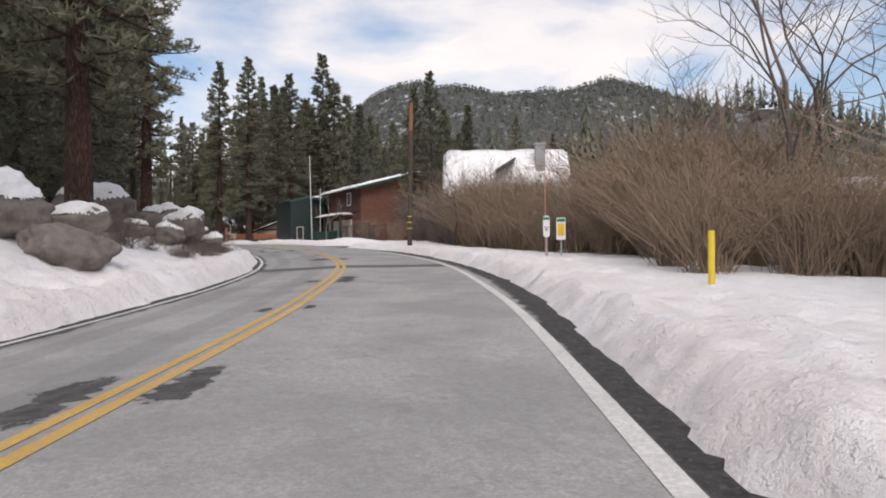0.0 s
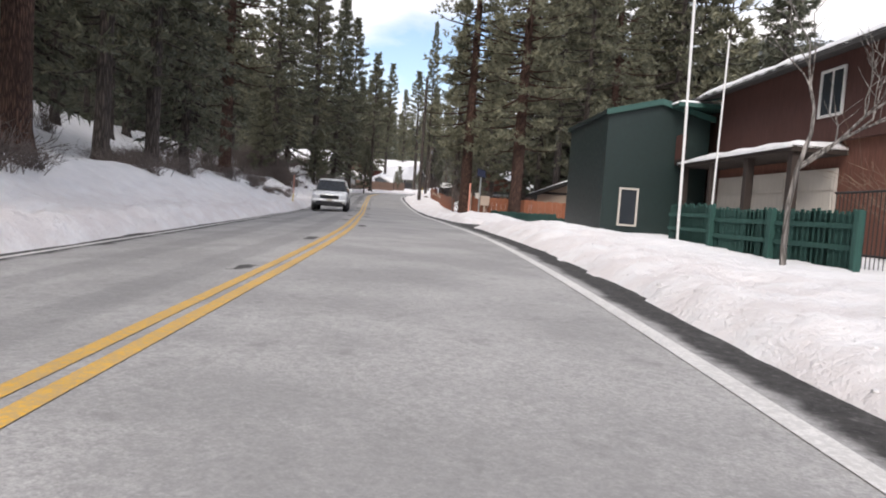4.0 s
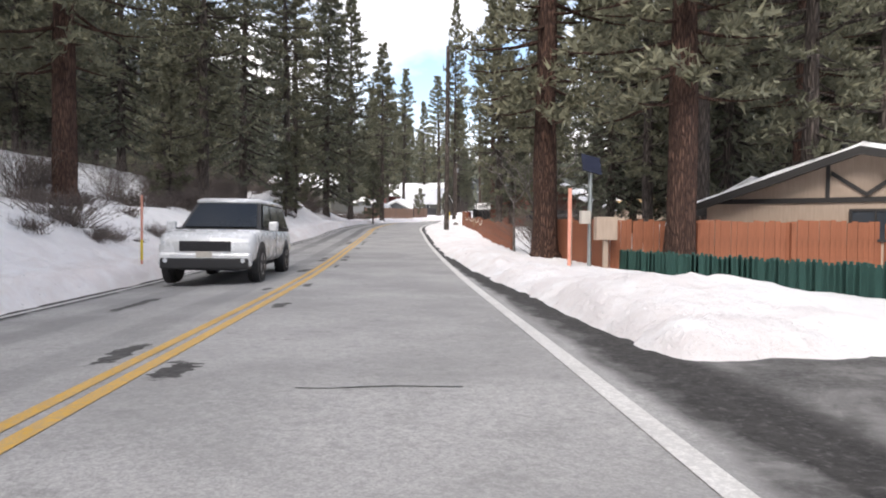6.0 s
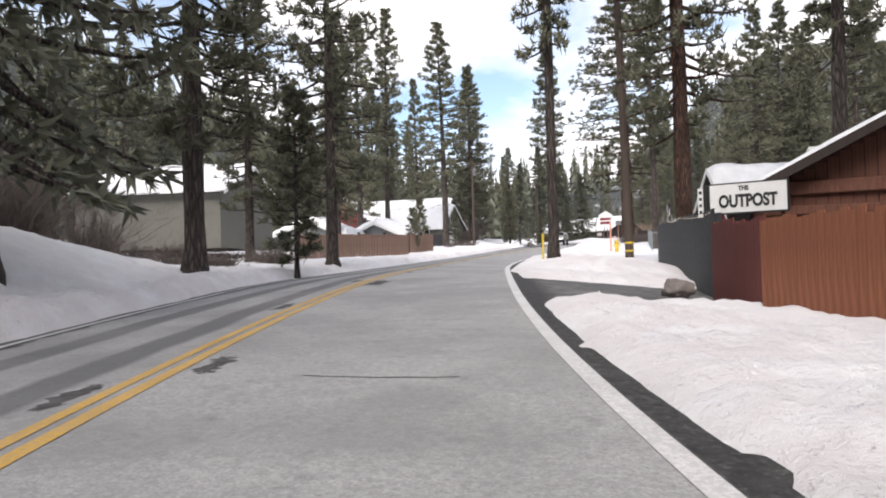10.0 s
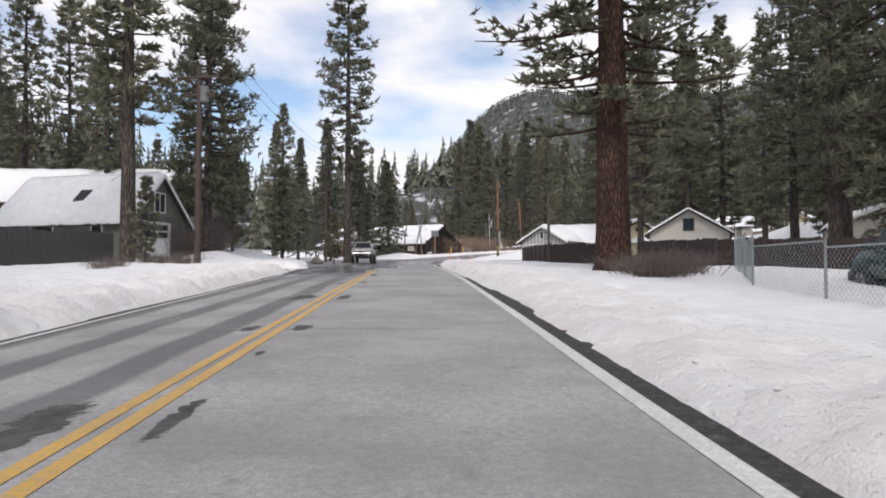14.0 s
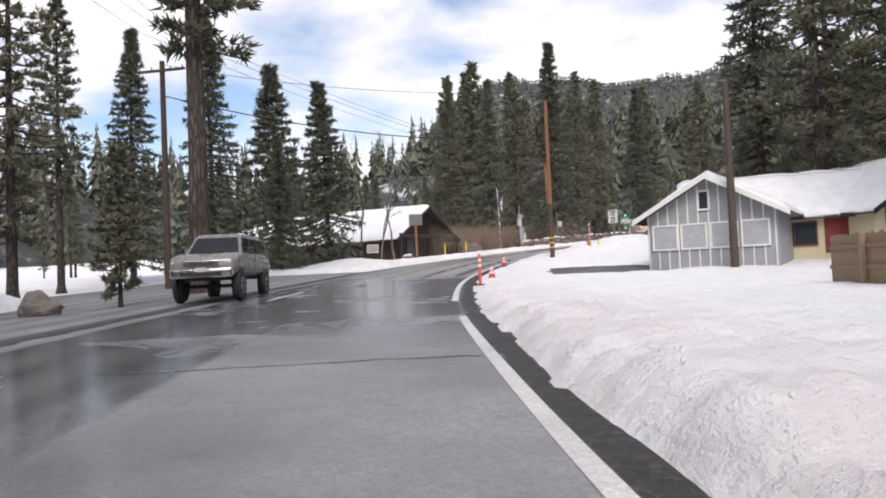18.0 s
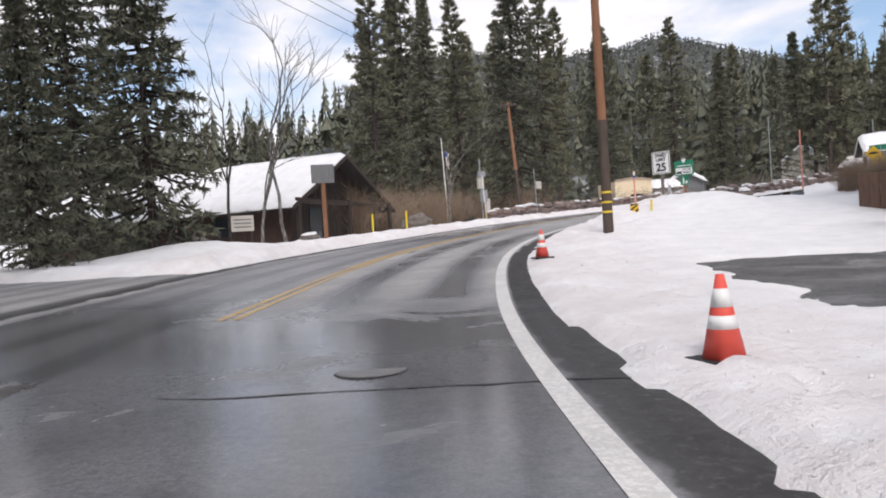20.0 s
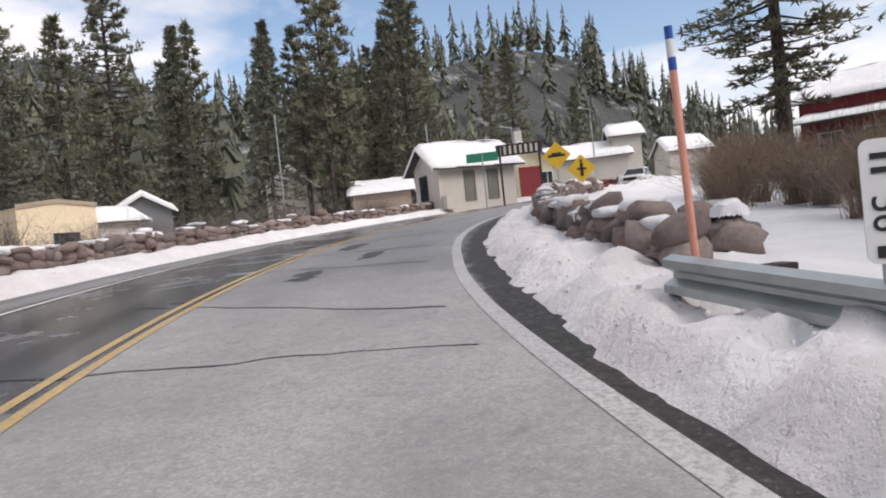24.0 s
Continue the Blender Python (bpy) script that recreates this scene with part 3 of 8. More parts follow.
def box(x0, y0, z0, x1, y1, z1, bm=None, bevel=0.0):
    bm = bm or bmesh.new()
    got = bmesh.ops.create_cube(bm, size=1.0, matrix=Matrix.LocRotScale(((x0 + x1) / 2, (y0 + y1) / 2, (z0 + z1) / 2), None, (abs(x1 - x0), abs(y1 - y0), abs(z1 - z0))))
    if bevel:
        edges = {e for v in got["verts"] for e in v.link_edges}
        bmesh.ops.bevel(bm, geom=list(edges), offset=bevel, segments=2, affect="EDGES", profile=0.5)
    return bm


def rod(a, b, r0, r1=None, n=10, bm=None):
    """A tapered round bar from a to b."""
    bm = bm or bmesh.new()
    a, b = Vector(a), Vector(b)
    way = b - a
    m = Matrix.Translation((a + b) / 2) @ way.to_track_quat("Z", "Y").to_matrix().to_4x4()
    bmesh.ops.create_cone(bm, cap_ends=True, segments=n, radius1=r0, radius2=r0 if r1 is None else r1, depth=way.length, matrix=m)
    return bm


def slab(points, thick, bm=None):
    """A flat polygon (list of 3D points, one plane) given thickness along its normal."""
    bm = bm or bmesh.new()
    vs = [bm.verts.new(p) for p in points]
    f = bm.faces.new(vs)
    f.normal_update()
    n = f.normal.copy()
    got = bmesh.ops.extrude_face_region(bm, geom=[f])
    for v in got["geom"]:
        if isinstance(v, bmesh.types.BMVert):
            v.co += n * thick
    bmesh.ops.recalc_face_normals(bm, faces=bm.faces[:])
    return bm


def ribbon(name, s, d, half, lift, mat, parent=None, label="", category="", kind="structure", wave=0.0):
    """A painted or sealed strip on the road along stations s at offsets d."""
    s, d = np.asarray(s, float), np.asarray(d, float) * np.ones(len(s))
    p, r = on_line(s)
    w = half * (1 + wave * (np.random.RandomState(len(s)).rand(len(s)) - 0.5))
    v = np.concatenate([np.c_[p[:, :2] + r * (d + k)[:, None], p[:, 2] + lift + crown(s, d + k)] for k in (-w, w)])
    n = len(s)
    me = raw(name, v, [(i, n + i, n + i + 1, i + 1) for i in range(n - 1)], mat)
    ob = new(name, me)
    ob.parent = parent
    return tagged(ob, label, category, kind=kind) if parent is None else ob


# ---- road markings, sealed cracks, patches ----
rng = np.random.RandomState(4)
for off in (-0.105, 0.105):
    ribbon("yellow_line", np.arange(-38, 196, 0.7), off, 0.062, 0.006, YELLOW, label="worn yellow double centre line painted on asphalt", category="road marking")
    ribbon("yellow_line", np.arange(257.5, 283, 0.7), off, 0.058, 0.006, YELLOW, label="faded yellow double centre line painted on asphalt", category="road marking")
    ribbon("yellow_line", np.arange(282.6, 322, 0.7), off, 0.055, 0.006, YELLOW_WORN, label="faded yellow double centre line painted on asphalt", category="road marking")
    ribbon("yellow_line", np.arange(250, 258, 0.7), off, 0.055, 0.006, YELLOW_WORN, label="faded yellow centre line on damp asphalt", category="road marking")
ribbon("yellow_line", np.arange(195.5, 206.5, 0.7), 0.10, 0.062, 0.006, YELLOW, label="single worn yellow centre line on damp asphalt", category="road marking")
ribbon("yellow_line", np.arange(195.5, 208, 0.7), -0.11, 0.055, 0.006, YELLOW_WORN, label="faded yellow centre line on damp asphalt", category="road marking")
ribbon("edge_line", np.arange(-38, 232, 0.7), 3.62, 0.08, 0.006, WHITE, label="white edge line painted on asphalt", category="road marking")
ribbon("edge_line", np.arange(236, 279, 0.7), 3.58, 0.09, 0.006, WHITE, label="worn white edge line painted on asphalt", category="road marking")
ribbon("edge_line", np.arange(278.6, 318, 0.7), np.interp(np.arange(278.6, 318, 0.7), (278.6, 292), (3.58, 3.8)), 0.09, 0.006, paint_material("scuffed_white_paint", (0.56, 0.55, 0.54), 0.98), label="scuffed white edge line almost worn away", category="road marking")
LEFT_EDGE = np.array(LEFT, float)
ribbon("edge_line", np.arange(-38, 204, 0.7), -np.interp(np.arange(-38, 204, 0.7), LEFT_EDGE[:, 0], LEFT_EDGE[:, 1]) + 0.22, 0.06, 0.006, WHITE, label="white edge line painted on asphalt", category="road marking")
ribbon("edge_line", np.arange(262, 330, 0.7), -3.4, 0.07, 0.006, WHITE, label="white edge line painted on asphalt", category="road marking")
ribbon("lane_dash", np.arange(200, 203.4, 0.7), -3.3, 0.08, 0.006, WHITE, label="white lane dash painted on asphalt", category="road marking")
ribbon("lane_dash", np.arange(239.5, 244, 0.7), -2.3, 0.08, 0.006, WHITE, label="white lane dash painted on asphalt", category="road marking")


def crack(s, d0, d1, width=0.02, lean=0.0):
    n = int(abs(d1 - d0) / 0.25) + 2
    d = np.linspace(d0, d1, n)
    ss = s + lean * (d - d0) + np.cumsum(rng.randn(n)) * 0.05
    p, r = on_line(ss)
    w = width * (0.5 + rng.rand(n))
    tdir = np.c_[-r[:, 1], r[:, 0]]
    c = p[:, :2] + r * d[:, None]
    z = p[:, 2] + 0.004 + crown(ss, d)
    v = np.concatenate([np.c_[c - tdir * w[:, None], z], np.c_[c + tdir * w[:, None], z]])
    ob = new("sealed_crack", raw("sealed_crack", v, [(i, n + i, n + i + 1, i + 1) for i in range(n - 1)], TAR))
    return tagged(ob, "dark sealed crack across the asphalt", "road crack", "cracks in the road", "structure")


def patch(s, d, length, width, skew=0.0):
    """A worn hole in the seal coat whose outline frays."""
    u, w = np.meshgrid(np.linspace(-1, 1, 15), np.linspace(-1, 1, 7), indexing="ij")
    ss = s + u * length * 0.62 + rng.randn() * 0.05
    dd = d + w * width * (0.62 + 0.12 * rng.randn(15, 1)) + u * skew + 0.1 * width * rng.randn(15, 1)
    core = (1 - np.abs(u) ** 3) * (1 - np.abs(w) ** 2.5)
    p, r = on_line(ss.ravel())
    v = np.c_[p[:, :2] + r * dd.ravel()[:, None], p[:, 2] + 0.0025 + crown(ss.ravel(), dd.ravel())]
    me = raw("dark_patch", v, [(i * 7 + k, i * 7 + 7 + k, i * 7 + 8 + k, i * 7 + k + 1) for i in range(14) for k in range(6)], PATCH)
    me.attributes.new("core", "FLOAT", "POINT").data.foreach_set("value", core.ravel())
    return tagged(new("dark_patch", me), "dark worn patch in the asphalt beside the centre line", "road patch", "patches in the road", "structure")


for s, a, b, w, lean in ((19.0, -0.4, 3.9, 0.012, 0.04), (43.2, -3.0, 3.4, 0.014, 0.5), (79.8, 1.4, 2.6, 0.012, 0.0), (109.8, 1.2, 2.4, 0.010, 0.0), (118.2, 0.1, 3.6, 0.016, 0.0), (132.6, 1.3, 2.6, 0.010, 0.0), (136.0, 0.5, 2.9, 0.008, 0.1),
                         (171.5, 0.6, 3.4, 0.010, 0.0), (181.3, -2.8, 3.3, 0.012, 0.0), (188.0, -1.0, 3.6, 0.020, -0.06), (192.9, 0.4, 3.2, 0.012, 0.0),
                         (203.2, -2.5, 0.4, 0.012, 0.0), (205.8, -0.4, 3.3, 0.016, 0.0), (212.2, -0.9, 3.5, 0.022, 0.0), (220.1, 1.2, 3.4, 0.022, -0.2), (226.0, -1.0, 3.5, 0.02, 0.0), (239.0, -2.0, 3.4, 0.02, 0.0), (245.9, 0.8, 4.3, 0.018, 0.0),
                         (254.8, 0.6, 2.2, 0.014, 0.0), (264.3, 0.2, 4.0, 0.018, 0.0), (266.7, -1.6, 0.9, 0.012, 0.0), (270.0, 1.4, 3.6, 0.014, -0.3), (279.0, 1.0, 3.3, 0.012, 0.0), (285.8, -1.2, 3.3, 0.02, -0.2), (289.6, -0.8, 3.3, 0.03, -0.7), (293.0, 0.0, 3.3, 0.04, -0.4), (296.0, 0.4, 3.3, 0.05, -0.3), (299.0, -1.5, 3.3, 0.05, 0.1)):
    crack(s, a, b, w, lean)
bs, bd = np.meshgrid(np.linspace(22.75, 24.2, 7), np.linspace(-3.0, 3.52, 34), indexing="ij")
bp, br = on_line(bs.ravel())
me = raw("tar_band", np.c_[bp[:, :2] + br * bd.ravel()[:, None], bp[:, 2] + 0.003 + crown(bs.ravel(), bd.ravel())], [(i * 34 + k, i * 34 + 34 + k, i * 34 + 35 + k, i * 34 + k + 1) for i in range(6) for k in range(33)], BAND)
tagged(new("tar_band", me), "dark band of newer asphalt across the road", "road patch", kind="structure")
for s in list(np.arange(52, 84, 5.6)) + list(np.arange(92, 106, 6.1)) + list(np.arange(132, 172, 6.3)):
    for side in (-1, 1):
        if rng.rand() < 0.7:
            patch(s + rng.rand() * 1.5 + side * 0.2, side * (0.32 + 0.06 * rng.rand()), 0.5 + 0.6 * rng.rand(), 0.18 + 0.1 * rng.rand())
for s, d, l, w in ((5.2, -0.46, 2.2, 0.55), (5.7, 0.36, 1.9, 0.42), (11.1, -0.36, 0.9, 0.3), (11.3, 0.32, 0.7, 0.2), (17.6, 0.40, 3.0, 0.55), (17.2, -0.42, 0.9, 0.4), (29.6, -0.55, 2.0, 0.85), (29.4, 0.38, 1.6, 0.42), (34.5, -0.33, 0.9, 0.3), (37.5, 0.3, 0.5, 0.2),
                   (41.7, -0.55, 1.7, 0.6), (41.7, 0.42, 1.4, 0.5), (47.1, -0.42, 1.0, 0.35), (47.1, 0.32, 0.6, 0.2), (49.2, 2.2, 0.7, 0.3), (40.8, -1.6, 1.6, 0.5), (42.5, -2.1, 1.8, 0.25), (44.5, -1.8, 1.4, 0.2), (46.0, -1.3, 1.2, 0.2), (52.0, -0.4, 0.8, 0.25),
                   (85.2, 0.38, 1.0, 0.25), (88.8, 0.3, 0.9, 0.2), (88.0, -0.35, 0.7, 0.2), (86.0, -2.0, 2.6, 0.25), (97.5, -0.35, 1.0, 0.25), (97.5, 0.36, 1.0, 0.24), (94.6, 0.36, 1.4, 0.10), (107.7, -0.62, 0.9, 0.22), (109.5, -0.36, 1.8, 0.28), (110.1, 0.36, 1.6, 0.26), (108.0, 0.4, 1.0, 0.15), (115.5, 0.36, 1.1, 0.25), (119.0, -0.4, 0.8, 0.2),
                   (121.2, 0.44, 1.5, 0.34), (127.5, 0.40, 1.0, 0.2), (124.0, -1.3, 0.7, 0.2), (143.7, 0.44, 2.4, 0.5), (150.0, 0.40, 1.2, 0.3), (154.0, 0.36, 0.8, 0.2), (176.0, -0.52, 2.2, 0.5), (176.3, 0.36, 1.5, 0.16), (181.3, -0.36, 0.9, 0.28), (181.3, 0.36, 0.9, 0.25), (179.0, 0.3, 0.4, 0.1), (187.3, -0.58, 1.9, 0.6), (187.0, 0.38, 1.6, 0.3), (193.0, -0.34, 1.0, 0.25), (193.2, 0.34, 0.8, 0.2),
                   (199.0, 0.36, 2.2, 0.3), (204.5, 0.3, 1.2, 0.3), (218.4, -0.7, 3.0, 0.4), (246.2, -0.6, 1.8, 0.3), (262.0, 0.36, 1.5, 0.12), (279.6, 0.42, 1.6, 0.18), (283.0, 0.3, 1.4, 0.3), (290.2, -0.2, 1.8, 0.5), (291.5, 1.2, 2.2, 0.5), (294.5, 2.0, 2.4, 0.5), (297.5, 1.0, 2.6, 0.6)):
    patch(s, d, l * 0.68, w * 0.8)
cover = thing("manhole_cover", "round iron manhole cover set in wet asphalt", "manhole cover", (*spot(246.5, 2.28)[:2], spot(246.5, 2.28)[2] - 0.006), 0)
part("ring", rod((0, 0, -0.05), (0, 0, 0.004), 0.30, n=28), TAR, cover)
part("lid", rod((0, 0, -0.05), (0, 0, 0.007), 0.275, n=28), plain("worn_iron", (0.20, 0.195, 0.19), 0.5, vary=0.4, scale=20), cover)


# ---- trees ----
def tube(points, radii, n, rng, rough=0.06):
    """Rings along a line of points; returns vertices and faces."""
    pts, v, f = np.asarray(points, float), [], []
    for i, (p, r) in enumerate(zip(pts, radii)):
        w = pts[min(i + 1, len(pts) - 1)] - pts[max(i - 1, 0)]
        w = w / (np.linalg.norm(w) + 1e-9)
        a = np.cross(w, (0.31, 0.95, 0.1) if abs(w[2]) > 0.8 else (0, 0, 1.0))
        a /= np.linalg.norm(a)
        b = np.cross(w, a)
        for k in range(n):
            t = 2 * math.pi * k / n
            v.append(p + (a * math.cos(t) + b * math.sin(t)) * r * (1 + rough * (rng.rand() - 0.5) * 2))
    for i in range(len(pts) - 1):
        for k in range(n):
            f.append((i * n + k, i * n + (k + 1) % n, (i + 1) * n + (k + 1) % n, (i + 1) * n + k))
    return v, f


def tuft(base, axis, length, width, count, rng):
    """Needle blades that fan out round a shoot; an (count, 3, 3) array of triangles."""
    w = axis + rng.randn(count, 3) * 0.62
    w /= np.linalg.norm(w, axis=1, keepdims=True)
    side = np.cross(w, rng.randn(count, 3))
    side /= np.linalg.norm(side, axis=1, keepdims=True)
    ln = length * (0.6 + 0.7 * rng.rand(count, 1))
    mid = base + w * ln * 0.1
    return np.stack([mid - side * width, base + w * ln, mid + side * width], 1)


def conifer(kind, rng, height, crown_base, spread, radius, boughs, tufts, blade, count, needle, bark, trunk_n=10):
    """The trunk (with its limbs) and the crown of a pine or fir, as two meshes."""
    lean = rng.randn(2) * 0.012 * height
    zs = np.r_[-0.6, 0, 0.25, 0.7, np.linspace(1.5, height, 14)]
    rad = radius * np.clip(1 - zs / height, 0.02, 1) ** 0.85
    rad[:3] *= (1.45, 1.35, 1.15)
    bend = lambda z: np.array([lean[0] * (z / height) ** 2, lean[1] * (z / height) ** 2, z])  # noqa: E731
    v, f = tube([bend(z) for z in zs], rad, trunk_n, rng, 0.09)
    blades = []
    for i in range(boughs):
        u = (i + rng.rand()) / boughs
        z = crown_base + (height - crown_base) * u**0.9
        if kind == "pine":
            shape = (0.45 + 0.55 * min(1, u * 3.2)) * (1 - u) ** 0.78 * (0.45 + 0.75 * rng.rand())
            rise = 0.25 * rng.randn() * 0.6 - 0.12 + 0.5 * u
        else:
            shape = (1 - u) ** 0.85 * (0.82 + 0.25 * rng.rand()) * (0.8 + 0.2 * min(1, u * 6))
            rise = -0.32 + 0.55 * u + 0.08 * rng.randn()
        ln = max(0.35, spread * shape)
        az = i * 2.399 + rng.rand() * 1.1
        way = np.array([math.cos(az), math.sin(az), rise])
        foot = bend(z)
        sag = -0.10 * ln if kind == "pine" else -0.06 * ln
        line = [foot + way * ln * t + np.array([0, 0, sag * math.sin(t * 2.4)]) for t in (0, 0.35, 0.7, 1.0)]
        r0 = 0.02 + 0.012 * ln
        bv, bf = tube(line, (r0 * 1.4, r0, r0 * 0.6, r0 * 0.25), 4, rng, 0)
        f += [tuple(k + len(v) for k in q) for q in bf]
        v += bv
        for j in range(tufts):
            t = (0.42 if kind == "pine" else 0.16) + (0.6 if kind == "pine" else 0.86) * (j + rng.rand()) / tufts
            k = min(2, int(t / 0.34))
            on = np.array(line[k]) + (np.array(line[k + 1]) - np.array(line[k])) * np.clip((t - (0, 0.35, 0.7)[k]) / 0.34, 0, 1)
            flat = np.array([-way[1], way[0], 0])
            if kind == "pine":
                on = on + flat * rng.randn() * 0.17 * ln * t + np.array([0, 0, abs(rng.randn()) * 0.10 * ln])
                axis = way * 0.6 + flat * rng.randn() * 0.5 + np.array([0, 0, 0.45])
            else:
                reach = (1.05 - t) * 0.55 * ln
                on = on + flat * (rng.rand() * 2 - 1) * reach
                axis = way * 0.7 + flat * rng.randn() * 0.5 + np.array([0, 0, -0.18])
            blades.append(tuft(on, axis, blade * (0.8 + 0.5 * rng.rand()), blade * 0.17, count, rng))
    top = bend(height)
    for j in range(6):
        blades.append(tuft(top - np.array([0, 0, 0.18 * j]), np.array([0, 0, 0.8]), blade, blade * 0.13, count, rng))
    return raw("trunk", v, f, bark, True), tris("crown", np.concatenate(blades), needle)


# name: kind, height, crown base, spread, radius, boughs, shoots, blade, blades, needle, bark
SORTS = {
    "big_pine": ("pine", 26.0, 4.6, 5.0, 0.44, 150, 22, 0.34, 7, NEEDLE, BARK),
    "pine": ("pine", 22.0, 3.2, 4.2, 0.30, 130, 18, 0.34, 7, NEEDLE, BARK_DARK),
    "tall_pine": ("pine", 26.0, 7.5, 3.6, 0.33, 125, 18, 0.34, 7, NEEDLE, BARK_DARK),
    "fir": ("fir", 20.0, 1.6, 3.5, 0.26, 170, 15, 0.36, 6, NEEDLE_FIR, BARK_DARK),
    "young_pine": ("pine", 7.0, 0.7, 1.9, 0.10, 64, 12, 0.28, 8, NEEDLE, BARK_DARK),
    "spruce": ("fir", 12.0, 0.5, 3.0, 0.17, 140, 15, 0.32, 6, NEEDLE_FIR, BARK_DARK),
    "far_pine": ("pine", 22.0, 3.0, 4.2, 0.28, 84, 8, 0.62, 6, NEEDLE, BARK_DARK),
    "far_fir": ("fir", 20.0, 1.2, 3.7, 0.26, 90, 7, 0.62, 6, NEEDLE_FIR, BARK_DARK),
}
WORDS = {
    "big_pine": ("pine_tree", "large ponderosa pine with thick reddish-brown plated bark"),
    "pine": ("pine_tree", "dark green pine with a brown trunk in snow"),
    "tall_pine": ("pine_tree", "tall bare-stemmed pine with a high dark green crown"),
    "fir": ("fir_tree", "dense dark green conical fir in the snow"),
    "young_pine": ("pine_tree", "young bushy pine with low olive green branches"),
    "spruce": ("spruce_tree", "dense dark green spruce with branches down to the snow"),
    "far_pine": ("pine_tree", "dark green pine of the forest behind the road"),
    "far_fir": ("fir_tree", "dark green fir of the forest behind the road"),
}
STOCK = {}


def tree(sort, x, y, height, turn=None, z=None, seed=0, fat=1.0):
    """A conifer of the given sort and height at (x, y); alike ones share their meshes."""
    kind, h, *rest = SORTS[sort]
    seed = seed % (3 if sort in ("far_pine", "far_fir", "pine", "tall_pine") else 2)
    name, label = WORDS[sort]
    z = ground_at(x, y) if z is None else z
    k = height / h
    m = pose(x, y, z - 0.05, 0, 0, random.random() * 360 if turn is None else turn) @ Matrix.Diagonal((k * fat, k * fat, k, 1))
    if (sort, seed) not in STOCK:
        rng = np.random.RandomState(100 + seed * 17 + len(sort))
        trunk, crown = conifer(kind, rng, h, *rest)
        ob = thing(name, label, "tree", group="conifers beside the road" if not sort.startswith("far") else "forest trees")
        part("trunk", trunk, None, ob)
        part("crown", crown, None, ob)
        ob.matrix_basis = m
        STOCK[sort, seed] = ob
        return ob
    first = STOCK[sort, seed]
    ob = copy_thing(first, Matrix.Identity(4))
    ob.matrix_basis = m
    return ob


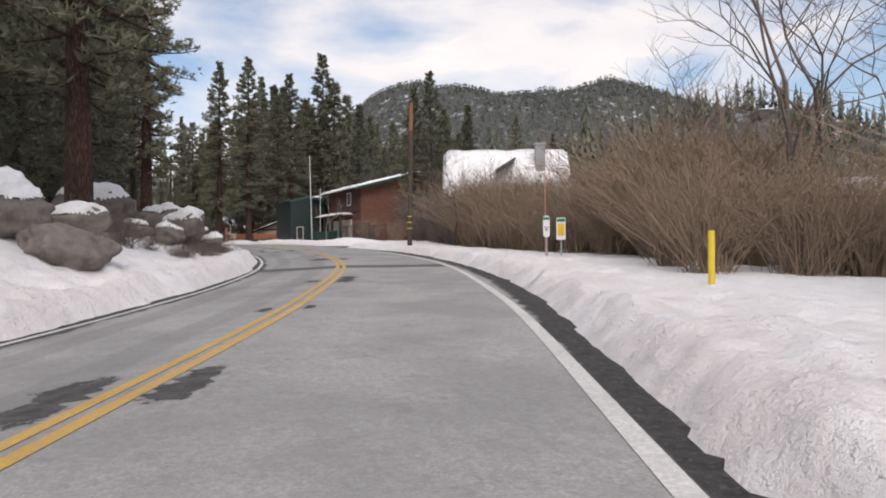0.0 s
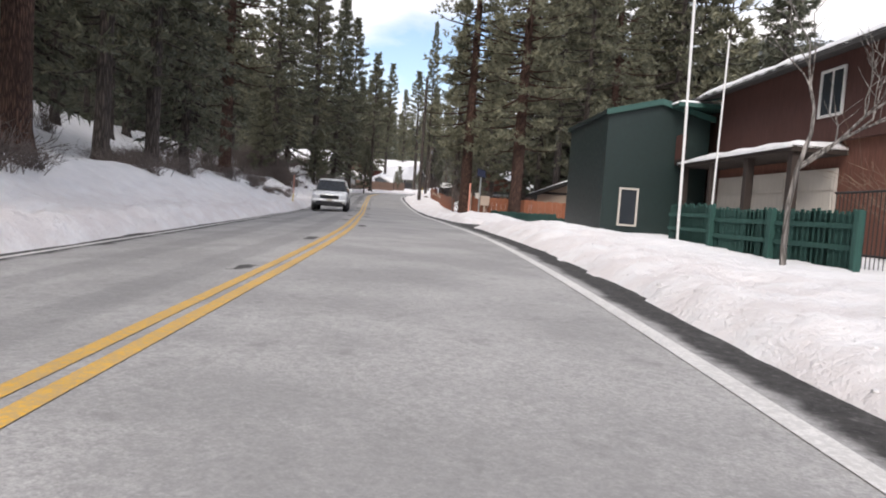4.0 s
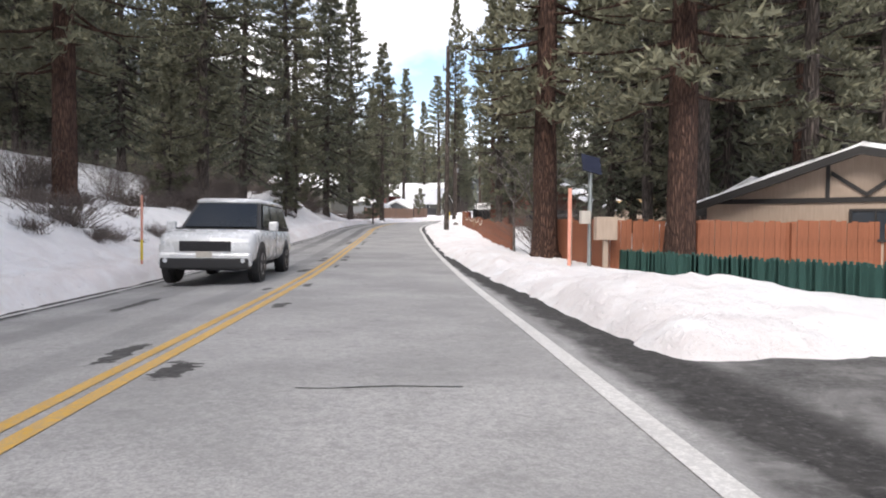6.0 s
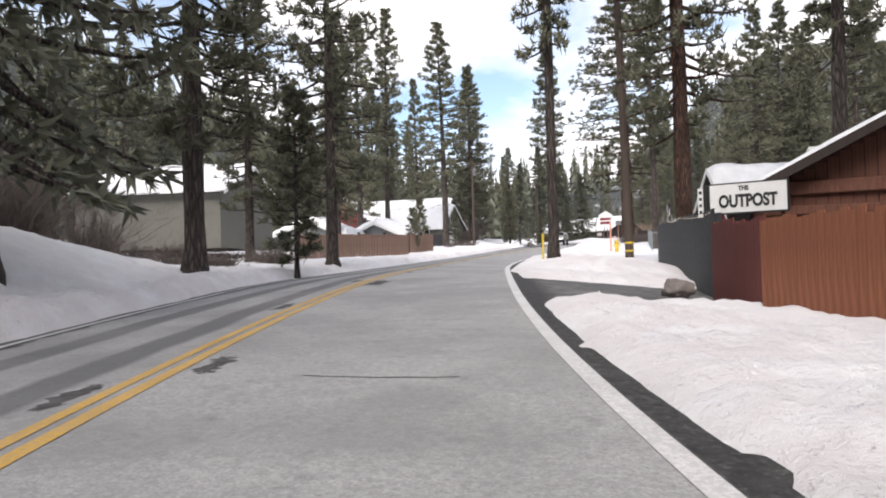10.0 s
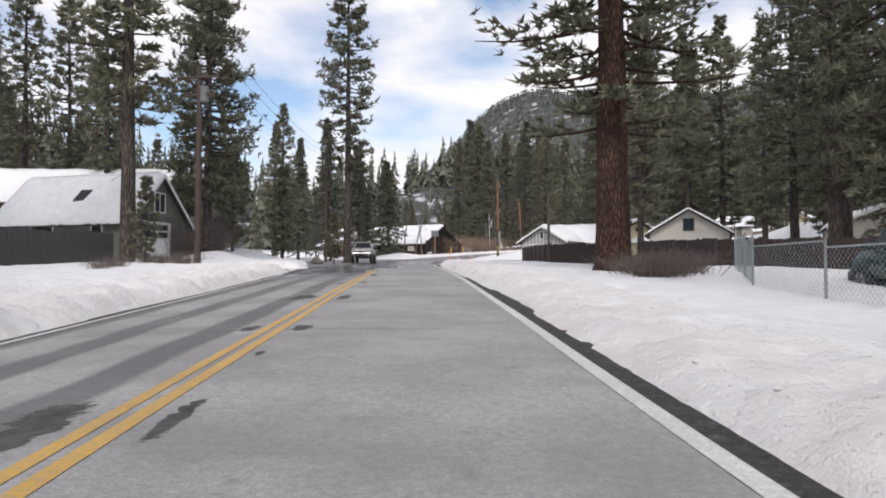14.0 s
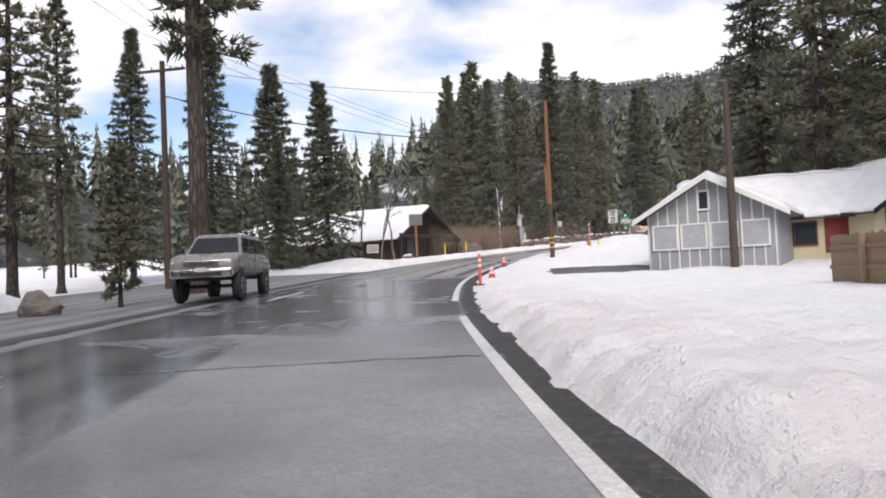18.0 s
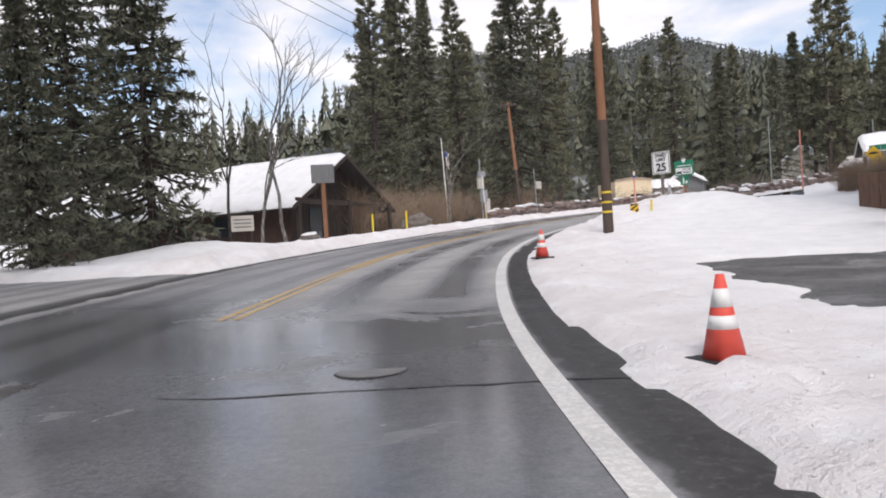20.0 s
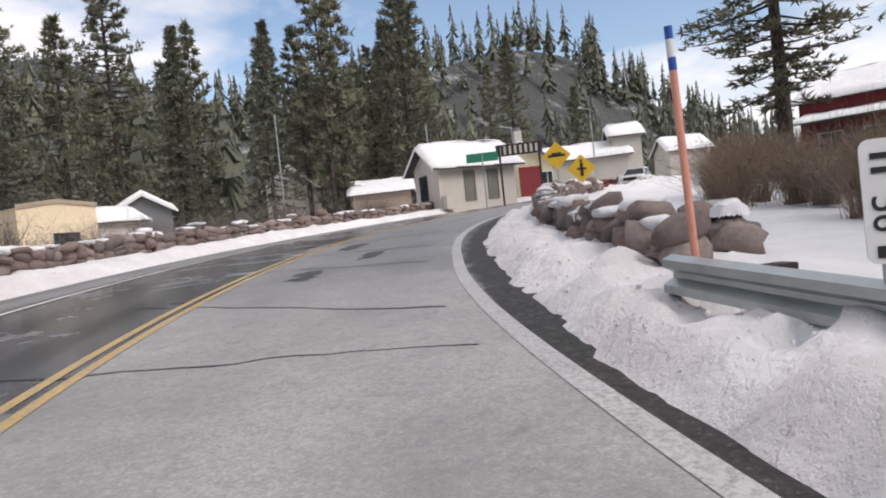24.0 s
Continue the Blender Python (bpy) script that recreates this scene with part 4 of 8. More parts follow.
# trees that stand by the road: sort, x, y, height
TREES = [
    ("big_pine", -14.5, 27.2, 24), ("pine", -19, 34, 20), ("pine", -22, 40, 22), ("fir", -27, 47, 17),
    ("tall_pine", -11, 13, 24), ("pine", -16, 20, 21), ("big_pine", -27.9, 56.7, 26), ("big_pine", -34.4, 64.6, 25),
    ("pine", -31, 60.5, 22), ("pine", -39, 70, 22), ("pine", -43, 75, 24), ("fir", -47, 80, 20),
    ("big_pine", -55.0, 90.0, 27), ("young_pine", -58.5, 97, 7), ("pine", -63, 102.2, 14), ("tall_pine", -66.8, 112.9, 24),
    ("pine", -60.5, 100.5, 22), ("fir", -66, 108, 22), ("pine", -71, 118, 22), ("young_pine", -66.5, 113.5, 6),
    ("young_pine", -64.0, 110.0, 5), ("fir", -73, 124, 24), ("pine", -76, 131, 23), ("pine", -80.85, 142.6, 21),
    ("young_pine", -77.8, 137, 7), ("pine", -84.5, 141, 16), ("big_pine", -38.9, 96.7, 24), ("big_pine", -34.0, 94.2, 24),
    ("pine", -31.5, 99, 20), ("big_pine", -32.5, 108, 25), ("tall_pine", -36, 106, 24), ("pine", -40, 112, 22),
    ("fir", -44, 118, 20), ("pine", -47, 124, 22), ("young_pine", -46.5, 113, 8), ("pine", -50, 121, 20), ("pine", -54.4, 122.8, 20), ("fir", -55.4, 126.8, 14),
    ("pine", -54, 131, 22), ("tall_pine", -58, 138, 22), ("big_pine", -64.8, 140.9, 24, 0.72), ("tall_pine", -68.7, 139.5, 24, 0.62), ("tall_pine", -60.5, 146, 24),
    ("pine", -95, 160, 19), ("young_pine", -91, 165.5, 4.5),
    ("young_pine", -90, 163, 3.5), ("tall_pine", -101.7, 187.5, 27, 1.2), ("pine", -104.9, 199.9, 24), ("young_pine", -99.6, 186, 4),
    ("big_pine", -78.5, 181.6, 26, 1.35), ("fir", -64, 196, 17), ("pine", -68, 187, 21), ("tall_pine", -72.5, 167.8, 22),
    ("pine", -60, 184, 22), ("fir", -58, 205, 20), ("pine", -75, 226.7, 24), ("tall_pine", -70, 232, 24),
    ("pine", -64, 226, 22), ("pine", -107.6, 204.3, 25), ("young_pine", -106.96, 215.6, 8.5), ("young_pine", -110.5, 213, 9),
    ("young_pine", -104.5, 222, 5), ("tall_pine", -105.8, 229.2, 36), ("pine", -112, 226, 17), ("tall_pine", -118, 236, 17),
    ("tall_pine", -122, 231, 18), ("fir", -117, 241, 16), ("spruce", -109.2, 245.5, 8.5), ("spruce", -107.5, 250.0, 13),
    ("spruce", -114, 256, 17), ("fir", -117, 251, 20), ("pine", -29.64, 116.33, 30), ("fir", -41.58, 132.11, 28),
    ("pine", -9.4, 70.6, 14), ("pine", -7.6, 69.0, 15),
    ("pine", -6.6, 70.5, 12), ("fir", -4.5, 73.5, 13), ("fir", -20, 96, 18), ("fir", -115.4, 359, 40),
    ("fir", -98.6, 330.1, 28), ("pine", -89, 292, 22), ("fir", -92, 284, 24), ("fir", -100, 290, 22),
    ("pine", -97, 297, 24), ("fir", -104, 300, 26), ("pine", -108, 288, 10), ("pine", -86, 306, 24),
    ("fir", -79, 318, 25), ("pine", -68, 322, 26), ("fir", -60, 328, 22), ("pine", -45.2, 276.0, 24, 1.5), ("pine", -66, 208.5, 24), ("pine", -54, 206, 25), ("pine", -64.5, 203, 23), ("fir", -52, 214, 22), ("pine", -67, 197, 24), ("pine", -60, 222, 26), ("pine", -66.5, 233, 25), ("fir", -56, 228, 24),
    ("fir", -35, 325, 24), ("pine", -20, 318, 22), ("pine", -105, 280, 8), ("pine", -112, 279, 9),
    ("fir", -124, 284, 10), ("fir", -48, 330, 24), ("pine", -40, 322, 20), ("fir", -28, 330, 25),
    ("pine", -76, 327, 27), ("pine", -92, 315, 26), ("fir", -110, 310, 15), ("pine", -118, 300, 12),
    ("pine", -77.9, 239.6, 25), ("pine", -72.7, 252.8, 26), ("pine", -73.6, 241.4, 27), ("fir", -68.4, 243.4, 24), ("pine", -66.4, 256.0, 26), ("fir", -79.0, 246.0, 20),
    ("pine", -106.4, 177.4, 25), ("tall_pine", -106.1, 182.0, 27), ("fir", -114.2, 182.6, 24), ("tall_pine", -127.6, 208.0, 26), ("tall_pine", -131.2, 217.4, 27), ("tall_pine", -117.4, 205.6, 25),

]
for i, (sort, x, y, height, *fat) in enumerate(TREES):
    tree(sort, x, y, height, seed=i, fat=fat[0] if fat else 1.0)

# Clearings where houses and yards stand: x0, y0, x1, y1.
HOLES = [(-34, 68, 8, 100), (-36, 96, -14, 116), (-66, 124, -38, 152), (-72, 144, -46, 172), (-124, 186, -98, 214), (-110, 138, -92, 158), (-132, 232, -100, 268), (-90, 208, -58, 262),
         (-100, 262, -60, 306), (-72, 286, 20, 312), (-90, 300, -62, 320), (-74, 250, -20, 300), (-130, 252, -97, 276)]

# the forest: station, offset ranges with a number of trees each
random.seed(11)
TAKEN = [(row[1], row[2]) for row in TREES]
WOODS = [(-38, 30, -34, -13, 26), (30, 80, -36, -13, 34), (80, 135, -38, -15, 38), (135, 165, -55, -24, 16), (160, 235, -80, -40, 34), (235, 300, -75, -34, 30),
         (58, 82, 34, 62, 14, 8, 13), (84, 130, 15, 30, 26), (86, 130, 30, 46, 14, 10, 16), (150, 172, 18, 50, 18), (172, 235, 42, 80, 40), (235, 262, 40, 80, 16), (100, 180, -110, -50, 24),
         (275, 330, -40, -15, 14), (300, 372, -70, -14, 26), (262, 330, 50, 120, 22), (20, 60, 46, 90, 18, 8, 12), (338, 372, 16, 90, 40, 14, 22)]
for s0, s1, d0, d1, count, *size in WOODS:
    made = tries = 0
    while made < count and tries < count * 12:
        tries += 1
        s, d = random.uniform(s0, s1), random.uniform(d0, d1)
        p, r = on_line(np.array([s]))
        x, y = p[0, :2] + r[0] * d
        if any((x - a) ** 2 + (y - b) ** 2 < 9 for a, b in TAKEN) or any(a0 < x < a1 and b0 < y < b1 for a0, b0, a1, b1 in HOLES):
            continue
        TAKEN.append((x, y))
        made += 1
        near = abs(d) < 27
        tree(random.choice(("pine", "tall_pine", "fir") if near else ("far_pine", "far_pine", "far_fir")), x, y, random.uniform(*(size or (15, 27))) * (0.42 if x < -104.5 and y > 255 else 1.0), seed=made)


# ---- wooded hills on the skyline ----
def hill_height(x, y):
    """Height of the far mountain and the nearer wooded slopes."""
    far = 318 * np.exp(-((np.abs(x - 60) / 470) ** 3.4 + ((y - 1500) / 330) ** 2)) + 150 * np.exp(-(((x - 760) / 420) ** 2 + ((y - 1350) / 330) ** 2))
    far += 330 * np.exp(-(((x + 330) / 260) ** 2 + ((y - 1750) / 300) ** 2)) * 0.55
    near = 62 * np.exp(-(((x + 70) / 190) ** 2 + ((y - 560) / 130) ** 2)) + 70 * np.exp(-(((x - 190) / 150) ** 2 + ((y - 430) / 170) ** 2))
    near += 75 * np.exp(-(((x + 330) / 150) ** 2 + ((y - 240) / 220) ** 2)) + 52 * np.exp(-(((x - 170) / 110) ** 2 + ((y - 120) / 150) ** 2))
    rough = 16 * lattice(x / 120, y / 120, 21) + 7 * lattice(x / 45, y / 45, 22)
    return far + near + rough * np.clip((far + near) / 80, 0, 1)


gx, gy = np.meshgrid(np.arange(-1300, 1500, 26.0), np.arange(-300, 2300, 26.0), indexing="ij")
_, dd, _ = station(gx.ravel(), gy.ravel())
keep_low = np.clip((np.abs(dd).reshape(gx.shape) - 55) / 120, 0, 1)
gz = hill_height(gx, gy) * keep_low - 18 * (1 - np.clip((np.abs(dd).reshape(gx.shape) - 60) / 120, 0, 1)) + 4
sheet("mountain", gx.shape[1], gx.shape[0], np.stack([gx, gy, gz], -1)[:, ::-1], MOUNTAIN, (), "snowy granite mountainside under a thin conifer forest", "mountain")


def forest(name, xs, ys, zs, lo, hi, spread, rng, tiers, blades, mat, label):
    """Many small ragged conifers in one mesh."""
    n = len(xs)
    h = lo + (hi - lo) * rng.rand(n)
    all_tris = []
    for k in range(tiers):
        u = k / tiers
        for b in range(blades):
            az = rng.rand(n) * 6.283
            r = spread * h * (1 - u) ** 0.8 * (0.35 + 0.95 * rng.rand(n))
            z0 = zs + h * (0.10 + 0.86 * u)
            top = z0 + h * (0.20 + 0.12 * rng.rand(n)) * (1.1 - 0.5 * u) * (1.0 if tiers < 5 else 0.55)
            wdt = 0.75 if tiers < 5 else 0.32
            a = np.stack([xs + r * np.cos(az), ys + r * np.sin(az), z0 - 0.03 * h * rng.rand(n)], 1)
            c = np.stack([xs + r * np.cos(az + wdt * 2.4), ys + r * np.sin(az + wdt * 2.4), z0], 1)
            all_tris.append(np.stack([a, c, np.stack([xs, ys, np.minimum(top, zs + h)], 1)], 1))
    me = tris(name, np.concatenate(all_tris), mat)
    return tagged(new(name, me), label, "forest", kind="stuff")


NEEDLE_FAR = leaf_material("distant_needles", (0.075, 0.082, 0.08), (0.11, 0.12, 0.112), (0.17, 0.175, 0.15))
rng = np.random.RandomState(31)
n = 42000
fx, fy = rng.uniform(-700, 1300, n), rng.uniform(900, 1900, n)
fz = hill_height(fx, fy) + 4
ok = (fz > 40) & (lattice(fx / 60, fy / 60, 41) + 0.5 * lattice(fx / 22, fy / 22, 42) > -0.75)
forest("mountain_forest", fx[ok], fy[ok], fz[ok] - 1, 8, 17, 0.22, rng, 2, 3, NEEDLE_FAR, "thin dark conifer forest on the snowy mountainside")
n = 6500
fx, fy = rng.uniform(-480, 360, n), rng.uniform(-60, 720, n)
_, dd, dz = station(fx, fy)
fz = np.maximum(hill_height(fx, fy) * np.clip((np.abs(dd) - 55) / 120, 0, 1) - 18 * (1 - np.clip((np.abs(dd) - 60) / 120, 0, 1)) + 4, far_land(fx, fy))
ok = (np.abs(dd) > 62) & ~((fx > -75) & (fx < 60) & (fy > 262) & (fy < 330)) & ((fz > 22) | (np.abs(dd) < 150)) & ~((fx > 0) & (fy < 150)) & ~((fx < -104) & (fy > 250) & (fy < 430) & (np.abs(dd) < 115))
forest("valley_forest", fx[ok], fy[ok], fz[ok] - 1, 13, 27, 0.15, rng, 10, 6, NEEDLE_FIR, "dense dark conifer forest on the valley slopes")


# ---- houses ----
def wood(name, col, vary=0.4):
    m = Mat(name, 0.8, 0, 0.3)
    v = m.place((6, 6, 0.6), world=False)
    g = m.noise(3.0, v, 6, 0.65)
    c = m.ramp(g, (0.3, tuple(x * (1 - vary) for x in col)), (0.7, tuple(min(1, x * (1 + 0.5 * vary)) for x in col)))
    rnd = m.node("ShaderNodeObjectInfo").outputs["Random"]
    c = m.mix(m.sums(rnd, 0.45, "MULTIPLY"), c, tuple(x * 0.72 for x in col))
    c = m.mix(m.ramp(m.noise(0.8, m.place((1, 1, 1), world=False), 4), (0.45, 0.0), (0.75, 0.5)), c, tuple(x * 0.7 for x in col))
    m.colour(c).bump(g, 0.35, 0.01)
    return m.m


BROWN = wood("brown_siding", (0.19, 0.085, 0.06))
RED_BROWN = wood("red_brown_siding", (0.115, 0.055, 0.045))
DARK_WOOD = wood("dark_wood", (0.055, 0.042, 0.036))
BARN_RED = wood("barn_red", (0.25, 0.045, 0.05))
GREY_GREEN = wood("grey_green_siding", (0.19, 0.185, 0.16), 0.2)
PALE_GREY = wood("pale_grey_siding", (0.36, 0.37, 0.38), 0.2)
GREY = wood("grey_siding", (0.20, 0.205, 0.21), 0.25)
TAN = wood("tan_siding", (0.42, 0.33, 0.26), 0.15)
CREAM = wood("cream_siding", (0.68, 0.60, 0.40), 0.12)
OFF_WHITE = wood("off_white_wall", (0.60, 0.56, 0.50), 0.12)
WHITE_TRIM = plain("white_trim", (0.78, 0.77, 0.74), 0.5, vary=0.12)
GREEN_TRIM = plain("green_trim", (0.035, 0.10, 0.085), 0.5, vary=0.25)
GREEN_ROOF = plain("dark_green_metal", (0.014, 0.029, 0.027), 0.45, vary=0.25)
BLACK_TRIM = plain("black_trim", (0.02, 0.018, 0.017), 0.6, vary=0.3)
SHINGLE = plain("dark_shingles", (0.055, 0.052, 0.05), 0.9, vary=0.4, scale=14, bump=0.5, bscale=30)
CURTAIN = plain("pale_blind", (0.42, 0.43, 0.44), 0.7, vary=0.2)
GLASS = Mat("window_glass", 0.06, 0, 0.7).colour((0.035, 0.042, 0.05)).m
CHROME = plain("chrome", (0.62, 0.63, 0.65), 0.16, 1.0, vary=0.1)
STEEL = plain("galvanised_steel", (0.46, 0.50, 0.50), 0.42, 0.85, vary=0.25, scale=5, bump=0.1)


def prism(points, push):
    """A flat polygon extruded along a vector."""
    bm = bmesh.new()
    n = len(points)
    lo = [bm.verts.new(p) for p in points]
    hi = [bm.verts.new(Vector(p) + push) for p in points]
    bm.faces.new(lo)
    bm.faces.new(hi[::-1])
    for i in range(n):
        bm.faces.new((lo[i], hi[i], hi[(i + 1) % n], lo[(i + 1) % n]))
    bmesh.ops.recalc_face_normals(bm, faces=bm.faces[:])
    return bm


def roof_snow(parent, a, b, c, d, thick, seed, name="snow_cover"):
    """A lumpy blanket on the roof slope a-b (eave) to d-c (ridge)."""
    a, b, c, d = (np.array(p, float) for p in (a, b, c, d))
    nu, nv = max(6, int(np.linalg.norm(b - a) / 0.35)), max(5, int(np.linalg.norm(d - a) / 0.35))
    u, v = np.meshgrid(np.linspace(0, 1, nu), np.linspace(0, 1, nv), indexing="ij")
    p = a + (b - a) * u[..., None] + ((d - a) * (1 - u[..., None]) + (c - b) * u[..., None]) * v[..., None]
    edge = np.minimum(np.minimum(u, 1 - u) * nu, np.minimum(v * nv, 99)) / 1.2
    h = thick * np.clip(edge, 0, 1) ** 0.5 * (1 + 0.35 * lattice(u * nu * 0.4 + seed * 7, v * nv * 0.4, 60 + seed % 5))
    p = p + np.array([0, 0, 1.0]) * h[..., None]
    v_ = p.reshape(-1, 3)
    f = [(i * nv + j, (i + 1) * nv + j, (i + 1) * nv + j + 1, i * nv + j + 1) for i in range(nu - 1) for j in range(nv - 1)]
    base = len(v_)
    lower = np.concatenate([p[:, 0], p[:, -1]]) * 1.0
    me = raw(name, v_, f, ROOF_SNOW, True)
    bm = bmesh.new()
    bm.from_mesh(me)
    rim = [e for e in bm.edges if e.is_boundary]
    got = bmesh.ops.extrude_edge_only(bm, edges=rim)
    for g in got["geom"]:
        if isinstance(g, bmesh.types.BMVert):
            g.co.z -= 0.07
    bm.to_mesh(me)
    bm.free()
    me.polygons.foreach_set("use_smooth", np.ones(len(me.polygons), bool))
    return part(name, me, None, parent, "thick snow lying on the roof")


def window(parent, x, y, z, w, h, face="y", frame=None, bars=1, name="window", pane=None):
    """A framed window in a wall that faces -y (or -x, +x): frame with a pane and glazing bars."""
    t, k = 0.07, 0.05
    frame = frame or WHITE_TRIM

    def put(x0, z0, x1, z1, a, b, bm):
        if face == "y":
            return box(x + x0, y - b, z + z0, x + x1, y - a, z + z1, bm)
        sgn = -1 if face == "-x" else 1
        return box(x + sgn * a, y + x0, z + z0, x + sgn * b, y + x1, z + z1, bm)

    bm = bmesh.new()
    for x0, z0, x1, z1 in ((-w / 2 - t, -t, -w / 2, h + t), (w / 2, -t, w / 2 + t, h + t), (-w / 2, h, w / 2, h + t), (-w / 2, -t, w / 2, 0)):
        put(x0, z0, x1, z1, -0.02, k, bm)
    for i in range(bars):
        c = -w / 2 + w * (i + 1) / (bars + 1)
        put(c - 0.02, 0, c + 0.02, h, 0.004, k * 0.8, bm)
    win = part(name, bm, frame, parent)
    part("pane", put(-w / 2, 0, w / 2, h, -0.01, 0.012, bmesh.new()), pane or GLASS, win)
    return win


def house(name, label, at, z, turn, w, l, eave, ridge, wall, roof=None, over=0.45, snow=0.22, trim=None, across=False, split=0.5, siding="", gable=None, category="house", bare=(), eave2=None, depth=0.6):
    """A gabled house. Its front left corner is at (x, y); it reaches w along its own x and l along y. The gable faces -y, or, across, -x."""
    ob = thing(name, label, category, (*at, z), turn)
    roof, trim, gable = roof or SHINGLE, trim or WHITE_TRIM, gable or wall
    eave2 = eave if eave2 is None else eave2
    W, L = (l, w) if across else (w, l)
    c = split * W

    def m(x, y, zz):
        return (y, W - x, zz) if across else (x, y, zz)

    rise = lambda x: eave + (ridge - eave) * x / c if x <= c else ridge + (eave2 - ridge) * (x - c) / (W - c)  # noqa: E731
    for y in (0, L):
        inner = 0.14 if y == 0 else L - 0.14
        part("wall", prism([m(0, y, -depth), m(W, y, -depth), m(W, y, eave2), m(c, y, ridge), m(0, y, eave)], Vector(m(0, inner, 0)) - Vector(m(0, y, 0))), wall, ob)
    for x, x_in, top in ((0, 0.14, eave), (W, W - 0.14, eave2)):
        part("wall", prism([m(x, 0.142, -depth), m(x, L - 0.142, -depth), m(x, L - 0.142, top), m(x, 0.142, top)], Vector(m(x_in, 0, 0)) - Vector(m(x, 0, 0))), wall, ob)
    for k, (x0, x1) in enumerate(((-over, c), (W + over, c))):
        e = rise(0) - over * (ridge - eave) / c if k == 0 else rise(W) - over * (ridge - eave2) / (W - c)
        pts = [m(x0, -over, e), m(x0, L + over, e), m(x1, L + over, ridge), m(x1, -over, ridge)]
        bm = bmesh.new()
        vs = [bm.verts.new(p) for p in pts] + [bm.verts.new((p[0], p[1], p[2] + 0.14)) for p in pts]
        for f in ((0, 1, 2, 3), (7, 6, 5, 4), (0, 4, 5, 1), (1, 5, 6, 2), (2, 6, 7, 3), (3, 7, 4, 0)):
            bm.faces.new([vs[i] for i in f])
        bmesh.ops.recalc_face_normals(bm, faces=bm.faces[:])
        part("roof_slope", bm, roof, ob)
        for y in (-over - 0.05, L + over):
            bm = bmesh.new()
            q = [m(x0, y, e - 0.06), m(x1, y, ridge - 0.06), m(x1, y, ridge + 0.16), m(x0, y, e + 0.16)]
            q += [m(x0, y + 0.05, e - 0.06), m(x1, y + 0.05, ridge - 0.06), m(x1, y + 0.05, ridge + 0.16), m(x0, y + 0.05, e + 0.16)]
            vs = [bm.verts.new(p) for p in q]
            for f in ((0, 1, 2, 3), (7, 6, 5, 4), (0, 4, 5, 1), (1, 5, 6, 2), (2, 6, 7, 3), (3, 7, 4, 0)):
                bm.faces.new([vs[i] for i in f])
            bmesh.ops.recalc_face_normals(bm, faces=bm.faces[:])
            part("bargeboard", bm, trim, ob)
        if snow and k not in bare:
            lift = 0.143
            roof_snow(ob, m(x0, -over, e + lift), m(x0, L + over, e + lift), m(x1, L + over, ridge + lift), m(x1, -over, ridge + lift), snow, k + len(name))
    if siding:
        step, thick, upright = {"lap": (0.22, 0.025, False), "batten": (0.42, 0.03, True), "board": (0.24, 0.03, True)}[siding]
        if upright:
            unit = bpy.data.meshes.new("batten")
            bm = box(0, -thick, 0, 0.05 if siding == "batten" else step - 0.02, 0, 1)
            bm.to_mesh(unit)
            bm.free()
            unit.materials.append(gable)
            x = 0.02
            while x < W - 0.05:
                p = part("siding_board", unit, None, ob)
                base, top = -0.2, rise(x + 0.03) - 0.05
                p.matrix_basis = (Matrix.Translation(m(x, 0, base)) @ (pose(0, 0, 0, 0, 0, -90) if across else Matrix.Identity(4)) @ Matrix.Diagonal((1, 1, top - base, 1)))
                x += step
        else:
            zz = 0.0
            while zz < ridge - 0.25:
                lo_x = 0 if zz < eave else c * (zz - eave) / (ridge - eave)
                hi_x = W if zz < eave2 else W - (W - c) * (zz - eave2) / (ridge - eave2)
                a_, b_ = m(lo_x + 0.03, -thick, zz), m(hi_x - 0.03, 0.0, zz + step - 0.015)
                part("siding_board", box(*[min(i, j) for i, j in zip(a_, b_)], *[max(i, j) for i, j in zip(a_, b_)]), gable, ob)
                zz += step
    return ob


def door(parent, x, y, z, w, h, mat, face="y", panels=0, name="door"):
    d = part(name, box(x - w / 2, y - 0.05, z, x + w / 2, y, z + h) if face == "y" else box(x, y - w / 2, z, x + 0.05, y + w / 2, z + h), mat, parent)
    for i in range(panels):
        zz = z + h * (i + 0.08) / panels
        part("door_panel", box(x - w * 0.45, y - 0.065, zz, x + w * 0.45, y - 0.048, zz + h * 0.84 / panels, bevel=0.005), mat, d)
    return d


def gz_(x, y):
    return ground_at(x, y)


# brown two-storey lodge with a green-trimmed roof
lodge = house("lodge", "brown two-storey lodge with snow on a green-edged roof", (-15.1, 73.9), 2.4, 33.0, 11.0, 9.6, 5.35, 7.1, BROWN, trim=GREEN_TRIM, over=0.9, snow=0.2, siding="lap", split=0.62)
for y0, w0 in ((3.6, 2.2), (6.0, 2.2), (8.4, 2.1)):
    d_ = part("garage_door", box(-0.10, y0 - w0 / 2, 0.0, -0.02, y0 + w0 / 2, 2.3), OFF_WHITE, lodge, "pale roller garage door")
    for k in range(4):
        part("door_panel", box(-0.125, y0 - w0 / 2 + 0.08, 0.06 + k * 0.56, -0.10, y0 + w0 / 2 - 0.08, 0.54 + k * 0.56), OFF_WHITE, d_)
part("porch_roof", box(-1.5, 2.2, 2.62, 0.0, 9.8, 2.78), DARK_WOOD, lodge)
roof_snow(lodge, (-1.55, 2.2, 2.79), (-1.55, 9.8, 2.79), (0.02, 9.8, 2.82), (0.02, 2.2, 2.82), 0.18, 3)
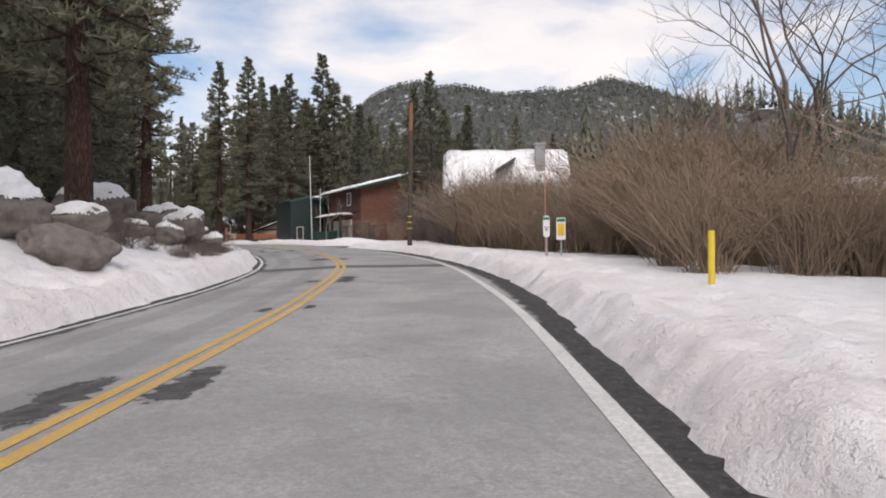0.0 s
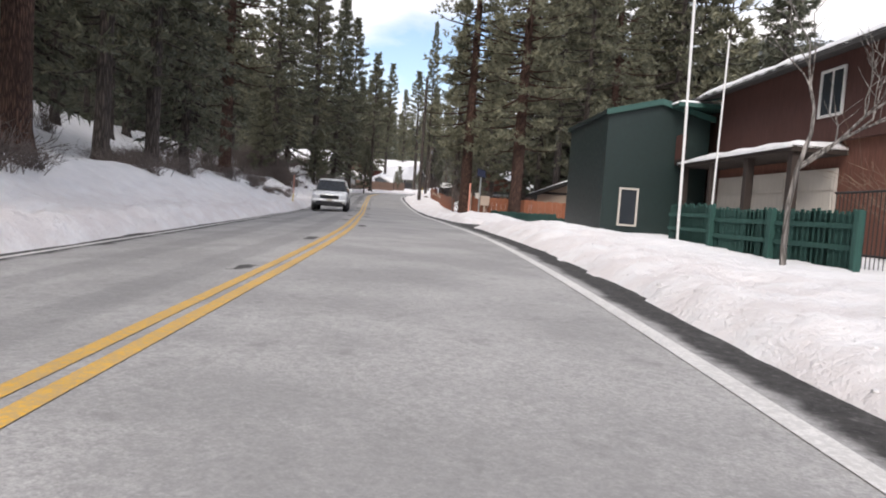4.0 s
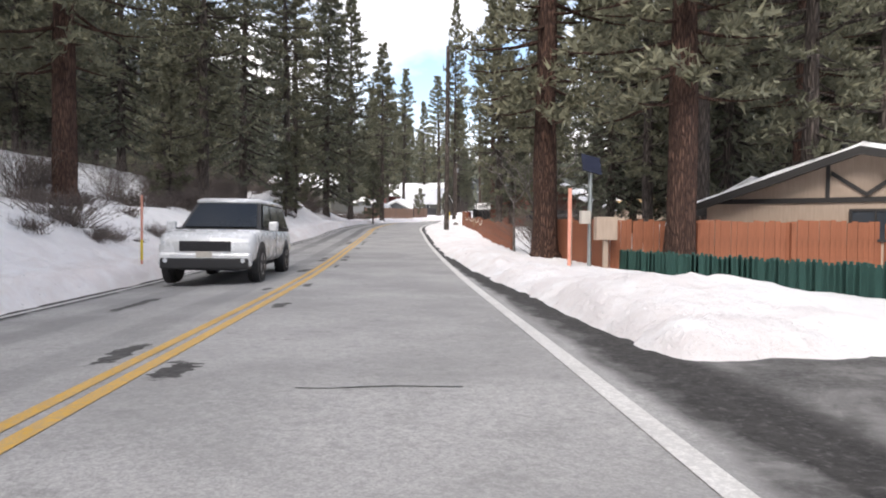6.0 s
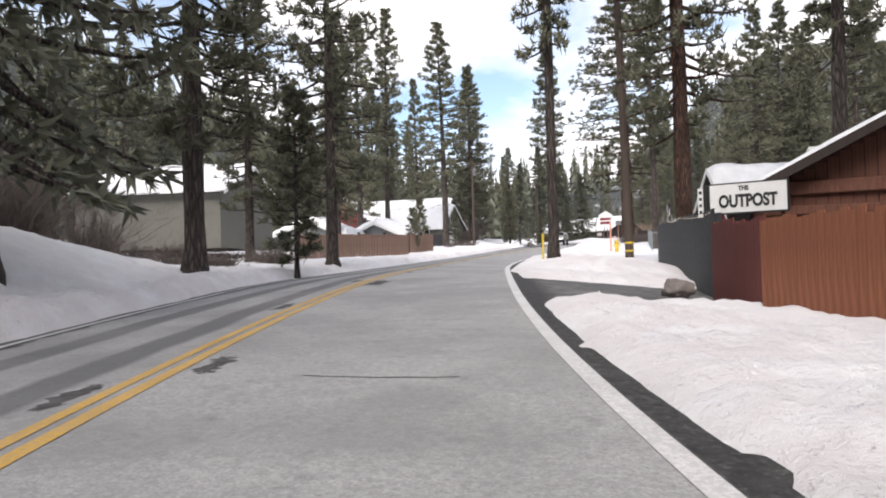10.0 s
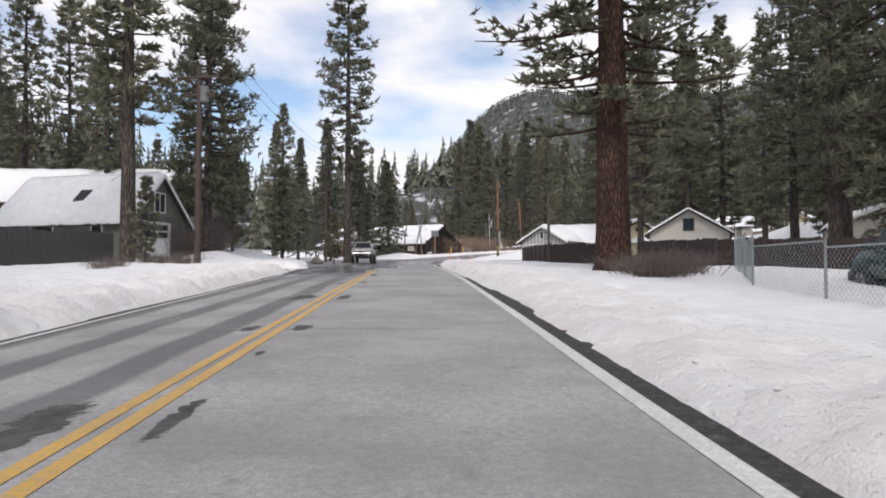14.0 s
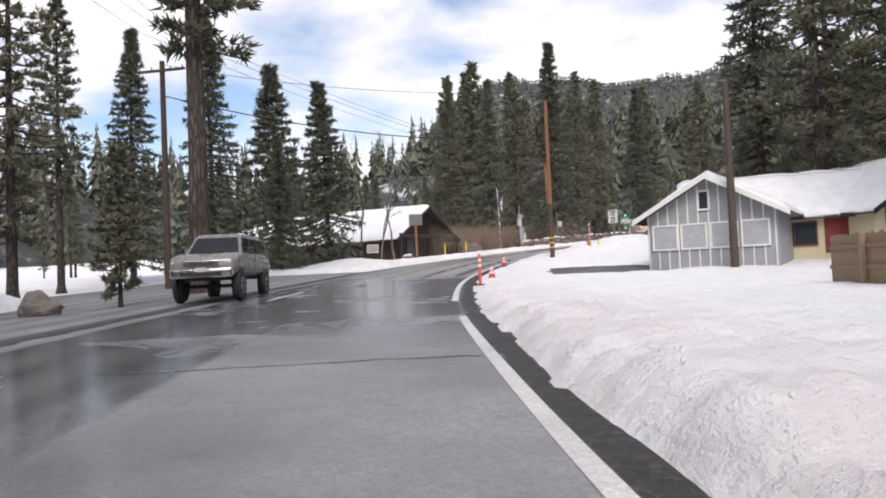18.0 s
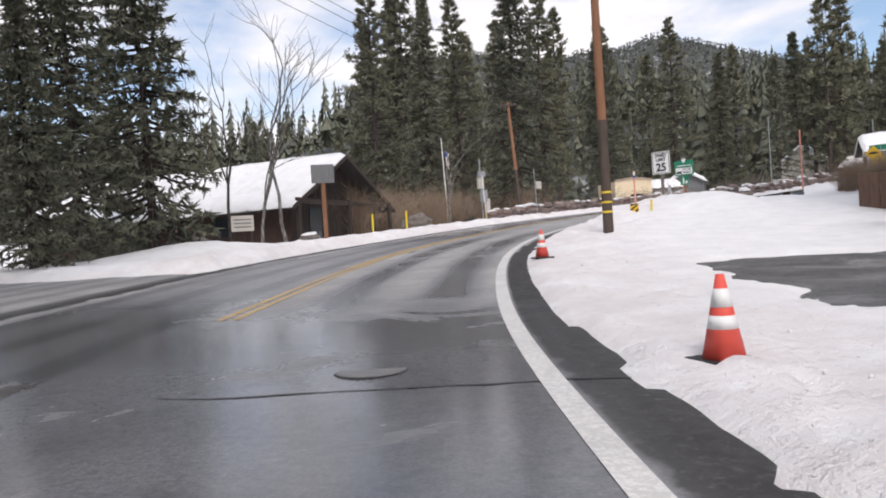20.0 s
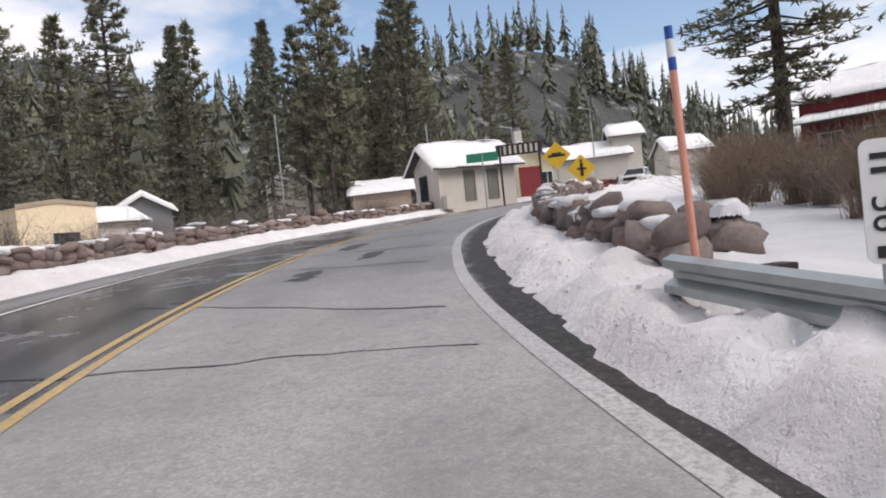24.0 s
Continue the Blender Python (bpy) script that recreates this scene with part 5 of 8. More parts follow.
for y0 in (2.4, 4.8, 7.2, 9.6):
    part("porch_post", box(-1.42, y0 - 0.11, -0.5, -1.2, y0 + 0.11, 2.62), DARK_WOOD, lodge)
# road-facing wall gets darker boards; its shade is put into their colour
part("upper_siding", box(-0.16, 0.02, 3.0, -0.02, 9.58, 5.3), RED_BROWN, lodge, "upper storey boarding with the road side's shade put into its red-brown")
window(lodge, -0.16, 2.9, 3.75, 0.95, 1.15, "-x", WHITE_TRIM, 1)
part("balcony_deck", box(-1.4, 9.8, 2.75, 3.0, 12.6, 2.95), DARK_WOOD, lodge)
part("balcony_rail", box(-1.4, 9.8, 2.95, -1.28, 12.6, 3.85), RED_BROWN, lodge)
part("balcony_roof", box(-1.7, 9.75, 4.85, 3.0, 12.9, 5.0), GREEN_TRIM, lodge)
roof_snow(lodge, (-1.75, 9.8, 5.01), (-1.75, 12.9, 5.01), (3.0, 12.9, 5.05), (3.0, 9.8, 5.05), 0.16, 4)
part("balcony_wall", box(0.2, 9.7, 0.0, 0.35, 12.9, 4.85), RED_BROWN, lodge)
wing = house("lodge_wing", "dark green clad box-like wing of the lodge", (-24.2, 80.5), 2.4, 33.0, 3.9, 6.0, 4.5, 5.0, GREEN_ROOF, roof=GREEN_ROOF, trim=GREEN_TRIM, snow=0, over=0.12)
window(wing, 1.0, -0.02, 0.4, 0.6, 1.3, "y", OFF_WHITE, 0)

# white-roofed cabin behind the willows
cabin = house("cabin", "steep-roofed mountain cabin under thick snow with a pale chimney", (-5.4, 61.8), 1.5, 2.0, 9.0, 8.0, 3.6, 8.0, DARK_WOOD, across=True, over=0.7, snow=0.3, trim=OFF_WHITE)
part("chimney", box(6.9, 2.2, 2.0, 7.7, 3.0, 8.6, bevel=0.03), PALE_GREY, cabin)
part("chimney_cap", box(6.8, 2.1, 8.6, 7.8, 3.1, 8.75), PALE_GREY, cabin)
part("dormer_roof", slab([(3.6, -0.5, 6.2), (5.2, 0.8, 7.3), (5.2, 3.6, 7.3), (3.6, 3.6, 6.2)], 0.12), SHINGLE, cabin)
house("neighbour_house", "low pale house with a snowy roof behind bare willows", (10.5, 52.0), 0.8, 8.0, 9.0, 6.0, 2.4, 4.6, OFF_WHITE, across=True, snow=0.3)
house("neighbour_house", "low brown house with a snowy roof behind bare willows", (22.0, 47.0), 0.6, -6.0, 8.0, 6.0, 2.2, 3.9, TAN, across=True, snow=0.3)

# house behind the orange fence
fence_house = house("bungalow", "tan bungalow with black timber trim and a snowy low roof", (-34.2, 98.2), 2.35, -4.0, 7.0, 11.0, 1.9, 3.3, TAN, trim=BLACK_TRIM, split=0.58, over=0.6, snow=0.16, eave2=2.6)
for x0, z0, x1, z1 in ((0.0, 2.0, 7.2, 2.14), (3.2, 2.1, 3.3, 3.2), (4.9, 2.1, 5.0, 3.0)):
    part("timber_trim", box(x0, -0.06, z0, x1, 0, z1), BLACK_TRIM, fence_house)
for sgn in (-1, 1):
    part("king_brace", slab([(4.18, -0.05, 2.14), (4.18 + sgn * 0.85, -0.05, 2.75), (4.18 + sgn * 0.85, -0.05, 2.88), (4.18, -0.05, 2.27)], 0.05), BLACK_TRIM, fence_house)
window(fence_house, 4.4, -0.02, 1.0, 1.1, 0.75, "y", BLACK_TRIM, 1)
part("chimney_pipe", rod((3.1, 5, 3.2), (3.1, 5, 4.6), 0.12), BLACK_TRIM, fence_house)
house("shed", "small brown shed with a snowy roof behind the fence", (-36.5, 108.0), 2.6, -6.0, 4.2, 4.2, 1.8, 3.0, RED_BROWN, snow=0.2)
house("barn", "brown timber barn with a snowy roof behind the fence", (-31.5, 113.5), 3.0, -4.0, 6.0, 7.0, 2.2, 3.7, RED_BROWN, snow=0.2, siding="board")

# tavern with a timbered gable
tavern = house("tavern", "brown timbered tavern with a wide snowy gable and string lights", (-62.0, 135.4), 4.1, 8.0, 9.4, 12.0, 2.1, 4.5, RED_BROWN, trim=DARK_WOOD, over=0.7, snow=0.14, siding="board", gable=BROWN)
part("beam", box(-0.1, -0.16, 2.0, 9.5, 0.0, 2.3, bevel=0.03), BROWN, tavern)
part("beam", box(-0.1, -0.14, 1.55, 9.5, 0.0, 1.75, bevel=0.03), BROWN, tavern)
# a dark glass sheet stands in for the shade inside the open porch
part("porch_opening", box(3.6, -0.08, 0.2, 9.0, -0.02, 1.5), GLASS, tavern, "dark sheet in place of the shade inside the open porch")
part("counter", box(5.4, -0.18, 0.9, 8.6, -0.06, 1.2), PALE_GREY, tavern)
part("vent_box", box(1.6, 6, 2.8, 2.6, 7, 3.9), WHITE_TRIM, tavern)

# red gabled cottage with white trim
barn = house("cottage", "red gabled cottage with white trim under a steep snowy roof", (-66.35, 151.2), 4.6, -53.0, 3.5, 7.0, 1.5, 3.85, BARN_RED, trim=WHITE_TRIM, over=0.4, snow=0.18)
part("porch_band", box(0.1, -0.12, 1.2, 3.4, 0.0, 1.42), WHITE_TRIM, barn)
part("lower_wall", box(0.1, -0.08, -0.4, 3.4, -0.01, 1.2), PALE_GREY, barn)
window(barn, 0.95, -0.08, 0.4, 0.7, 0.65, "y", WHITE_TRIM, 1)
window(barn, 2.4, -0.08, 0.4, 0.7, 0.65, "y", WHITE_TRIM, 1)
part("attic_vent", box(1.52, -0.06, 2.7, 1.98, 0, 3.15, bevel=0.02), WHITE_TRIM, barn)
house("outbuilding", "low house with a broad ochre roof behind the board fence", (-66.0, 176.0), 5.6, -25.0, 12.0, 7.0, 1.6, 2.9, TAN, roof=plain("ochre_roof", (0.42, 0.28, 0.13), 0.8, vary=0.2), across=True, snow=0)

# houses on the hill side of the road
house("forest_house", "grey house with a snowy roof among the pines", (-99.5, 141.5), 6.6, 24.0, 9.0, 8.0, 2.7, 4.4, GREY_GREEN, across=True, snow=0.3)
for i, (x, y, w, zz, h) in enumerate(((-100.5, 158.5, 6.0, 5.7, 1.9), (-98.0, 165.0, 5.0, 5.9, 1.7))):
    house("shed", "low shed buried under thick snow behind the fence", (x, y), zz, 20.0 - i * 7, w, 5.0, h - 0.4, h + 0.7, GREY, snow=0.45, over=0.3)
garage = house("garage", "grey-green garage with white doors and a skylight in its snowy roof", (-115.2, 193.0), 7.3, -3.1, 9.8, 5.2, 2.15, 4.9, GREY_GREEN, across=True, over=0.4, snow=0.18, siding="")
for k in range(9):
    part("siding_board", box(0.05, -0.03, k * 0.235, 9.75, 0, k * 0.235 + 0.22), GREY_GREEN, garage)
for k in range(19):
    half = 2.6 if k * 0.25 < 2.15 else 2.6 * (4.9 - k * 0.25) / 2.75
    part("siding_board", box(9.8, 2.6 - half + 0.02, k * 0.25, 9.835, 2.6 + half - 0.02, k * 0.25 + 0.235), GREY_GREEN, garage)
d_ = part("garage_door", box(9.835, 1.2, 0.0, 9.89, 3.6, 2.1), WHITE_TRIM, garage, "white panelled garage door")
for r_i in range(2):
    for c_i in range(2):
        part("door_pane", box(9.885, 1.4 + c_i * 1.05, 1.15 + r_i * 0.45, 9.90, 2.25 + c_i * 1.05, 1.5 + r_i * 0.45), GLASS, d_)
window(garage, 9.835, 2.6, 2.75, 0.9, 1.1, "x", WHITE_TRIM, 1)
window(garage, 3.6, -0.03, 1.3, 1.6, 0.45, "y", WHITE_TRIM, 0)
window(garage, 7.6, -0.03, 1.2, 0.7, 0.55, "y", WHITE_TRIM, 0)
sky_l = part("skylight", slab([(5.0, 0.9, 3.30), (5.8, 0.9, 3.30), (5.8, 1.6, 4.04), (5.0, 1.6, 4.04)], 0.12), BLACK_TRIM, garage)
part("pane", slab([(5.08, 0.96, 3.47), (5.72, 0.96, 3.47), (5.72, 1.54, 4.08), (5.08, 1.54, 4.08)], 0.012), GLASS, sky_l)
chalet = house("chalet", "dark red chalet with a balcony and snowy roofs", (-125.0, 199.5), 6.9, 14.5, 13.5, 9.0, 4.9, 7.4, wood("chalet_red", (0.15, 0.05, 0.04)), across=True, over=0.8, snow=0.25, trim=DARK_WOOD)
house("chalet_gable", "dark red front gable of the chalet with paired windows", (-127.5, 197.0), 6.9, 14.5, 5.0, 5.0, 5.2, 7.6, BARN_RED, trim=RED_BROWN, over=0.5, snow=0.25)
chalet_wing = house("chalet_wing", "dark red lower wing with a balcony and garage door", (-119.5, 207.8), 6.9, 14.5, 8.2, 6.4, 2.75, 2.9, wood("wing_red", (0.12, 0.052, 0.055)), across=True, over=0.25, snow=0.0, trim=DARK_WOOD)
part("deck", box(-0.2, -1.0, 2.95, 9.0, 7.0, 3.12), DARK_WOOD, chalet_wing)
part("deck_snow", box(-0.1, -0.9, 3.12, 8.9, 6.9, 3.24, bevel=0.04), ROOF_SNOW, chalet_wing, "snow lying on the deck")
part("rail_top", box(-0.2, -1.05, 4.05, 9.05, -0.95, 4.13), DARK_WOOD, chalet_wing)
part("rail_top", box(8.97, -1.0, 4.05, 9.07, 7.0, 4.13), DARK_WOOD, chalet_wing)
for k in range(19):
    part("baluster", box(-0.18 + k * 0.51, -1.03, 2.9, -0.10 + k * 0.51, -0.97, 4.05), DARK_WOOD, chalet_wing)
for k in range(15):
    part("baluster", box(8.98, -0.9 + k * 0.55, 2.9, 9.05, -0.83 + k * 0.55, 4.05), DARK_WOOD, chalet_wing)
part("garage_door", box(8.2, 0.5, 0, 8.26, 2.9, 2.2), DARK_WOOD, chalet_wing, "dark closed garage door")
window(chalet_wing, 8.2, 4.6, 1.0, 1.1, 1.2, "x", DARK_WOOD, 0, pane=CURTAIN)
window(chalet_wing, 6.6, -0.02, 1.0, 1.0, 1.2, "y", DARK_WOOD, 0, pane=CURTAIN)
part("door", box(4.2, -0.06, 0, 5.3, 0, 2.1), DARK_WOOD, chalet_wing)

# grey and cream cottage behind the dark fence
hut = house("cottage", "grey board-and-batten cottage with a row of windows and a snowy roof", (-87.1, 233.6), 7.7, -24.0, 5.2, 9.0, 2.15, 3.6, PALE_GREY, trim=WHITE_TRIM, over=0.5, snow=0.16, siding="batten", gable=WHITE_TRIM)
for k in range(4):
    window(hut, 0.75 + k * 1.2, -0.03, 0.75, 0.95, 0.95, "y", WHITE_TRIM, 0, pane=CURTAIN)
window(hut, 2.4, -0.03, 2.35, 0.35, 0.7, "y", WHITE_TRIM, 0)
main = house("cottage_main", "cream cottage body with a long snowy roof and dark eaves", (-85.0, 235.2), 7.7, -6.0, 12.0, 6.5, 2.0, 3.9, CREAM, across=True, over=0.4, snow=0.16, trim=BLACK_TRIM)
for x0 in (1.2, 3.6):
    window(main, x0 + 0.6, -0.02, 0.7, 1.7, 0.9, "y", BROWN, 1)
part("red_door", box(5.4, -0.06, 0.3, 6.6, -0.01, 2.0), BARN_RED, main)
end = house("cottage_end", "cream gable end of the cottage with a louvred vent", (-78.2, 233.2), 7.7, 22.0, 7.0, 7.0, 2.1, 4.2, CREAM, over=0.5, snow=0.16, trim=BLACK_TRIM)
part("vent", box(3.35, -0.06, 3.1, 3.75, 0, 3.5), BLACK_TRIM, end)
part("downpipe", rod((3.0, -0.08, 0), (3.0, -0.08, 3.0), 0.05), CREAM, end)
part("utility_box", box(0.5, -0.3, 1.3, 1.3, 0, 2.1), GREY, end)
white_house = house("house", "white gabled house with a dark attic window behind the fence", (-74.5, 222.0), 7.8, -8.0, 6.6, 8.0, 2.0, 4.0, OFF_WHITE, over=0.4, snow=0.2, trim=BLACK_TRIM)
window(white_house, 3.3, -0.02, 2.3, 0.8, 0.95, "y", BLACK_TRIM, 0)
part("stove_pipe", rod((1.2, 2, 2.6), (1.2, 2, 4.4), 0.08), BLACK_TRIM, white_house)
house("house", "white low house with a snowy roof at the forest edge", (-62.0, 214.0), 7.6, -12.0, 7.0, 7.0, 2.2, 3.6, OFF_WHITE, snow=0.3)
house("house", "pale house with a snowy roof at the forest edge", (-58.0, 196.0), 7.2, 10.0, 9.0, 7.0, 2.4, 4.0, PALE_GREY, across=True, snow=0.3)

# brown timber cabin at the side road
tcabin = house("log_cabin", "long dark brown timber cabin with a snowy roof and porch", (-124.5, 267.6), 8.7, -22.0, 21.0, 8.2, 2.6, 5.0, wood("cabin_brown", (0.085, 0.055, 0.045)), across=True, over=1.0, snow=0.22, trim=DARK_WOOD)
for k in range(31):
    x0 = 0.05 + k * 0.27
    top = 2.6 + 2.4 * (1 - abs(x0 + 0.1 - 4.1) / 4.1)
    part("siding_board", box(21.0, x0, 0.0, 21.03, x0 + 0.25, top), DARK_WOOD, tcabin)
door(tcabin, 21.03, 2.4, 0.1, 1.6, 2.1, GLASS, "x")
part("porch_beam", box(21.9, -0.6, 2.3, 22.0, 8.8, 2.55), DARK_WOOD, tcabin)
for y0 in (-0.5, 4.1, 8.6):
    part("porch_post", box(21.85, y0 - 0.1, -0.5, 22.05, y0 + 0.1, 2.6), DARK_WOOD, tcabin)
window(tcabin, 21.03, 5.9, 0.9, 1.3, 1.2, "x", DARK_WOOD, 1)
for x0 in (16.5, 13.0, 9.0):
    window(tcabin, x0, -0.02, 0.9, 1.2, 1.0, "y", DARK_WOOD, 0)

# buildings in the village ahead
station_hall = house("service_building", "cream service building with a snowy hipped roof and tall windows", (-57.8, 293.4), 12.3, -18.0, 5.9, 3.9, 2.8, 4.1, OFF_WHITE, over=0.6, snow=0.3, across=True, trim=WHITE_TRIM)
for x0 in (2.3, 4.1):
    window(station_hall, x0, -0.02, 0.3, 0.7, 1.9, "y", GREY_GREEN, 0, pane=GREY_GREEN)
window(station_hall, -0.02, 2.4, 0.6, 1.1, 1.6, "-x", BLACK_TRIM, 1)
part("meter_box", box(0.1, -0.7, -0.2, 0.9, -0.1, 0.7), OFF_WHITE, station_hall)
fire = house("gabled_hall", "cream gabled hall with a tall chimney and a red door", (-43.3, 301.7), 13.0, -43.3, 5.4, 9.0, 3.2, 4.7, CREAM, over=0.4, snow=0.2, trim=GREY)
part("chimney", box(2.6, 2.5, 3.6, 3.3, 3.2, 6.2, bevel=0.04), OFF_WHITE, fire)
part("chimney_cap", rod((2.95, 2.85, 6.2), (2.95, 2.85, 6.55), 0.34, 0.3), GREY, fire)
part("red_door", box(2.4, -0.08, 0, 4.4, -0.01, 2.6), BARN_RED, fire)
window(fire, 4.9, -0.02, 1.0, 0.9, 1.0, "y", WHITE_TRIM, 1)
house("long_shed", "long white shed with a snowy roof", (-30.5, 306.0), 13.6, -55.0, 9.0, 6.0, 3.2, 4.6, OFF_WHITE, across=True, snow=0.3)
house("tower_shed", "tall white shed with a snowy roof", (-25.7, 300.3), 13.6, -50.0, 3.0, 4.0, 5.2, 6.2, OFF_WHITE, across=True, snow=0.3)
house("long_shed", "low pink-grey shed with a snowy roof", (-50.5, 313.0), 12.8, -40.0, 5.5, 5.0, 2.2, 3.2, TAN, across=True, snow=0.3)
house("house", "white gabled house among pines", (-53.5, 323.5), 13.2, -38.0, 5.0, 6.0, 3.6, 5.6, OFF_WHITE, snow=0.3)
tan_shed = house("flat_shed", "plain tan flat-fronted building with a dark window", (-80.5, 301.8), 11.7, 12.0, 4.3, 5.0, 2.6, 2.85, plain("tan_stucco", (0.78, 0.64, 0.44), 0.8, vary=0.15), snow=0, over=0.05, trim=TAN)
window(tan_shed, 2.5, -0.02, 0.3, 1.3, 0.75, "y", BLACK_TRIM, 1)
house("house", "low white cottage with a snowy roof beyond the wall", (-74.4, 309.0), 12.3, 2.0, 3.0, 5.0, 1.4, 2.2, OFF_WHITE, across=True, snow=0.3)
house("house", "dark cottage with a snowy porch roof beyond the wall", (-70.8, 316.4), 12.6, -20.0, 4.2, 6.0, 2.2, 3.4, GREY, snow=0.3)
shop = house("shop", "red two-storey shop with a green awning and snowy roof", (-33.8, 279.0), 12.9, -88.0, 14.0, 9.0, 4.4, 6.4, BARN_RED, across=True, snow=0.3)
part("awning", slab([(0, -2.2, 2.6), (14, -2.2, 2.6), (14, 0, 3.2), (0, 0, 3.2)], 0.12), GREEN_TRIM, shop)
roof_snow(shop, (0, -2.2, 2.75), (14, -2.2, 2.75), (14, 0, 3.35), (0, 0, 3.35), 0.15, 5)
for x0 in (2, 5, 8, 11):
    window(shop, x0, -0.02, 0.6, 1.6, 1.3, "y", WHITE_TRIM, 1)
house("store", "white store with a snowy roof far in the village", (-10.5, 302.0), 14.6, -43.0, 5.0, 6.0, 3.0, 4.6, OFF_WHITE, across=True, snow=0.3)


# ---- fences ----
ORANGE = wood("orange_fence_wood", (0.30, 0.115, 0.062))
RED_FENCE = wood("red_fence_wood", (0.19, 0.055, 0.045))
TAN_FENCE = wood("tan_fence_board", (0.30, 0.195, 0.145), 0.25)
DARK_FENCE = wood("dark_fence_wood", (0.075, 0.055, 0.052), 0.35)
GREEN_FENCE = wood("green_fence_wood", (0.035, 0.095, 0.08), 0.3)
RAW_FENCE = wood("weathered_fence_wood", (0.34, 0.24, 0.155), 0.4)
BLACK_FENCE = plain("black_fence_screen", (0.022, 0.024, 0.027), 0.7, vary=0.3)
BOARD_STOCK = {}


def board_mesh(mat, w, h, k, dog=False):
    key = (mat.name, w, h, k, dog)
    if key not in BOARD_STOCK:
        top = h + (0, 0.02, -0.015, 0.035)[k]
        bm = box(0.004, -0.012, -0.5, w - 0.004, 0.012, top)
        if dog:
            for v in bm.verts:
                if v.co.z > 0:
                    v.co.x = w / 2 + (v.co.x - w / 2) * 0.55
            box(0.004, -0.012, -0.5, w - 0.004, 0.012, top - 0.05, bm)
        me = bpy.data.meshes.new("board")
        bm.to_mesh(me)
        bm.free()
        me.materials.append(mat)
        BOARD_STOCK[key] = me
    return BOARD_STOCK[key]


def fence(points, height, mat, label, board=0.15, bay=2.4, post=None, cap=False, group="", category="fence", dog=False, lean=0.0, rail=True, name="fence", proud=0.0, up=0.0):
    """A board fence along (station, offset) points, bay by bay, each board an object of its own."""
    post = post or mat
    line = [spot(*p) for p in points]
    rng = random.Random(len(points) * 7 + int(height * 100))
    for a, b in zip(line, line[1:]):
        flat = Vector((b.x - a.x, b.y - a.y, 0))
        n = max(1, round(flat.length / bay))
        for i in range(n):
            p = a + (b - a) * (i / n)
            q = a + (b - a) * ((i + 1) / n)
            p.z, q.z = ground_at(p.x, p.y) + up, ground_at(q.x, q.y) + up
            way = Vector((q.x - p.x, q.y - p.y, 0))
            ob = thing(name, label, category, (p.x, p.y, min(p.z, q.z) - 0.05), math.degrees(math.atan2(way.y, way.x)), group or "fence bays")
            count = max(1, round(way.length / board))
            w = way.length / count
            for k in range(count):
                me = board_mesh(mat, round(w, 3), height, rng.randrange(4), dog)
                o = part("board", me, None, ob)
                o.matrix_basis = pose(k * w, proud * (k % 2), rng.uniform(-0.01, 0.01), 0, rng.uniform(-0.5, 0.5), 0)
            part("post", box(-0.06, 0.012, -0.6, 0.06, 0.13, height + (0.12 if cap else 0.0), bevel=0.01) if rail or cap else box(-0.06, -0.13, -0.6, 0.06, -0.014, height - 0.05, bevel=0.01), post, ob)
            if cap:
                part("post_cap", box(-0.09, -0.02, height + 0.12, 0.09, 0.16, height + 0.17, bevel=0.015), post, ob)
                part("top_rail", box(0, -0.03, height - 0.02, way.length, 0.06, height + 0.06, bevel=0.01), mat, ob)
            elif rail:
                for zz in (0.35, height - 0.3):
                    part("rail", box(0, 0.013, zz, way.length, 0.05, zz + 0.09), mat, ob)


ORANGE_WORDS = "rust-orange stained board fence rising out of roadside snow"
fence([(93.0, 7.6), (91.5, 30)], 1.35, ORANGE, ORANGE_WORDS, group="orange fence bays", rail=False)
fence([(93.0, 7.6), (98.5, 7.3)], 1.33, ORANGE, ORANGE_WORDS, group="orange fence bays", rail=False)
fence([(99.2, 7.6), (101.8, 7.6)], 1.1, DARK_FENCE, "dark weathered gap boards between orange fence panels", group="orange fence bays")
fence([(102.0, 6.6), (113.5, 6.9), (122.6, 7.4)], 1.10, ORANGE, ORANGE_WORDS, group="orange fence bays", rail=False)
fence([(122.6, 7.4), (129.4, 7.2)], 0.92, ORANGE, ORANGE_WORDS, group="orange fence bays", rail=False)
fence([(129.4, 7.2), (136.8, 6.9)], 1.25, ORANGE, ORANGE_WORDS, group="orange fence bays", rail=False)
fence([(136.9, 7.0), (141.0, 7.55)], 1.3, RED_FENCE, "dark red board fence panel beneath the tavern sign", group="red fence bays", bay=2.0, rail=False)
fence([(141.3, 7.7), (149.5, 8.8), (155.0, 9.4)], 1.5, BLACK_FENCE, "black screened fence with small string lights along its top", board=0.8, group="black fence bays", rail=False)
fence([(92.9, 8.0), (87.6, 9.2), (80.4, 9.6)], 0.58, GREEN_FENCE, "low dark green picket fence behind the snow heap", dog=True, group="green fence bays")
fence([(60.5, 8.6), (67.5, 8.4)], 1.0, GREEN_FENCE, "low dark green picket fence in front of the lodge", dog=True, group="green fence bays")
TAN_WORDS = "tan vertical-board fence with capped brown posts beyond the snow"
fence([(165.0, -9.4), (174.6, -5.9)], 1.45, TAN_FENCE, TAN_WORDS, cap=True, post=DARK_WOOD, group="tan fence bays", proud=0.02)
fence([(178.0, -7.0), (184.0, -7.0)], 1.45, TAN_FENCE, TAN_WORDS, cap=True, post=DARK_WOOD, group="tan fence bays", proud=0.02)
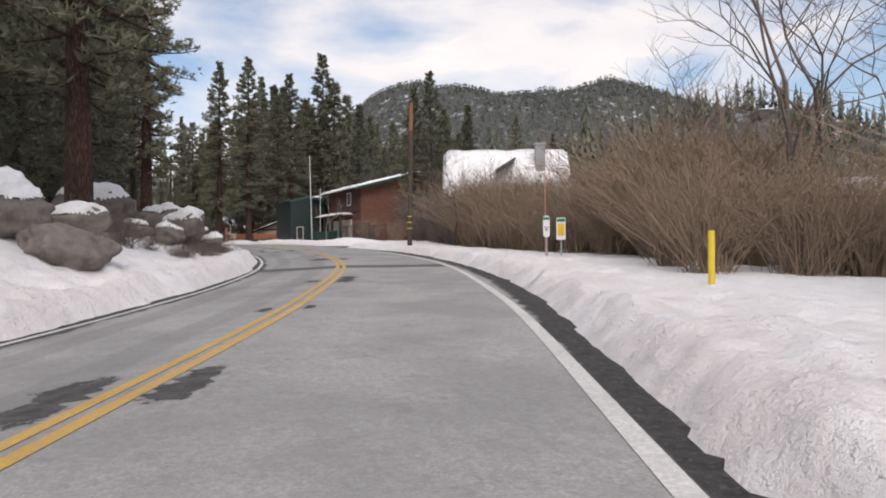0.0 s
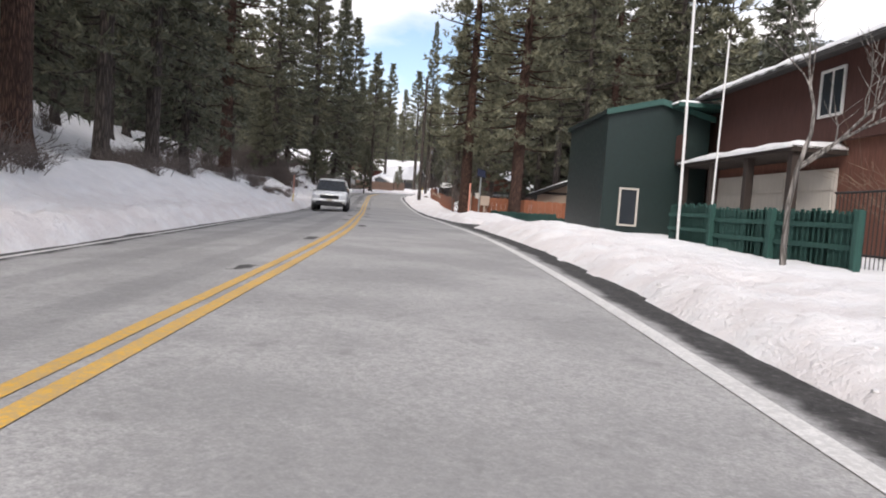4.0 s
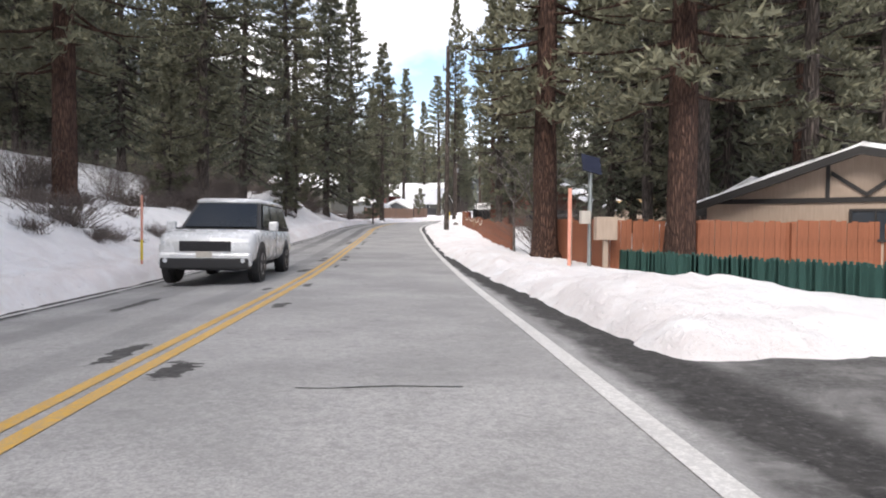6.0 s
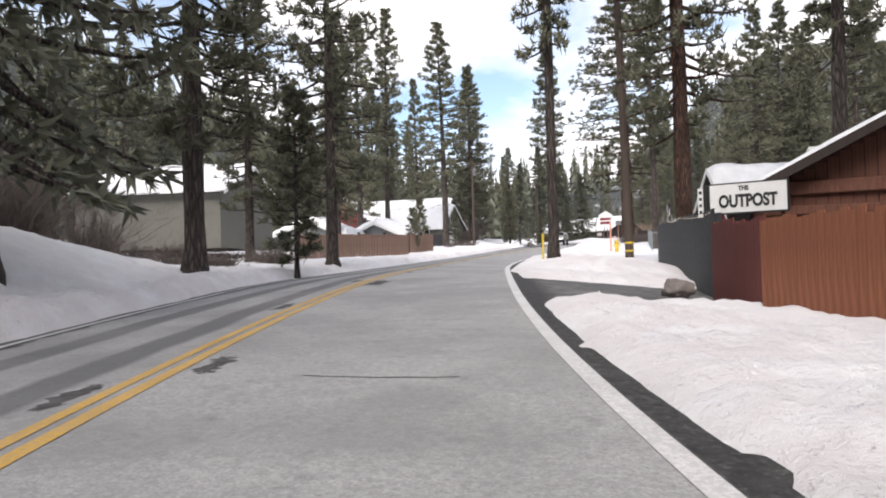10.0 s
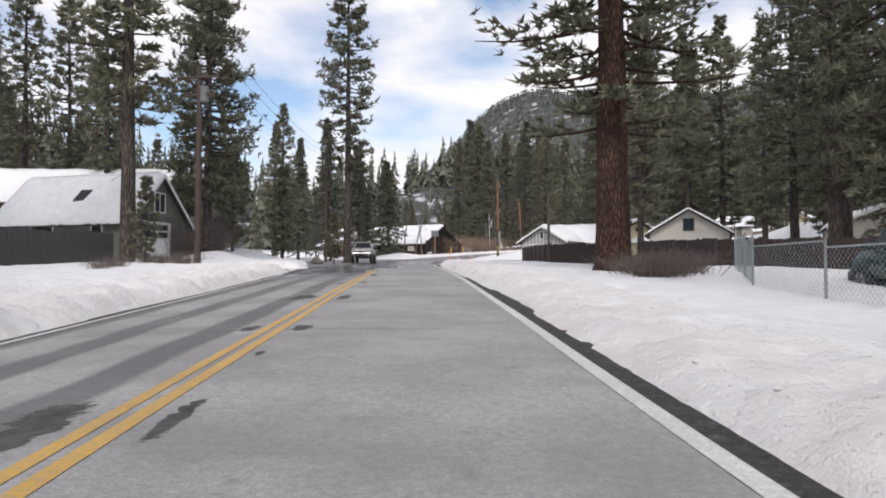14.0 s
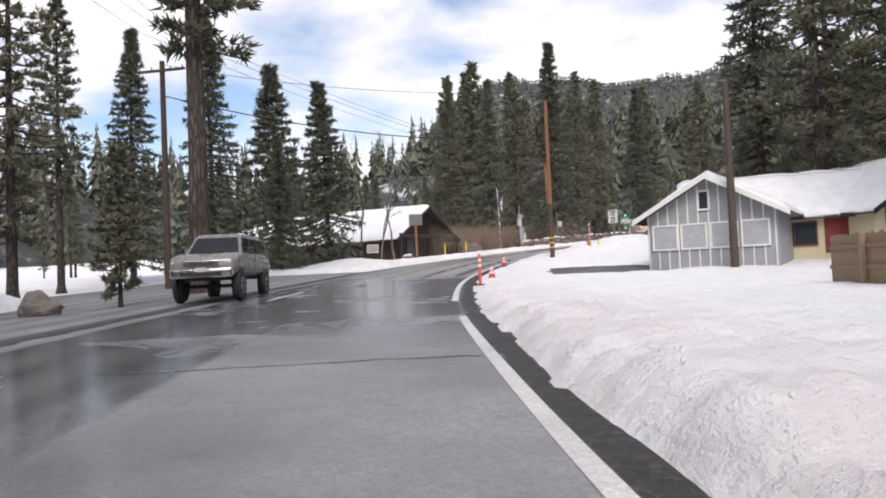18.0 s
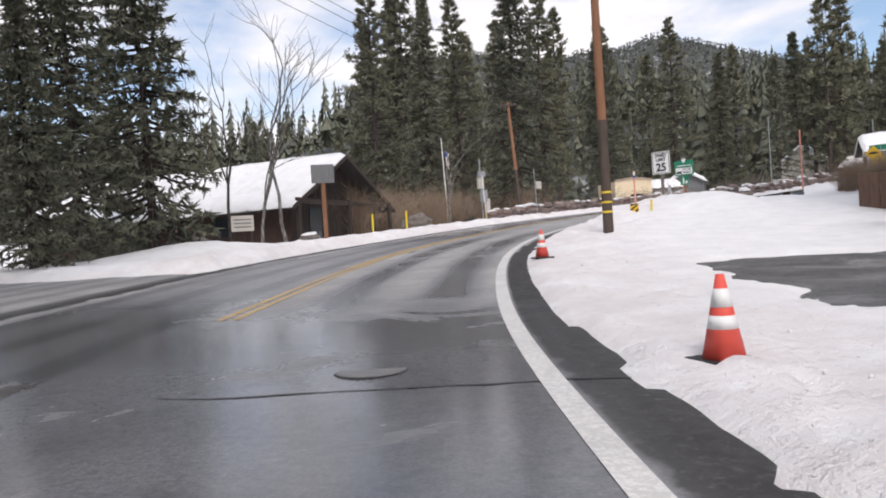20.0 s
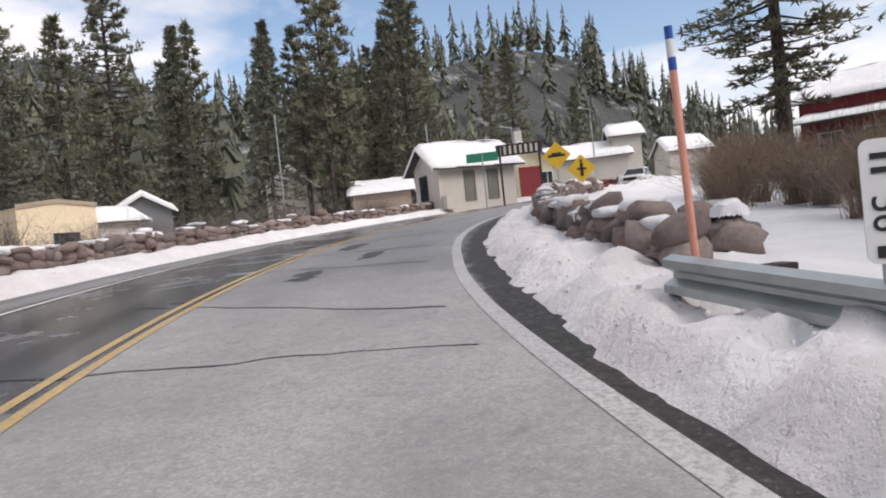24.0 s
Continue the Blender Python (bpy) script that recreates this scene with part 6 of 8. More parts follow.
fence([(189.0, -13.6), (196.0, -13.0), (205.0, -12.2)], 1.45, wood("grey_fence_wood", (0.085, 0.082, 0.082)), "dark grey board fence against the garage", bay=2.0, group="grey fence bays")
RAW_WORDS = "weathered raw board fence across the snowy field"
fence([(158.4, 11.2), (161.5, 10.6)], 1.7, RAW_FENCE, RAW_WORDS, group="raw fence bays")
fence([(163.5, 14.5), (178.5, 12.6), (180.5, 12.4)], 1.6, RAW_FENCE, RAW_WORDS, group="raw fence bays", dog=True)
DARK_WORDS = "dark brown stained board fence behind untouched snow"
fence([(203.5, 12.0), (209.0, 9.6), (218.5, 10.2), (225.3, 10.4)], 1.10, DARK_FENCE, DARK_WORDS, group="dark fence bays")
fence([(189.0, 19.0), (203.0, 12.4)], 1.15, DARK_FENCE, DARK_WORDS, group="dark fence bays")
fence([(225.6, 10.6), (234.5, 12.6)], 1.1, RAW_FENCE, "new yellowish board fence joining the dark fence", group="new fence bays")
fence([(272, 13.5), (266, 20), (262, 26)], 1.2, wood("wet_fence_wood", (0.16, 0.10, 0.075)), "brown plank fence beyond the snow field", group="plank fence bays", board=0.3)


def wire_fence(points, height, label, bay=3.0, rod_r=0.03, mesh=True, dark=STEEL, name="chain_link_fence", close=0.14):
    line = [spot(*p) for p in points]
    for a, b in zip(line, line[1:]):
        n = max(1, round((b - a).length / bay))
        for i in range(n):
            p, q = a + (b - a) * (i / n), a + (b - a) * ((i + 1) / n)
            p.z, q.z = ground_at(p.x, p.y), ground_at(q.x, q.y)
            way = Vector((q.x - p.x, q.y - p.y, 0))
            ob = thing(name, label, "fence", p, math.degrees(math.atan2(way.y, way.x)), "wire fence bays")
            part("post", rod((0, 0, -0.5), (0, 0, height + 0.05), rod_r), dark, ob)
            part("top_rail", rod((0, 0, height), (way.length, 0, height), rod_r * 0.7, n=6), dark, ob)
            bm = bmesh.new()
            k = 0.0
            if mesh:
                while k < way.length + height:
                    for sgn in (0, 1):
                        x0, x1 = max(0, k - height), min(k, way.length)
                        z0, z1 = k - x0, k - x1
                        pa, pb = (x0, 0, min(height, z0)), (x1, 0, max(0, z1))
                        if sgn:
                            pa, pb = (way.length - pa[0], 0, pa[2]), (way.length - pb[0], 0, pb[2])
                        rod(pa, pb, 0.0028, n=3, bm=bm)
                    k += close
                part("wire_mesh", bm, dark, ob)
            else:
                bm.free()
                x = 0.12
                while x < way.length:
                    part("picket", rod((x, 0, 0.0), (x, 0, height), 0.009, n=5), dark, ob)
                    x += 0.12
                part("lower_rail", rod((0, 0, 0.25), (way.length, 0, 0.25), rod_r * 0.7, n=6), dark, ob)


wire_fence([(176.5, 10.6), (188.5, 10.4), (196.0, 13.5)], 1.2, "grey chain-link fence standing in deep snow")
wire_fence([(176.5, 10.6), (176.0, 15.0)], 1.2, "grey chain-link fence standing in deep snow")
wire_fence([(52.5, 9.8), (58.0, 9.2), (62.5, 9.4)], 1.35, "black iron picket fence in front of the lodge", mesh=False, dark=BLACK_TRIM, name="iron_fence", bay=2.6)


# ---- shrubs, bare trees, boulders ----
def shrub_mesh(rng, stems, height, spread, twigs, width, mat, name="stems"):
    """Many thin whips that rise and fan out, each a tapered ribbon pair with side twigs."""
    out = []

    def ribbon_(p, w0, w1):
        for a, b, k in zip(p, p[1:], range(len(p))):
            way = b - a
            side = np.cross(way, rng.randn(3))
            side /= np.linalg.norm(side) + 1e-9
            u = w0 + (w1 - w0) * k / len(p)
            v = w0 + (w1 - w0) * (k + 1) / len(p)
            out.append((a - side * u, a + side * u, b + side * v))
            out.append((a - side * u, b + side * v, b - side * v))

    for _ in range(stems):
        az, lean = rng.rand() * 6.283, abs(rng.randn()) * spread
        h = height * (0.55 + 0.5 * rng.rand())
        foot = np.array([rng.randn() * 0.25, rng.randn() * 0.25, -0.1])
        way = np.array([math.cos(az) * lean, math.sin(az) * lean, 1.0])
        p = [foot + way * h * t + np.array([math.cos(az), math.sin(az), -0.3]) * lean * h * 0.35 * t * t + rng.randn(3) * 0.04 * h * t for t in (0, 0.3, 0.6, 0.85, 1.0)]
        ribbon_(p, width, width * 0.25)
        for _ in range(twigs):
            k = rng.randint(1, 4)
            b = p[k] + (p[k + 1] - p[k]) * rng.rand()
            w = way * 0.6 + rng.randn(3) * 0.55
            ln = h * (0.12 + 0.22 * rng.rand())
            ribbon_([b, b + w * ln * 0.5, b + w * ln + rng.randn(3) * 0.05], width * 0.5, width * 0.2)
    return tris(name, np.array(out), mat)


SHRUBS = {}
random.seed(3)


def shrub(sort, x, y, size, up=0.0):
    """A leafless bush of the sort at (x, y)."""
    spec = {"willow": (230, 2.6, 0.46, 5, 0.010, TWIG, "willow_bush", "leafless orange-brown willow bush beside the snow bank"),
            "grey": (150, 2.2, 0.5, 5, 0.010, TWIG_GREY, "bare_bush", "leafless grey-brown bush standing in the snow"),
            "sage": (160, 0.7, 0.7, 4, 0.010, TWIG_GREY, "brush", "low dry brush poking through the snow")}[sort]
    k = random.randrange(3)
    if (sort, k) not in SHRUBS:
        ob = thing(spec[6], spec[7], "bush", group="bare bushes")
        for b in range(4):
            part("branch", shrub_mesh(np.random.RandomState(k * 50 + b * 7 + len(sort)), spec[0] // 4, *spec[1:6], "branch"), None, ob)
        SHRUBS[sort, k] = ob
    else:
        ob = copy_thing(SHRUBS[sort, k], Matrix.Identity(4))
    ob.matrix_basis = pose(x, y, ground_at(x, y) + up - 0.05, 0, 0, random.random() * 360) @ Matrix.Scale(size, 4)
    return ob


def brush(sort, s0, s1, d0, d1, count, lo, hi):
    for _ in range(count):
        p = spot(random.uniform(s0, s1), random.uniform(d0, d1))
        shrub(sort, p.x, p.y, random.uniform(lo, hi))


brush("willow", -2, 12, 8.8, 17, 16, 0.9, 1.4)
brush("willow", 10, 36, 8.2, 14, 36, 0.6, 1.0)
brush("willow", 14, 44, 13, 24, 26, 0.8, 1.3)
brush("willow", 17, 30, 9.5, 14, 16, 1.2, 1.7)
brush("grey", 30, 46, 8.0, 14, 14, 0.9, 1.4)
brush("grey", 34, 47, 9.0, 14, 20, 1.3, 1.8)
brush("willow", 30, 46, 8.5, 13, 14, 1.2, 1.6)
brush("willow", 55, 64, 12, 15, 3, 0.6, 0.9)
brush("sage", 16, 40, -9, -5.2, 22, 0.7, 1.3)
brush("sage", 21, 33, -6.6, -4.4, 26, 0.35, 0.7)
brush("sage", 40, 130, -13, -6.8, 40, 0.6, 1.4)
brush("grey", 80, 130, -15, -9, 12, 0.6, 1.1)
brush("sage", 84, 130, -7.5, -5.5, 16, 0.5, 0.9)
brush("grey", 128, 152, -14, -8, 12, 0.8, 1.4)
brush("sage", 145, 160, -9, -6.5, 10, 0.8, 1.4)
brush("grey", 98.0, 100.0, 6.9, 7.8, 3, 0.7, 1.0)
brush("sage", 191.0, 194.5, 8.6, 10.8, 12, 0.8, 1.2)
brush("sage", 196, 212, -11, -8, 8, 0.6, 1.0)
brush("grey", 214, 236, -18, -12, 12, 0.9, 1.5)
brush("willow", 283, 300, -20, -12, 12, 0.8, 1.2)
brush("willow", 290, 312, 10.5, 18, 26, 0.45, 0.7)
brush("grey", 292, 312, 10, 18, 16, 0.45, 0.75)
brush("grey", 300, 330, -22, -12, 14, 0.7, 1.2)
brush("willow", 276, 284, -16, -11, 6, 0.9, 1.2)
brush("grey", 135.5, 138.0, -8.0, -6.6, 4, 0.5, 0.75)
brush("sage", 134.5, 138.5, -7.5, -6.2, 5, 0.8, 1.3)
brush("grey", 128.0, 131.5, -8.5, -6.8, 3, 0.5, 0.7)
brush("sage", 126, 137, -7.2, -5.4, 12, 0.4, 0.8)
brush("grey", 140, 147, -12, -9.5, 6, 0.9, 1.3)
brush("sage", 107, 112, -9.0, -6.8, 9, 1.0, 1.6)
brush("grey", 108, 124, -13, -8.5, 12, 0.7, 1.1)
brush("sage", 94, 126, -6.6, -5.2, 14, 0.3, 0.6)


def bare_tree(x, y, height, mat, label, seed, name="bare_tree", spread=0.45, levels=3, radius=0.09):
    """A leafless broadleaf tree: a forked trunk and fine branches."""
    rng = np.random.RandomState(seed)
    limbs = []

    def grow(p, way, ln, r, level):
        pts = [p]
        for _ in range(4):
            way = way + rng.randn(3) * 0.13 + np.array([0, 0, 0.05])
            way = way / np.linalg.norm(way)
            pts.append(pts[-1] + way * ln / 4)
        bv, bf = tube(pts, np.linspace(r, r * 0.55, 5), 7 if level < 2 else 4, rng, 0.05)
        if level < 2:
            limbs.append(([], []))
        v, f = limbs[-1]
        f.extend(tuple(k + len(v) for k in q) for q in bf)
        v.extend(bv)
        if level < levels:
            for k in range(3 if level == 0 else 4):
                b = pts[rng.randint(2, 5)]
                az = rng.rand() * 6.283
                w = way * 0.8 + np.array([math.cos(az), math.sin(az), 0.15]) * spread * (1 + 0.4 * level)
                grow(b, w / np.linalg.norm(w), ln * (0.55 + 0.2 * rng.rand()), r * 0.5, level + 1)

    grow(np.array([0, 0, -0.3]), np.array([0, 0, 1.0]), height * 0.5, radius, 0)
    ob = thing(name, label, "tree", (x, y, ground_at(x, y)), rng.rand() * 360)
    for i, (v, f) in enumerate(limbs):
        part("branch" if i else "trunk", raw("branch" if i else "trunk", v, f, mat, True), None, ob)
    return ob


bare_tree(-104.0, 255.5, 10.0, BARK_PALE, "slim pale-barked leafless aspen beside the cabin", 1, "aspen", 0.3)
bare_tree(-105.0, 255.0, 9.0, BARK_PALE, "slim pale-barked leafless aspen beside the cabin", 2, "aspen", 0.3)
bare_tree(-107.0, 256.6, 9.0, BARK_DARK, "slim dark leafless tree beside the cabin", 3, "bare_tree", 0.35)
bare_tree(-97.5, 272.5, 8.0, BARK_PALE, "leafless tree behind the flagpole", 4)
bare_tree(-17.0, 67.5, 5.0, BARK_PALE, "small pale leafless tree in front of the lodge", 5, radius=0.06)
for x, y, h, sd in ((6.4, 26.0, 10.5, 6), (8.6, 30.0, 12.0, 7), (9.6, 25.0, 9.5, 13), (5.0, 33.5, 8.0, 14)):
    bare_tree(x, y, h, TWIG_GREY, "tall leafless tree above the willows", sd, levels=4, spread=0.55, radius=0.10)
bare_tree(-4.0, 44.5, 6.5, BARK_DARK, "leafless tree with arching limbs behind the pole", 8, spread=0.6, radius=0.05, levels=4)
bare_tree(-40.2, 98.6, 5.0, BARK_PALE, "spreading leafless tree in front of the fence", 9, spread=0.7, radius=0.07)
bare_tree(-41.3, 99.4, 4.4, BARK_PALE, "spreading leafless tree in front of the fence", 10, spread=0.8, radius=0.06)
bare_tree(-119.0, 224.0, 7.0, BARK_DARK, "leafless tree beside the snowy drive", 12)


def boulder(x, y, sx, sy, sz, seed, sink=0.3, cap=0.0, turn=0.0, up=0.0, label="weathered grey granite boulder in the snow"):
    rng = np.random.RandomState(seed)
    bm = bmesh.new()
    bmesh.ops.create_icosphere(bm, subdivisions=4, radius=1.0)
    off = Vector(rng.rand(3) * 50)
    flats = [(Vector(rng.randn(3)).normalized(), 0.50 + 0.32 * rng.rand()) for _ in range(15)]
    for v in bm.verts:
        n = v.co.normalized()
        r = 1.0
        for w, k in flats:
            c = n.dot(w)
            if c > 0.05:
                r = min(r, k / c)
        r *= 1 + 0.16 * noise.noise(n * 1.7 + off) + 0.13 * noise.noise(n * 4 + off) + 0.07 * noise.noise(n * 11 + off)
        v.co = Vector((n.x * sx * r, n.y * sy * r, n.z * sz * r))
    ob = thing("boulder", label, "boulder", (x, y, ground_at(x, y) + sz * (1 - 2 * sink) + up), turn, "boulders beside the road")
    if cap:
        top = bm.copy()
        bmesh.ops.delete(top, geom=[f for f in top.faces if f.normal.z < 0.45], context="FACES")
        for v in top.verts:
            v.co += Vector((0, 0, cap * (0.5 if any(e.is_boundary for e in v.link_edges) else 1)))
        part("snow_cap", top, ROOF_SNOW, ob, "snow cap on the boulder", True)
    part("rock", bm, ROCK, ob, smooth=True)
    return ob


boulder(-10.9, 20.9, 1.15, 0.8, 0.72, 1, 0.28, 0, 25)
boulder(-11.6, 22.6, 0.8, 0.6, 0.55, 2, 0.25, 0.10, 60, 0.3)
boulder(-14.0, 33.0, 1.25, 0.9, 0.85, 31, 0.25, 0.12, 30, 0.1)
boulder(-13.6, 34.6, 0.9, 0.7, 0.5, 35, 0.25, 0.10, 140, 0.0)
boulder(-15.8, 35.6, 1.3, 1.0, 1.0, 32, 0.25, 0.14, 70, 0.2)
boulder(-13.0, 30.2, 0.8, 0.6, 0.5, 33, 0.25, 0.08, 110, 0.1)
boulder(-16.6, 31.6, 1.5, 1.2, 1.2, 34, 0.25, 0.16, 10, 0.3)
for i in range(30):
    p = spot(random.uniform(9, 42), -random.uniform(6.0, 13.0))
    k = random.uniform(0.35, 1.15)
    boulder(p.x, p.y, k * random.uniform(0.8, 1.3), k * random.uniform(0.6, 0.9), k * random.uniform(0.4, 0.8), 3 + i % 9, 0.3, 0.14 if random.random() < 0.6 else 0.0, random.uniform(0, 180), 0.12 * k)
boulder(-62.6, 129.9, 0.34, 0.27, 0.24, 13, 0.25, label="rounded tan boulder at the foot of the fence")
boulder(-105.3, 219.5, 0.9, 0.6, 0.5, 14, 0.3)
boulder(-107.6, 253.2, 1.1, 0.8, 0.55, 15, 0.3, label="rounded reddish boulder beside the side road")
boulder(-103.2, 256.4, 0.55, 0.4, 0.35, 16, 0.3, 0.04)
boulder(-98.8, 262.6, 1.2, 0.6, 0.55, 18, 0.2, label="pale painted boulder in the snow bank")


# clods thrown up by the plough, scattered over the banks
def snow_clods(side, spans, seed, label):
    rng = np.random.RandomState(seed)
    ball = bmesh.new()
    bmesh.ops.create_icosphere(ball, subdivisions=1, radius=1.0)
    unit = np.array([v.co[:] for v in ball.verts])
    tri_ = np.array([[v.index for v in f.verts] for f in ball.faces])
    ball.free()
    tab = np.array(RIGHT if side > 0 else LEFT, float)
    s = np.concatenate([rng.uniform(a, b, n) for a, b, n in spans])
    d = side * (np.interp(s, tab[:, 0], tab[:, 1]) + 0.15 + np.abs(rng.randn(len(s))) * 0.9)
    h, g = land(s, d)
    ok = h > 0.08
    s, d, h, g = s[ok], d[ok], h[ok], g[ok]
    p, r = on_line(s)
    size = 0.008 + 0.020 * rng.rand(len(s)) ** 3
    base = np.c_[p[:, :2] + r * d[:, None], p[:, 2] + h + crown(s, d) - size * 0.35]
    v = base[:, None, :] + unit[None] * size[:, None, None] * (0.6 + 0.7 * rng.rand(len(s), 1, 3)) * (0.75 + 0.5 * rng.rand(len(s), len(unit), 1))
    f = (tri_[None] + (np.arange(len(s)) * len(unit))[:, None, None]).reshape(-1, 3)
    me = bpy.data.meshes.new("snow_clods")
    me.from_pydata(v.reshape(-1, 3).tolist(), [], f.tolist())
    me.attributes.new("grit", "FLOAT", "POINT").data.foreach_set("value", np.repeat(g * 0.35, len(unit)))
    me.polygons.foreach_set("use_smooth", np.ones(len(f), bool))
    me.materials.append(SNOW)
    return tagged(new("snow_clods", me), label, "snow", kind="stuff")


snow_clods(1, [(-10, 60, 700), (60, 140, 800), (140, 235, 1100), (235, 275, 700), (275, 315, 900)], 21, "loose clods of ploughed snow along the road bank")
snow_clods(-1, [(0, 60, 900), (60, 150, 1500), (150, 240, 900)], 22, "loose clods of ploughed snow along the uphill bank")


# ---- poles, wires, signs, cones, rails ----
POLE = wood("pole_wood", (0.10, 0.075, 0.062), 0.3)
POLE_ORANGE = wood("pole_wood_red", (0.30, 0.15, 0.085), 0.3)
REFLECT_Y = plain("yellow_reflector", (0.75, 0.55, 0.05), 0.45, vary=0.15)
SIGN_YELLOW = plain("sign_yellow", (0.80, 0.50, 0.03), 0.45, vary=0.1)
SIGN_WHITE = plain("sign_white", (0.80, 0.80, 0.79), 0.45, vary=0.06)
SIGN_GREEN = plain("sign_green", (0.02, 0.22, 0.13), 0.45, vary=0.1)
SIGN_BLACK = plain("sign_black", (0.02, 0.02, 0.02), 0.5, vary=0.1)
SIGN_BROWN = plain("sign_brown", (0.13, 0.085, 0.06), 0.7, vary=0.25)
ORANGE_P = plain("safety_orange", (0.80, 0.105, 0.075), 0.5, vary=0.15)
PINK_O = plain("faded_orange", (0.74, 0.33, 0.24), 0.55, vary=0.2)
BLUE_P = plain("blue_band", (0.03, 0.10, 0.42), 0.5)
RUBBER = plain("black_rubber", (0.022, 0.022, 0.024), 0.75, vary=0.3, bump=0.2)


def pole(x, y, height, radius, mat=None, bands=(), arms=(), lean=(0, 0), label="tall brown wooden utility pole", upper=None, name="utility_pole", gear=False, turn=0.0, z=None):
    """A utility pole with yellow reflector bands, crossarms and insulators."""
    ob = thing(name, label, "pole", (x, y, ground_at(x, y) if z is None else z), turn)
    top = Vector((lean[0] * height, lean[1] * height, height))
    foot = Vector((0, 0, -0.6))
    if upper:
        mid = foot + (top - foot) * upper
        part("pole_shaft", rod(foot, mid, radius, radius * 0.85, 14), mat or POLE, ob)
        part("pole_top", rod(mid, top, radius * 0.85, radius * 0.65, 14), POLE_ORANGE, ob, "reddish upper shaft")
    else:
        part("pole_shaft", rod(foot, top, radius, radius * 0.68, 14), mat or POLE, ob)
    for zz in bands:
        c = top * (zz / height)
        part("reflector_band", rod(c - Vector((0, 0, 0.03)), c + Vector((0, 0, 0.03)), radius * 1.03, n=14), REFLECT_Y, ob)
    for zz, ln in arms:
        c = top * (zz / height)
        arm = part("crossarm", box(c.x - ln / 2, c.y - 0.16, zz - 0.06, c.x + ln / 2, c.y - 0.06, zz + 0.06), POLE, ob)
        for k in (-0.45, -0.2, 0.2, 0.45):
            part("insulator", rod((c.x + k * ln, c.y - 0.11, zz + 0.06), (c.x + k * ln, c.y - 0.11, zz + 0.2), 0.04, 0.03, 8), GREY, arm)
    if gear:
        c = top * 0.86
        part("transformer", rod(c + Vector((0.3, 0, -0.4)), c + Vector((0.3, 0, 0.4)), 0.22, n=14), GREY, ob)
    return ob


pole(-6.95, 47.8, 8.5, 0.15, bands=(1.05, 1.4, 1.75), upper=0.82, label="brown utility pole with yellow reflector bands", lean=(0.02, 0.0))
pole(-56.0, 117.85, 13.0, 0.19, label="dark bare roadside pole with a pale tag", mat=BARK_DARK)
pole(-66.9, 142.03, 12.0, 0.155, bands=(0.5, 0.78), arms=(), label="brown utility pole with yellow reflector bands", lean=(-0.02, 0.0))
pole(-98.8, 189.0, 10.5, 0.18, arms=((9.9, 2.4), (9.0, 2.0)), gear=True, label="dark utility pole with a crossarm and transformer")
pole(-110.3, 234.0, 11.5, 0.18, arms=((11.0, 2.6),), label="dark utility pole with a crossarm")
pole(-84.1, 231.3, 7.4, 0.17, label="plain wooden pole beside the cottage")
pole(-91.5, 245.2, 9.6, 0.155, bands=(0.6, 0.88, 1.17), upper=0.38, label="utility pole with black foot and yellow bands", lean=(0.0, 0.0))
pole(-92.1, 279.5, 9.2, 0.17, upper=0.45, lean=(-0.06, 0.02), arms=((8.9, 1.2),), label="leaning reddish utility pole above the stone wall")
for (x, y, h, lab) in ((-39.8, 293.2, 7.0, "grey street lamp pole in the village"), (-56.0, 296.0, 6.2, "slim white flagpole beside the building"), (-45.0, 297.5, 6.4, "thin lamp pole beside the hall"), (-20.0, 288.0, 8.0, "grey street lamp pole in the village"), (-62.0, 306.0, 9.0, "brown utility pole in the village")):
    ob = pole(x, y, h, 0.07, STEEL, label=lab, name="lamp_pole")
    if "lamp" in lab:
        part("lamp_arm", rod((0, 0, h - 0.1), (-1.0, 0.2, h), 0.04, n=6), STEEL, ob)
        part("lamp_head", box(-1.35, 0.08, h - 0.05, -0.9, 0.32, h + 0.08, bevel=0.03), STEEL, ob)


def wire(a, b, sag, r=0.012, label="black overhead wire between poles", n=16):
    a, b = Vector(a), Vector(b)
    pts = [a + (b - a) * (i / n) - Vector((0, 0, 4 * sag * (i / n) * (1 - i / n))) for i in range(n + 1)]
    me = raw("overhead_wire", *tube([tuple(p) for p in pts], [r] * len(pts), 5, np.random.RandomState(1), 0.0), SIGN_BLACK)
    return tagged(new("overhead_wire", me), label, "wire", "overhead wires")


ptop = [Vector((-60, 60, 16)), Vector((-84, 122, 16.5)), Vector((-97.2, 186.9, 17.2)), Vector((-110.3, 233.9, 20.6)), Vector((-92.6, 273.2, 18.4))]
for i, (a, b) in enumerate(zip(ptop, ptop[1:])):
    for off in ((-0.9, 0.0), (0.2, 0.0), (0.9, 0.0)) if i else ((-0.6, -0.4), (0.6, -0.2)):
        wire(a + Vector((off[0], 0, off[1])), b + Vector((off[0], 0, off[1])), 0.8)
wire((-110.3, 234.0, 17.4), (-91.9, 245.0, 15.8), 0.8, 0.03)
wire((-110.3, 234.0, 19.0), (-84.2, 231.5, 15.0), 0.9, 0.012)
wire((-97.2, 187.0, 14.2), (-116.0, 200.0, 11.5), 0.6)


